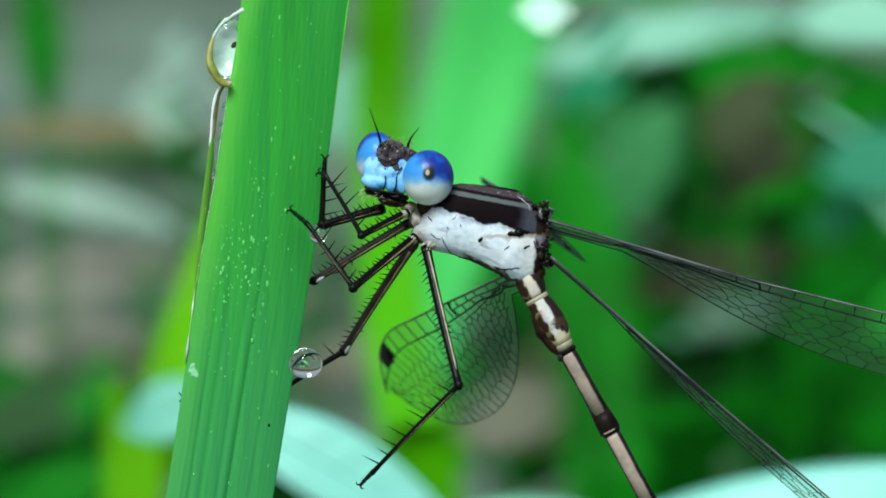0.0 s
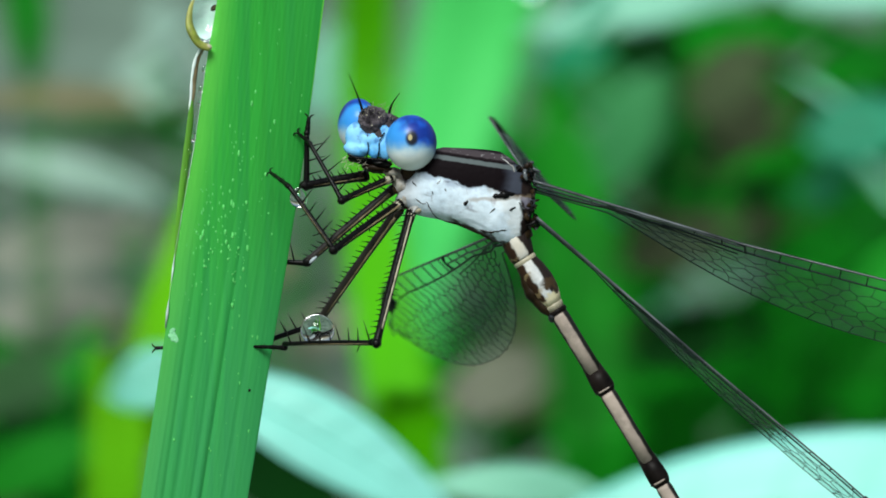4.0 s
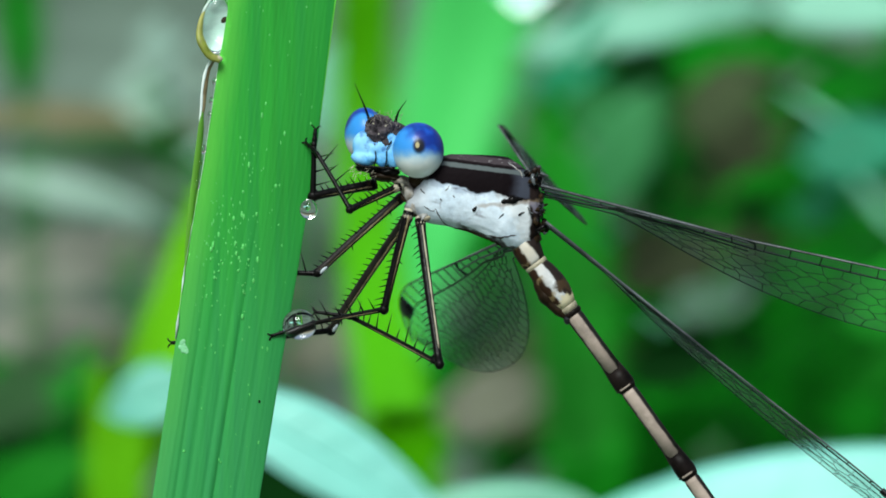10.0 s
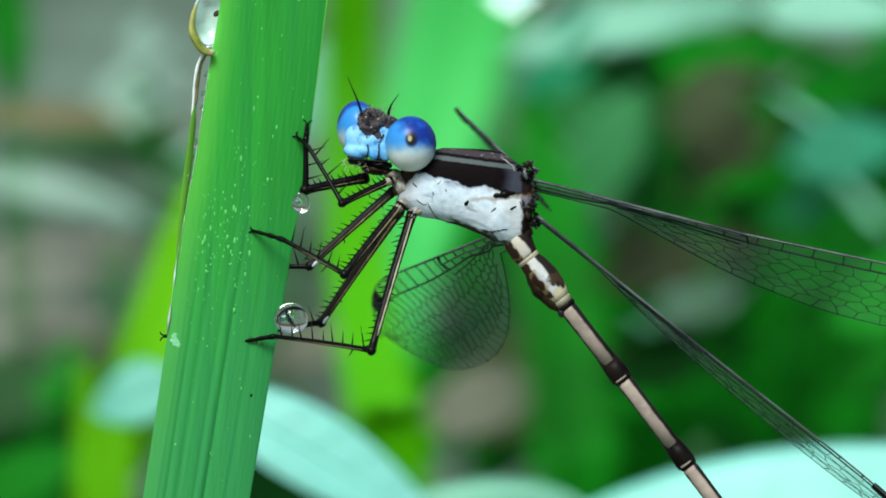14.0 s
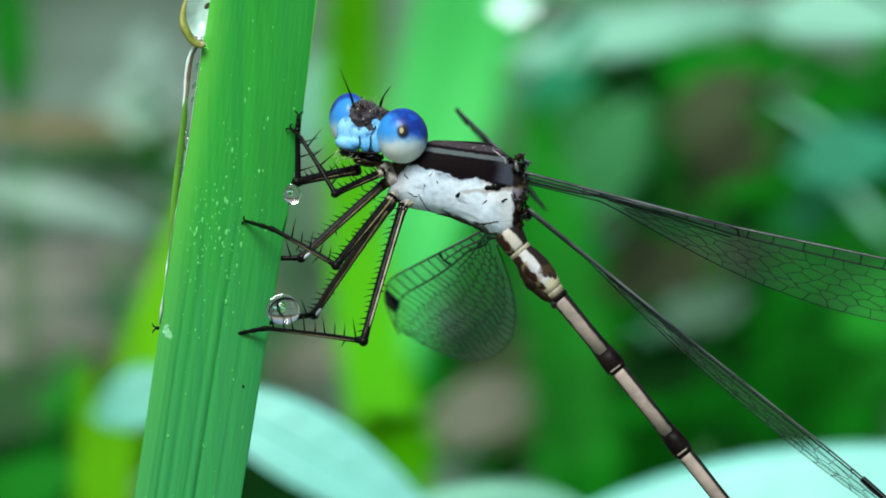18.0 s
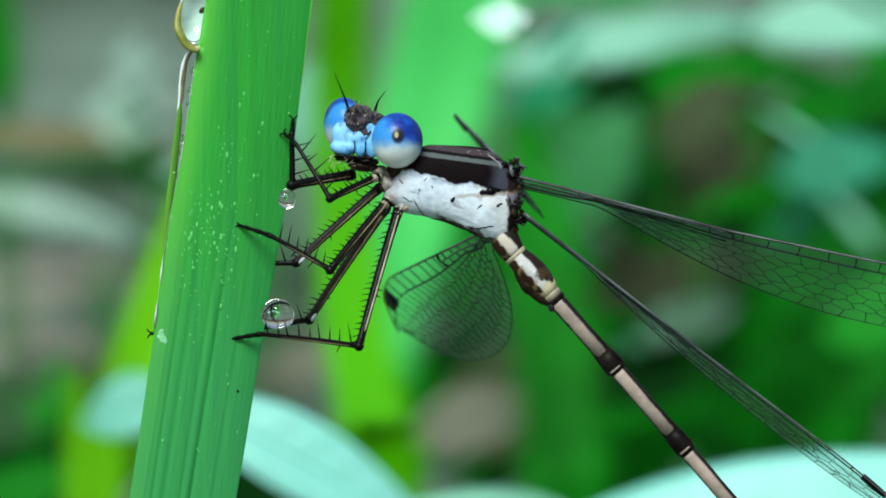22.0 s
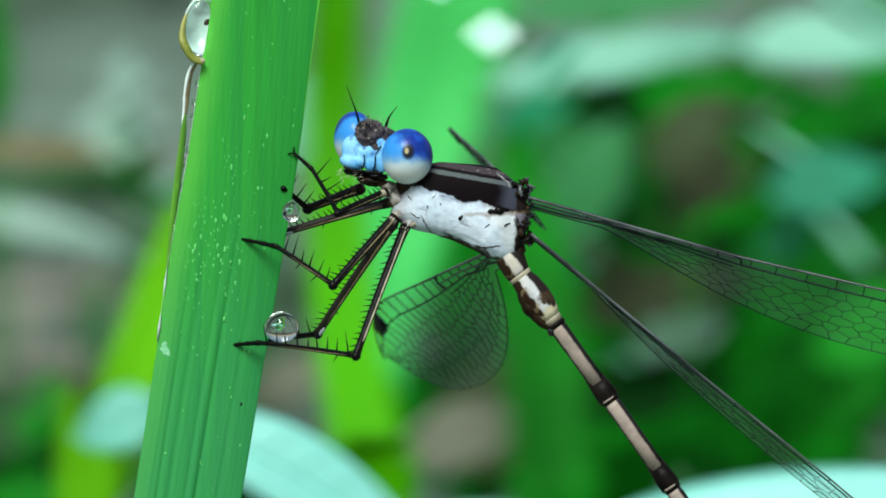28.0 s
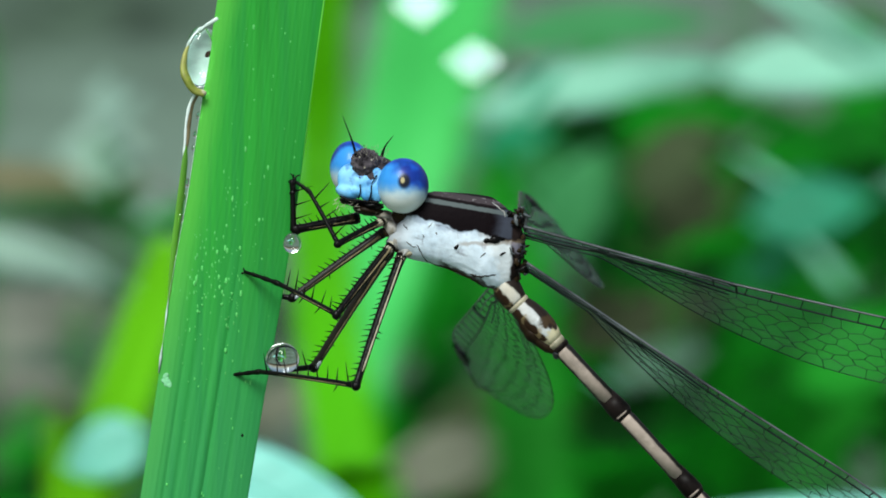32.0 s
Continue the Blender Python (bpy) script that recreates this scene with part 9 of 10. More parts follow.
    walk(legs['far_hind'][0], [
        (0, limb(-4.65, 0.6, -0.37, -7.99, 4.23, -6.15)),
        (0.5, limb(-4.65, 0.6, -0.37, -8.47, 1.99, -6.79)),
        (1, limb(-4.65, 0.6, -0.37, -8.29, 4.51, -5.78)),
        (1.5, limb(-4.65, 0.6, -0.37, -8.16, 3.69, -6.36)),
        (2, limb(-4.65, 0.6, -0.37, -8.13, 3.8, -6.32)),
        (2.5, limb(-4.65, 0.6, -0.37, -8.53, 3.49, -6.23)),
        (3, limb(-4.65, 0.6, -0.37, -8.73, 2.8, -6.39)),
        (3.5, limb(-4.65, 0.6, -0.37, -8.76, 2.89, -6.33)),
        (5.5, limb(-4.65, 0.6, -0.37, -8.58, 3.3, -6.29)),
        (6, limb(-4.65, 0.6, -0.37, -8.64, 3.17, -6.31)),
        (6.5, limb(-4.65, 0.6, -0.37, -8.6, 3.21, -6.32)),
        (7, limb(-4.65, 0.6, -0.37, -8.7, 3.21, -6.25)),
        (7.5, limb(-4.65, 0.6, -0.37, -8.74, 3.17, -6.24)),
        (8, limb(-4.65, 0.6, -0.37, -8.67, 3.26, -6.25)),
        (8.5, limb(-4.65, 0.6, -0.37, -8.71, 3.38, -6.16)),
        (9, limb(-4.65, 0.6, -0.37, -8.68, 3.4, -6.17)),
        (9.5, limb(-4.65, 0.6, -0.37, -8.66, 3.47, -6.15)),
        (10, limb(-4.65, 0.6, -0.37, -8.64, 3.5, -6.15)),
        (10.5, limb(-4.65, 0.6, -0.37, -8.7, 3.42, -6.15)),
        (11, limb(-4.65, 0.6, -0.37, -8.73, 3.37, -6.15)),
        (11.5, limb(-4.65, 0.6, -0.37, -8.73, 3.39, -6.15)),
        (12, limb(-4.65, 0.6, -0.37, -8.73, 3.45, -6.11)),
        (12.5, limb(-4.65, 0.6, -0.37, -8.72, 3.48, -6.1)),
        (13, limb(-4.65, 0.6, -0.37, -8.71, 3.53, -6.09)),
        (13.5, limb(-4.65, 0.6, -0.37, -8.7, 3.55, -6.08)),
        (14, limb(-4.65, 0.6, -0.37, -8.67, 3.58, -6.09)),
        (14.5, limb(-4.65, 0.6, -0.37, -8.71, 3.54, -6.08)),
        (16.5, limb(-4.65, 0.6, -0.37, -8.63, 3.68, -6.07)),
        (17, limb(-4.65, 0.6, -0.37, -8.62, 3.65, -6.09)),
        (17.5, limb(-4.65, 0.6, -0.37, -8.62, 3.65, -6.09)),
        (18, limb(-4.65, 0.6, -0.37, -8.6, 3.64, -6.11)),
        (18.5, limb(-4.65, 0.6, -0.37, -8.6, 3.68, -6.08)),
        (19, limb(-4.65, 0.6, -0.37, -8.62, 3.67, -6.08)),
        (19.5, limb(-4.65, 0.6, -0.37, -8.61, 3.65, -6.1)),
        (20, limb(-4.65, 0.6, -0.37, -8.63, 3.65, -6.08)),
        (20.5, limb(-4.65, 0.6, -0.37, -8.63, 3.67, -6.07)),
        (21, limb(-4.65, 0.6, -0.37, -8.61, 3.65, -6.1)),
        (21.5, limb(-4.65, 0.6, -0.37, -8.58, 3.74, -6.07)),
        (22, limb(-4.65, 0.6, -0.37, -8.57, 3.64, -6.13)),
        (22.5, limb(-4.65, 0.6, -0.37, -8.57, 3.68, -6.11)),
        (23, limb(-4.65, 0.6, -0.37, -8.52, 3.72, -6.12)),
        (23.5, limb(-4.65, 0.6, -0.37, -8.55, 3.69, -6.11)),
        (24, limb(-4.65, 0.6, -0.37, -8.55, 3.68, -6.12)),
        (24.5, limb(-4.65, 0.6, -0.37, -8.5, 3.69, -6.15)),
        (25, limb(-4.65, 0.6, -0.37, -8.51, 3.68, -6.14)),
        (25.5, limb(-4.65, 0.6, -0.37, -8.45, 3.73, -6.16)),
        (27.5, limb(-4.65, 0.6, -0.37, -8.33, 3.97, -6.11)),
        (28, limb(-4.65, 0.6, -0.37, -8.3, 3.87, -6.18)),
        (28.2, limb(-4.65, 0.6, -0.37, -8.27, 3.93, -6.16)),
        (28.5, limb(-4.65, 0.6, -0.37, -8.24, 4, -6.14)),
        (29, limb(-4.65, 0.6, -0.37, -8.32, 3.88, -6.16)),
        (29.5, limb(-4.65, 0.6, -0.37, -8.29, 3.56, -6.35)),
        (30, limb(-4.65, 0.6, -0.37, -8.16, 3.59, -6.41)),
        (30.5, limb(-4.65, 0.6, -0.37, -8.16, 3.58, -6.42)),
        (31, limb(-4.65, 0.6, -0.37, -8.18, 3.53, -6.43)),
        (31.5, limb(-4.65, 0.6, -0.37, -8.22, 3.51, -6.41)),
        (32, limb(-4.65, 0.6, -0.37, -8.25, 3.49, -6.4)),
    ])
    walk(legs['far_hind'][1], [
        (0, limb(-7.99, 4.23, -6.15, -10.98, 2.74, -8.26)),
        (0.5, limb(-8.47, 1.99, -6.79, -10.95, 1.1, -8.37)),
        (1, limb(-8.29, 4.51, -5.78, -11.3, 2.95, -7.8)),
        (1.5, limb(-8.16, 3.69, -6.36, -11.01, 1.72, -8.25)),
        (2, limb(-8.13, 3.8, -6.32, -11.2, 3.7, -8.88)),
        (2.5, limb(-8.53, 3.49, -6.23, -11.56, 1.68, -8.01)),
        (3, limb(-8.73, 2.8, -6.39, -11.7, 1.1, -7.55)),
        (3.5, limb(-8.76, 2.89, -6.33, -11.7, 1.1, -7.4)),
        (5.5, limb(-8.58, 3.3, -6.29, -11.36, 1.1, -7.01)),
        (6, limb(-8.64, 3.17, -6.31, -11.49, 1.1, -6.74)),
        (6.5, limb(-8.6, 3.21, -6.32, -11.46, 1.1, -6.73)),
        (7, limb(-8.7, 3.21, -6.25, -11.56, 1.1, -6.63)),
        (7.5, limb(-8.74, 3.17, -6.24, -11.6, 1.1, -6.61)),
        (8, limb(-8.67, 3.26, -6.25, -11.54, 1.1, -6.59)),
        (8.5, limb(-8.71, 3.38, -6.16, -11.58, 1.1, -6.49)),
        (9, limb(-8.68, 3.4, -6.17, -11.56, 1.1, -6.49)),
        (9.5, limb(-8.66, 3.47, -6.15, -11.51, 1.1, -6.49)),
        (10, limb(-8.64, 3.5, -6.15, -11.48, 1.1, -6.51)),
        (10.5, limb(-8.7, 3.42, -6.15, -11.53, 1.1, -6.51)),
        (11, limb(-8.73, 3.37, -6.15, -11.54, 1.1, -6.53)),
        (11.5, limb(-8.73, 3.39, -6.15, -11.51, 1.1, -6.54)),
        (12, limb(-8.73, 3.45, -6.11, -11.5, 1.1, -6.52)),
        (12.5, limb(-8.72, 3.48, -6.1, -11.47, 1.1, -6.53)),
        (13, limb(-8.71, 3.53, -6.09, -11.44, 1.1, -6.52)),
        (13.5, limb(-8.7, 3.55, -6.08, -11.44, 1.1, -6.53)),
        (14, limb(-8.67, 3.58, -6.09, -11.41, 1.1, -6.54)),
        (14.5, limb(-8.71, 3.54, -6.08, -11.46, 1.1, -6.52)),
        (16.5, limb(-8.63, 3.68, -6.07, -11.39, 1.1, -6.55)),
        (17, limb(-8.62, 3.65, -6.09, -11.39, 1.1, -6.57)),
        (17.5, limb(-8.62, 3.65, -6.09, -11.39, 1.1, -6.59)),
        (18, limb(-8.6, 3.64, -6.11, -11.37, 1.1, -6.63)),
        (18.5, limb(-8.6, 3.68, -6.08, -11.38, 1.1, -6.6)),
        (19, limb(-8.62, 3.67, -6.08, -11.4, 1.1, -6.59)),
        (19.5, limb(-8.61, 3.65, -6.1, -11.39, 1.1, -6.61)),
        (20, limb(-8.63, 3.65, -6.08, -11.41, 1.1, -6.59)),
        (20.5, limb(-8.63, 3.67, -6.07, -11.41, 1.1, -6.57)),
        (21, limb(-8.61, 3.65, -6.1, -11.4, 1.1, -6.6)),
        (21.5, limb(-8.58, 3.74, -6.07, -11.37, 1.1, -6.57)),
        (22, limb(-8.57, 3.64, -6.13, -11.36, 1.1, -6.63)),
        (22.5, limb(-8.57, 3.68, -6.11, -11.37, 1.1, -6.6)),
        (23, limb(-8.52, 3.72, -6.12, -11.32, 1.1, -6.61)),
        (23.5, limb(-8.55, 3.69, -6.11, -11.35, 1.1, -6.6)),
        (24, limb(-8.55, 3.68, -6.12, -11.36, 1.1, -6.61)),
        (24.5, limb(-8.5, 3.69, -6.15, -11.3, 1.1, -6.66)),
        (25, limb(-8.51, 3.68, -6.14, -11.32, 1.1, -6.65)),
        (25.5, limb(-8.45, 3.73, -6.16, -11.25, 1.1, -6.67)),
        (27.5, limb(-8.33, 3.97, -6.11, -11.14, 1.23, -6.6)),
        (28, limb(-8.3, 3.87, -6.18, -11.1, 1.13, -6.69)),
        (28.2, limb(-8.27, 3.93, -6.16, -11.06, 1.19, -6.68)),
        (28.5, limb(-8.24, 4, -6.14, -11.04, 1.26, -6.66)),
        (29, limb(-8.32, 3.88, -6.16, -11.12, 1.14, -6.65)),
        (29.5, limb(-8.29, 3.56, -6.35, -11.09, 1.1, -6.84)),
        (30, limb(-8.16, 3.59, -6.41, -10.96, 1.1, -6.87)),
        (30.5, limb(-8.16, 3.58, -6.42, -10.95, 1.1, -6.86)),
        (31, limb(-8.18, 3.53, -6.43, -10.96, 1.1, -6.86)),
        (31.5, limb(-8.22, 3.51, -6.41, -11, 1.1, -6.84)),
        (32, limb(-8.25, 3.49, -6.4, -11.02, 1.1, -6.83)),
    ])
    walk(legs['far_hind'][2], [
        (0, limb(-10.98, 2.74, -8.26, -14.96, 1.6, -8.75)),
        (0.5, limb(-10.95, 1.1, -8.37, -14.96, 1.1, -8.91)),
        (1, limb(-11.3, 2.95, -7.8, -16.5, 1.6, -9.51)),
        (1.5, limb(-11.01, 1.72, -8.25, -15.6, 1.6, -8.87)),
        (2, limb(-11.2, 3.7, -8.88, -14.85, 1.6, -9.3)),
        (2.5, limb(-11.56, 1.68, -8.01, -15.15, 1.6, -8.45)),
        (3, limb(-11.7, 1.1, -7.55, -15.14, 1.1, -8.05)),
        (3.5, limb(-11.7, 1.1, -7.4, -15.52, 1.1, -7.81)),
        (5.5, limb(-11.36, 1.1, -7.01, -16.74, 1.1, -7.12)),
        (6, limb(-11.49, 1.1, -6.74, -16.89, 1.1, -6.89)),
        (6.5, limb(-11.46, 1.1, -6.73, -16.86, 1.1, -6.87)),
        (7, limb(-11.56, 1.1, -6.63, -16.97, 1.1, -6.75)),
        (7.5, limb(-11.6, 1.1, -6.61, -17.02, 1.1, -6.76)),
        (8, limb(-11.54, 1.1, -6.59, -16.96, 1.1, -6.73)),
        (8.5, limb(-11.58, 1.1, -6.49, -17.01, 1.1, -6.64)),
        (9, limb(-11.56, 1.1, -6.49, -16.99, 1.1, -6.66)),
        (9.5, limb(-11.51, 1.1, -6.49, -16.94, 1.1, -6.68)),
        (10, limb(-11.48, 1.1, -6.51, -16.89, 1.1, -6.71)),
        (10.5, limb(-11.53, 1.1, -6.51, -16.93, 1.1, -6.69)),
        (11, limb(-11.54, 1.1, -6.53, -16.93, 1.1, -6.73)),
        (11.5, limb(-11.51, 1.1, -6.54, -16.9, 1.1, -6.74)),
        (12, limb(-11.5, 1.1, -6.52, -16.87, 1.1, -6.73)),
        (12.5, limb(-11.47, 1.1, -6.53, -16.84, 1.1, -6.74)),
        (13, limb(-11.44, 1.1, -6.52, -16.79, 1.1, -6.75)),
        (13.5, limb(-11.44, 1.1, -6.53, -16.78, 1.1, -6.75)),
        (14, limb(-11.41, 1.1, -6.54, -16.74, 1.1, -6.77)),
        (14.5, limb(-11.46, 1.1, -6.52, -16.78, 1.1, -6.72)),
        (16.5, limb(-11.39, 1.1, -6.55, -16.64, 1.1, -6.75)),
        (17, limb(-11.39, 1.1, -6.57, -16.63, 1.1, -6.77)),
        (17.5, limb(-11.39, 1.1, -6.59, -16.62, 1.1, -6.78)),
        (18, limb(-11.37, 1.1, -6.63, -16.58, 1.1, -6.84)),
        (18.5, limb(-11.38, 1.1, -6.6, -16.58, 1.1, -6.79)),
        (19, limb(-11.4, 1.1, -6.59, -16.59, 1.1, -6.76)),
        (19.5, limb(-11.39, 1.1, -6.61, -16.59, 1.1, -6.8)),
        (20, limb(-11.41, 1.1, -6.59, -16.62, 1.1, -6.78)),
        (20.5, limb(-11.41, 1.1, -6.57, -16.64, 1.1, -6.77)),
        (21, limb(-11.4, 1.1, -6.6, -16.64, 1.1, -6.8)),
        (21.5, limb(-11.37, 1.1, -6.57, -16.62, 1.1, -6.8)),
        (22, limb(-11.36, 1.1, -6.63, -16.63, 1.1, -6.86)),
        (22.5, limb(-11.37, 1.1, -6.6, -16.65, 1.1, -6.82)),
        (23, limb(-11.32, 1.1, -6.61, -16.61, 1.1, -6.85)),
        (23.5, limb(-11.35, 1.1, -6.6, -16.66, 1.1, -6.84)),
        (24, limb(-11.36, 1.1, -6.61, -16.67, 1.1, -6.89)),
        (24.5, limb(-11.3, 1.1, -6.66, -16.63, 1.1, -6.99)),
        (25, limb(-11.32, 1.1, -6.65, -16.66, 1.1, -6.98)),
        (25.5, limb(-11.25, 1.1, -6.67, -16.61, 1.1, -7.01)),
        (27.5, limb(-11.14, 1.23, -6.6, -16.55, 1.23, -7)),
        (28, limb(-11.1, 1.13, -6.69, -15.22, 1.13, -8.96)),
        (28.2, limb(-11.06, 1.19, -6.68, -14.67, 1.19, -9.71)),
        (28.5, limb(-11.04, 1.26, -6.66, -14.65, 1.26, -9.73)),
        (29, limb(-11.12, 1.14, -6.65, -14.76, 1.14, -9.73)),
        (29.5, limb(-11.09, 1.1, -6.84, -14.7, 1.1, -9.96)),
        (30, limb(-10.96, 1.1, -6.87, -14.57, 1.1, -10.01)),
        (30.5, limb(-10.95, 1.1, -6.86, -14.56, 1.1, -10.02)),
        (31, limb(-10.96, 1.1, -6.86, -14.56, 1.1, -10.03)),
        (31.5, limb(-11, 1.1, -6.84, -14.58, 1.1, -10.05)),
        (32, limb(-11.02, 1.1, -6.83, -14.57, 1.1, -10.09)),
    ])
    walk(wings['far_hind'], [
        (0, wing_at(1.16386, 1.2, -1.13898, -133.4, 12.9, 113.6)),
        (1, wing_at(1.16386, 1.2, -1.13898, -127.7, 15.2, 118)),
        (2, wing_at(1.16386, 1.2, -1.13898, -129.4, 14.9, 112.8)),
        (3, wing_at(1.16386, 1.2, -1.13898, -137.4, 9.7, 111.6)),
        (6, wing_at(1.16386, 1.2, -1.13898, -135.9, 10.4, 110.5)),
        (7, wing_at(1.16386, 1.2, -1.13898, -135.4, 11, 110.2)),
        (8, wing_at(1.16386, 1.2, -1.13898, -136.3, 9.8, 110.8)),
        (9, wing_at(1.16386, 1.2, -1.13898, -136.8, 10.1, 109.7)),
        (10, wing_at(1.16386, 1.2, -1.13898, -135.5, 9.2, 110)),
        (11, wing_at(1.16386, 1.2, -1.13898, -135, 9.4, 110.2)),
        (11.5, wing_at(1.16386, 1.2, -1.13898, -135.5, 9.8, 110.4)),
        (12, wing_at(1.16386, 1.2, -1.13898, -137, 8.5, 101.6)),
        (12.5, wing_at(1.16386, 1.2, -1.13898, -138.2, 9.3, 106.4)),
        (13, wing_at(1.16386, 1.2, -1.13898, -137.7, 9.9, 116.3)),
        (14, wing_at(1.16386, 1.2, -1.13898, -133.6, 9.2, 112.9)),
        (16.5, wing_at(1.16386, 1.2, -1.13898, -132.7, 8.5, 104.4)),
        (17, wing_at(1.16386, 1.2, -1.13898, -135.6, 8.9, 107.5)),
        (17.5, wing_at(1.16386, 1.2, -1.13898, -134.5, 8.8, 106.7)),
        (18, wing_at(1.16386, 1.2, -1.13898, -138.8, 10.2, 109.8)),
        (19, wing_at(1.16386, 1.2, -1.13898, -139.5, 9.3, 109.2)),
        (21, wing_at(1.16386, 1.2, -1.13898, -138.7, 9.2, 109)),
        (23, wing_at(1.16386, 1.2, -1.13898, -138.7, 9.2, 108.6)),
        (23.5, wing_at(1.16386, 1.2, -1.13898, -136, 8.6, 97.3)),
        (24, wing_at(1.16386, 1.2, -1.13898, -138.9, 9.4, 104.3)),
        (25, wing_at(1.16386, 1.2, -1.13898, -137.8, 9.7, 109.8)),
        (25.5, wing_at(1.16386, 1.2, -1.13898, -141.4, 11, 116.3)),
        (27.5, wing_at(1.16386, 1.2, -1.13898, -138.1, 10.8, 111.1)),
        (28, wing_at(1.16386, 1.2, -1.13898, -137.3, 10.6, 111.1)),
        (29, wing_at(1.16386, 1.2, -1.13898, -139.2, 13, 110.4)),
        (30, wing_at(1.16386, 1.2, -1.13898, -138.9, 12.2, 110.8)),
        (31, wing_at(1.16386, 1.2, -1.13898, -138.3, 12.2, 110.7)),
        (31.5, wing_at(1.16386, 1.2, -1.13898, -136.1, 11.1, 95.3)),
        (32, wing_at(1.16386, 1.2, -1.13898, -138.1, 10.3, 97)),
    ])
    walk(wings['far_front'], [
        (0, wing_at(1.88485, 1.2, 1.39887, -144.1, -6.6, 100.5)),
        (0.5, wing_at(1.88485, 1.2, 1.39887, -143.4, -6.5, 100.3)),
        (1, wing_at(1.88485, 1.2, 1.39887, -147.2, -4.6, 99)),
        (2, wing_at(1.88485, 1.2, 1.39887, -148.9, -3.2, 97.2)),
        (2.5, wing_at(1.88485, 1.2, 1.39887, -135.2, -11.4, 97.6)),
        (3, wing_at(1.88485, 1.2, 1.39887, -133.3, -11.1, 96.8)),
        (6, wing_at(1.88485, 1.2, 1.39887, -133.1, -10, 96)),
        (7, wing_at(1.88485, 1.2, 1.39887, -134.6, -9.7, 95.9)),
        (9, wing_at(1.88485, 1.2, 1.39887, -132.9, -10.6, 95.6)),
        (11, wing_at(1.88485, 1.2, 1.39887, -133.4, -11, 96)),
        (11.5, wing_at(1.88485, 1.2, 1.39887, -134.2, -11.3, 97.1)),
        (12, wing_at(1.88485, 1.2, 1.39887, -130.4, -10.1, 92.2)),
        (12.5, wing_at(1.88485, 1.2, 1.39887, -134.1, -11.2, 96.6)),
        (13, wing_at(1.88485, 1.2, 1.39887, -135.5, -12.7, 103.5)),
        (14, wing_at(1.88485, 1.2, 1.39887, -133.3, -12.6, 101.6)),
        (16.5, wing_at(1.88485, 1.2, 1.39887, -133.2, -10.9, 95.6)),
        (17, wing_at(1.88485, 1.2, 1.39887, -131.8, -10.9, 99.3)),
        (19, wing_at(1.88485, 1.2, 1.39887, -132, -11.9, 100.3)),
        (20, wing_at(1.88485, 1.2, 1.39887, -132.2, -11.5, 100.1)),
        (21, wing_at(1.88485, 1.2, 1.39887, -131.4, -11.4, 99.6)),
        (22, wing_at(1.88485, 1.2, 1.39887, -131.4, -11.4, 99.5)),
        (23, wing_at(1.88485, 1.2, 1.39887, -130.6, -11.5, 99.2)),
        (23.5, wing_at(1.88485, 1.2, 1.39887, -130.4, -8.2, 89)),
        (24, wing_at(1.88485, 1.2, 1.39887, -134.6, -10.5, 95.5)),
        (25, wing_at(1.88485, 1.2, 1.39887, -134.7, -11.5, 100.7)),
        (25.5, wing_at(1.88485, 1.2, 1.39887, -145, -13, 107.6)),
        (28, wing_at(1.88485, 1.2, 1.39887, -136.1, -12, 102.1)),
        (29, wing_at(1.88485, 1.2, 1.39887, -142.3, -9.3, 102)),
        (30, wing_at(1.88485, 1.2, 1.39887, -146.9, -9.8, 104.2)),
        (31, wing_at(1.88485, 1.2, 1.39887, -148.5, -9.3, 104.1)),
        (31.5, wing_at(1.88485, 1.2, 1.39887, -134, -6.1, 88.1)),
        (32, wing_at(1.88485, 1.2, 1.39887, -134.2, -6.7, 88.5)),
    ])
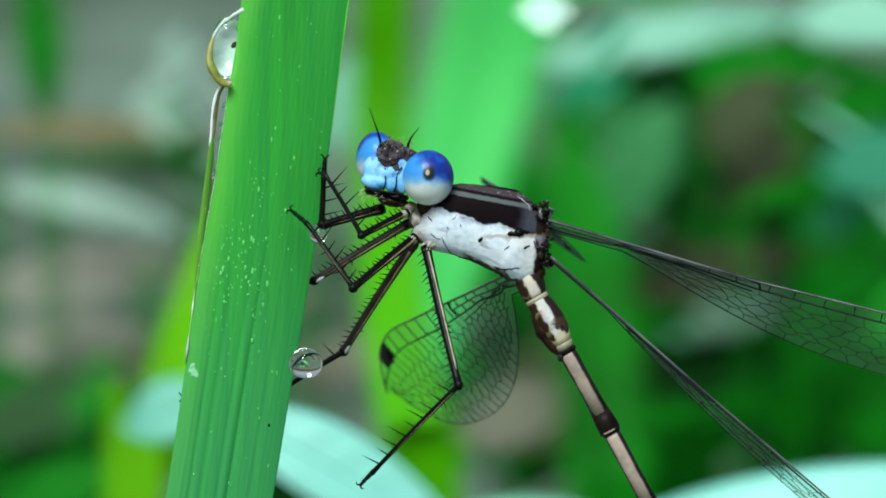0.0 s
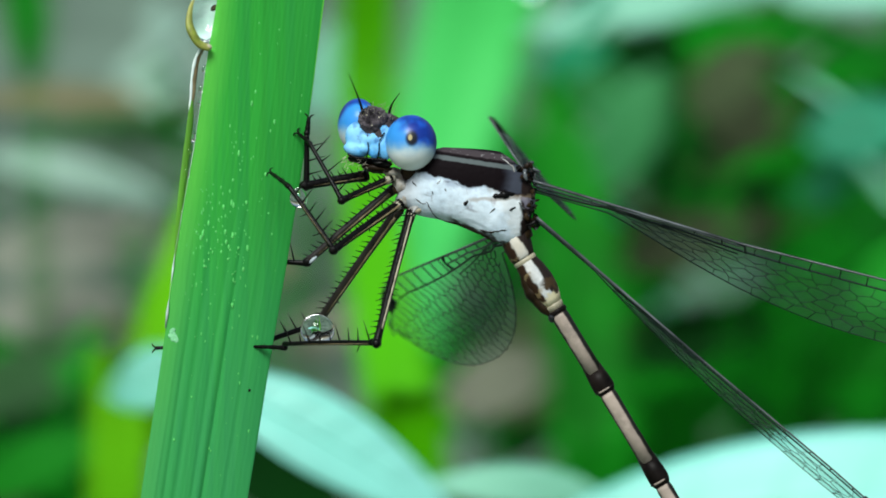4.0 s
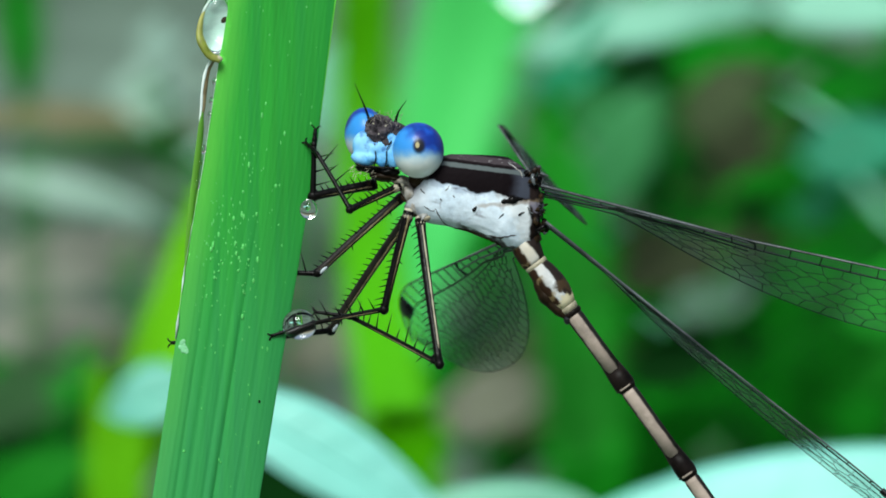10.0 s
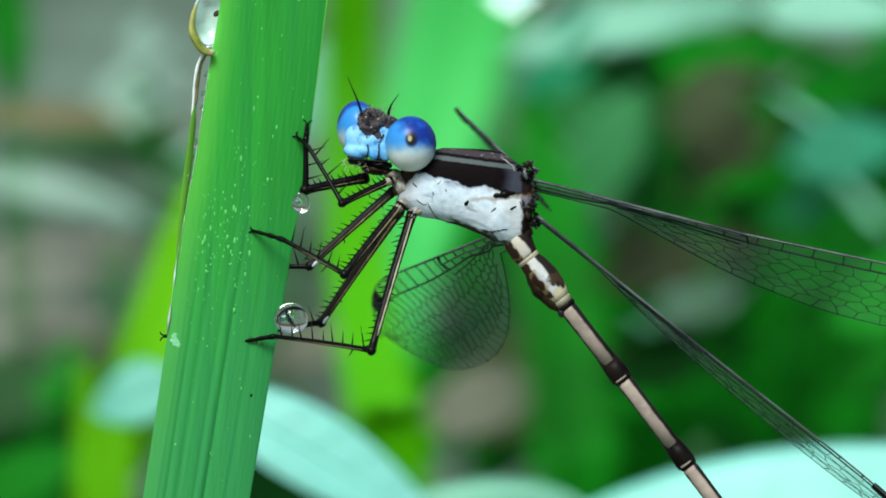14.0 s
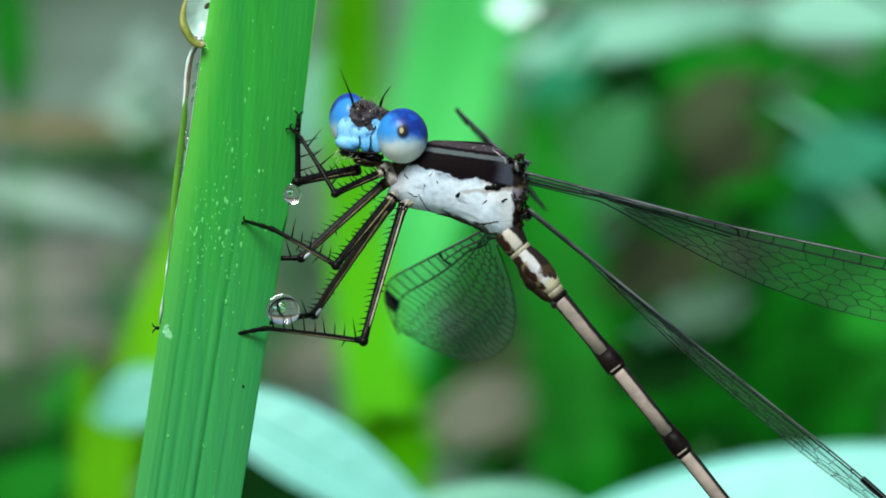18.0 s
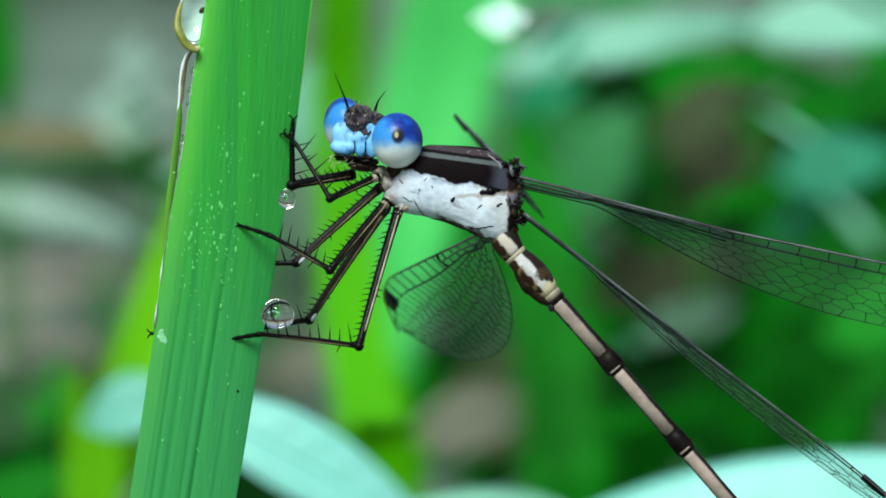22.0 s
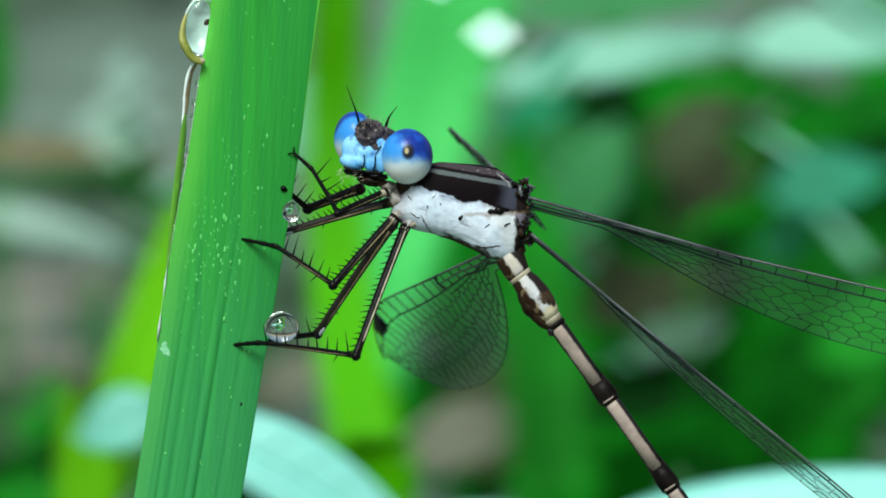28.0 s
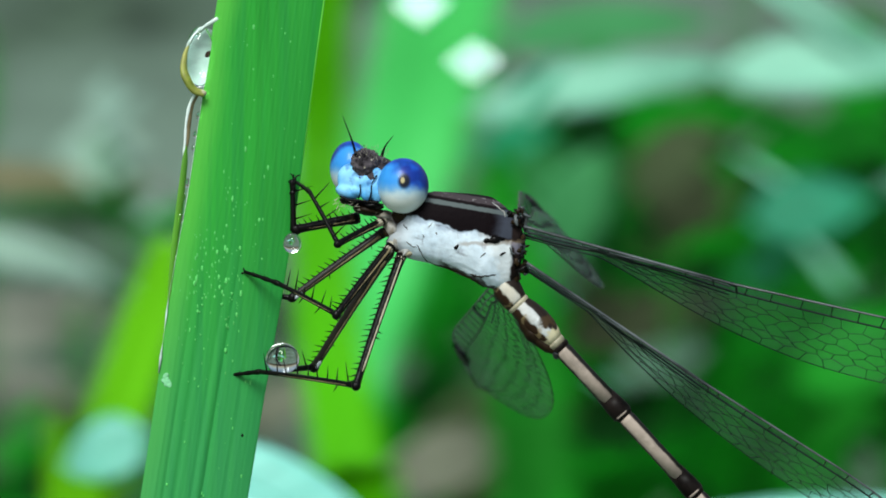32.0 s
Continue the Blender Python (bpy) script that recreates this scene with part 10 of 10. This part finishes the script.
    walk(wings['near_front'], [
        (0, wing_at(2.10461, -1, 1.21675, -27.9, 11.7, -5.9)),
        (0.5, wing_at(2.10461, -1, 1.21675, -27.9, 11.6, -5.9)),
        (1, wing_at(2.10461, -1, 1.21675, -27.7, 10.1, -5.8)),
        (1.5, wing_at(2.10461, -1, 1.21675, -27.9, 11.5, -5.8)),
        (2, wing_at(2.10461, -1, 1.21675, -27.9, 11.7, -5.9)),
        (2.5, wing_at(2.10461, -1, 1.21675, -28.1, 13.9, -5.9)),
        (3, wing_at(2.10461, -1, 1.21675, -28.1, 13.8, -5.9)),
        (3.5, wing_at(2.10461, -1, 1.21675, -28.2, 14.4, -5.9)),
        (5.5, wing_at(2.10461, -1, 1.21675, -28, 12.9, -5.9)),
        (6, wing_at(2.10461, -1, 1.21675, -28.1, 14.1, -5.9)),
        (6.5, wing_at(2.10461, -1, 1.21675, -28, 12.9, -5.9)),
        (7, wing_at(2.10461, -1, 1.21675, -28.1, 13.3, -5.9)),
        (7.5, wing_at(2.10461, -1, 1.21675, -28, 13, -5.9)),
        (8, wing_at(2.10461, -1, 1.21675, -28.1, 13.7, -5.9)),
        (8.5, wing_at(2.10461, -1, 1.21675, -28.1, 13.8, -5.9)),
        (9, wing_at(2.10461, -1, 1.21675, -28.1, 13.5, -5.9)),
        (9.5, wing_at(2.10461, -1, 1.21675, -28.1, 13.9, -5.9)),
        (10, wing_at(2.10461, -1, 1.21675, -28.1, 13.6, -5.9)),
        (10.5, wing_at(2.10461, -1, 1.21675, -28.1, 13.5, -5.9)),
        (11, wing_at(2.10461, -1, 1.21675, -28.1, 13.7, -5.9)),
        (11.5, wing_at(2.10461, -1, 1.21675, -28.2, 13.6, -5.9)),
        (12, wing_at(2.10461, -1, 1.21675, -28.5, 13.2, -5.9)),
        (12.5, wing_at(2.10461, -1, 1.21675, -28.2, 13.4, -5.9)),
        (13, wing_at(2.10461, -1, 1.21675, -28.1, 13.4, -5.9)),
        (13.5, wing_at(2.10461, -1, 1.21675, -28, 13.1, -5.9)),
        (14, wing_at(2.10461, -1, 1.21675, -28, 12.9, -5.9)),
        (14.5, wing_at(2.10461, -1, 1.21675, -28, 13, -5.9)),
        (16.5, wing_at(2.10461, -1, 1.21675, -28, 13.1, -5.9)),
        (17, wing_at(2.10461, -1, 1.21675, -28, 13.1, -5.9)),
        (17.5, wing_at(2.10461, -1, 1.21675, -28, 13, -5.9)),
        (18, wing_at(2.10461, -1, 1.21675, -28, 12.8, -5.9)),
        (18.5, wing_at(2.10461, -1, 1.21675, -28, 13, -5.9)),
        (19, wing_at(2.10461, -1, 1.21675, -28, 12.9, -5.9)),
        (19.5, wing_at(2.10461, -1, 1.21675, -28, 12.8, -5.9)),
        (20, wing_at(2.10461, -1, 1.21675, -28, 13, -5.9)),
        (20.5, wing_at(2.10461, -1, 1.21675, -28, 12.9, -5.9)),
        (21, wing_at(2.10461, -1, 1.21675, -28, 12.9, -5.9)),
        (21.5, wing_at(2.10461, -1, 1.21675, -28, 12.7, -5.9)),
        (22, wing_at(2.10461, -1, 1.21675, -28, 12.7, -5.9)),
        (22.5, wing_at(2.10461, -1, 1.21675, -28, 12.8, -5.9)),
        (23, wing_at(2.10461, -1, 1.21675, -28, 12.6, -5.9)),
        (23.5, wing_at(2.10461, -1, 1.21675, -28.5, 12.9, -5.9)),
        (24, wing_at(2.10461, -1, 1.21675, -28.1, 13.3, -5.9)),
        (24.5, wing_at(2.10461, -1, 1.21675, -28, 13, -5.9)),
        (25, wing_at(2.10461, -1, 1.21675, -28.1, 13.5, -5.9)),
        (25.5, wing_at(2.10461, -1, 1.21675, -28.1, 13.2, -5.9)),
        (27.5, wing_at(2.10461, -1, 1.21675, -27.9, 11.4, -5.8)),
        (28, wing_at(2.10461, -1, 1.21675, -27.9, 11.9, -5.9)),
        (28.5, wing_at(2.10461, -1, 1.21675, -27.9, 11.8, -5.9)),
        (29, wing_at(2.10461, -1, 1.21675, -27.8, 10.3, -5.8)),
        (29.5, wing_at(2.10461, -1, 1.21675, -27.8, 10.9, -5.8)),
        (30, wing_at(2.10461, -1, 1.21675, -27.7, 10.1, -5.8)),
        (30.5, wing_at(2.10461, -1, 1.21675, -27.7, 9.9, -5.8)),
        (31, wing_at(2.10461, -1, 1.21675, -27.7, 10.1, -5.8)),
        (31.5, wing_at(2.10461, -1, 1.21675, -28.5, 10.8, -5.8)),
        (32, wing_at(2.10461, -1, 1.21675, -29, 11.5, -5.8)),
    ])
    walk(wings['near_hind'], [
        (0, wing_at(2.33315, -1, -0.611389, -10.3, 37.5, -4.3)),
        (0.5, wing_at(2.33315, -1, -0.611389, -10.2, 37.5, -4.3)),
        (1, wing_at(2.33315, -1, -0.611389, -10.2, 36.5, -4.3)),
        (1.5, wing_at(2.33315, -1, -0.611389, -10.2, 37.3, -4.3)),
        (2, wing_at(2.33315, -1, -0.611389, -10.3, 37.8, -4.3)),
        (2.5, wing_at(2.33315, -1, -0.611389, -10.3, 38.1, -4.4)),
        (3, wing_at(2.33315, -1, -0.611389, -10.3, 38.5, -4.4)),
        (3.5, wing_at(2.33315, -1, -0.611389, -10.4, 39.3, -4.4)),
        (5.5, wing_at(2.33315, -1, -0.611389, -10.3, 37.9, -4.4)),
        (6, wing_at(2.33315, -1, -0.611389, -10.4, 38.9, -4.4)),
        (6.5, wing_at(2.33315, -1, -0.611389, -10.3, 38.1, -4.4)),
        (7, wing_at(2.33315, -1, -0.611389, -10.3, 38.2, -4.4)),
        (7.5, wing_at(2.33315, -1, -0.611389, -10.3, 38.1, -4.4)),
        (8, wing_at(2.33315, -1, -0.611389, -10.4, 38.6, -4.4)),
        (8.5, wing_at(2.33315, -1, -0.611389, -10.4, 38.7, -4.4)),
        (9, wing_at(2.33315, -1, -0.611389, -10.3, 38.2, -4.4)),
        (9.5, wing_at(2.33315, -1, -0.611389, -10.4, 38.8, -4.4)),
        (10, wing_at(2.33315, -1, -0.611389, -10.3, 38.5, -4.4)),
        (10.5, wing_at(2.33315, -1, -0.611389, -10.4, 38.6, -4.4)),
        (11, wing_at(2.33315, -1, -0.611389, -10.4, 38.6, -4.4)),
        (11.5, wing_at(2.33315, -1, -0.611389, -11.5, 38.4, -4.4)),
        (12, wing_at(2.33315, -1, -0.611389, -16, 34.6, -4.2)),
        (12.5, wing_at(2.33315, -1, -0.611389, -12.5, 36.2, -4.3)),
        (13, wing_at(2.33315, -1, -0.611389, -10.5, 40.4, -4.5)),
        (13.5, wing_at(2.33315, -1, -0.611389, -10.4, 38.7, -4.4)),
        (14, wing_at(2.33315, -1, -0.611389, -10.3, 38.2, -4.4)),
        (14.5, wing_at(2.33315, -1, -0.611389, -10.3, 38.4, -4.4)),
        (16.5, wing_at(2.33315, -1, -0.611389, -10.1, 35.4, -4.2)),
        (17, wing_at(2.33315, -1, -0.611389, -10.2, 36.9, -4.3)),
        (17.5, wing_at(2.33315, -1, -0.611389, -10.1, 36.4, -4.3)),
        (18, wing_at(2.33315, -1, -0.611389, -10.3, 38.2, -4.4)),
        (18.5, wing_at(2.33315, -1, -0.611389, -10.3, 37.8, -4.3)),
        (19, wing_at(2.33315, -1, -0.611389, -10.3, 37.6, -4.3)),
        (19.5, wing_at(2.33315, -1, -0.611389, -10.2, 37.4, -4.3)),
        (20, wing_at(2.33315, -1, -0.611389, -10.2, 37.3, -4.3)),
        (20.5, wing_at(2.33315, -1, -0.611389, -10.2, 37.4, -4.3)),
        (21, wing_at(2.33315, -1, -0.611389, -10.2, 37.3, -4.3)),
        (21.5, wing_at(2.33315, -1, -0.611389, -10.2, 37.1, -4.3)),
        (22, wing_at(2.33315, -1, -0.611389, -10.2, 37.1, -4.3)),
        (22.5, wing_at(2.33315, -1, -0.611389, -10.3, 37.7, -4.3)),
        (23, wing_at(2.33315, -1, -0.611389, -10.2, 36.5, -4.3)),
        (23.5, wing_at(2.33315, -1, -0.611389, -16, 33.3, -4.1)),
        (24, wing_at(2.33315, -1, -0.611389, -11.5, 37.6, -4.3)),
        (24.5, wing_at(2.33315, -1, -0.611389, -10.2, 36.9, -4.3)),
        (25, wing_at(2.33315, -1, -0.611389, -10.4, 38.7, -4.4)),
        (25.5, wing_at(2.33315, -1, -0.611389, -10.7, 41.6, -4.6)),
        (27.5, wing_at(2.33315, -1, -0.611389, -10.1, 36.2, -4.3)),
        (28, wing_at(2.33315, -1, -0.611389, -10.2, 36.8, -4.3)),
        (28.5, wing_at(2.33315, -1, -0.611389, -10.1, 36.4, -4.3)),
        (29, wing_at(2.33315, -1, -0.611389, -10.1, 35.4, -4.2)),
        (29.5, wing_at(2.33315, -1, -0.611389, -10.1, 35.6, -4.2)),
        (30, wing_at(2.33315, -1, -0.611389, -10, 35.1, -4.2)),
        (30.5, wing_at(2.33315, -1, -0.611389, -10, 34.8, -4.2)),
        (31, wing_at(2.33315, -1, -0.611389, -10, 35.1, -4.2)),
        (31.5, wing_at(2.33315, -1, -0.611389, -17, 31.7, -4)),
        (32, wing_at(2.33315, -1, -0.611389, -19, 30.7, -4)),
    ])
    walk(big_drop, [(0, drop_at(-0.15, -0.75)), (1, drop_at(-0.6, -0.5)), (2, drop_at(0.1, -0.35)), (2.5, drop_at(-0.25, -0.6)), (2.95, drop_at(0, -0.86)), (3.2, drop_at(5.2, -0.86)), (3.5, drop_at(3.8, -1.03)), (5.3, drop_at(0, 0)), (5.5, drop_at(0, 0)), (32, drop_at(0, 0))])


motions()
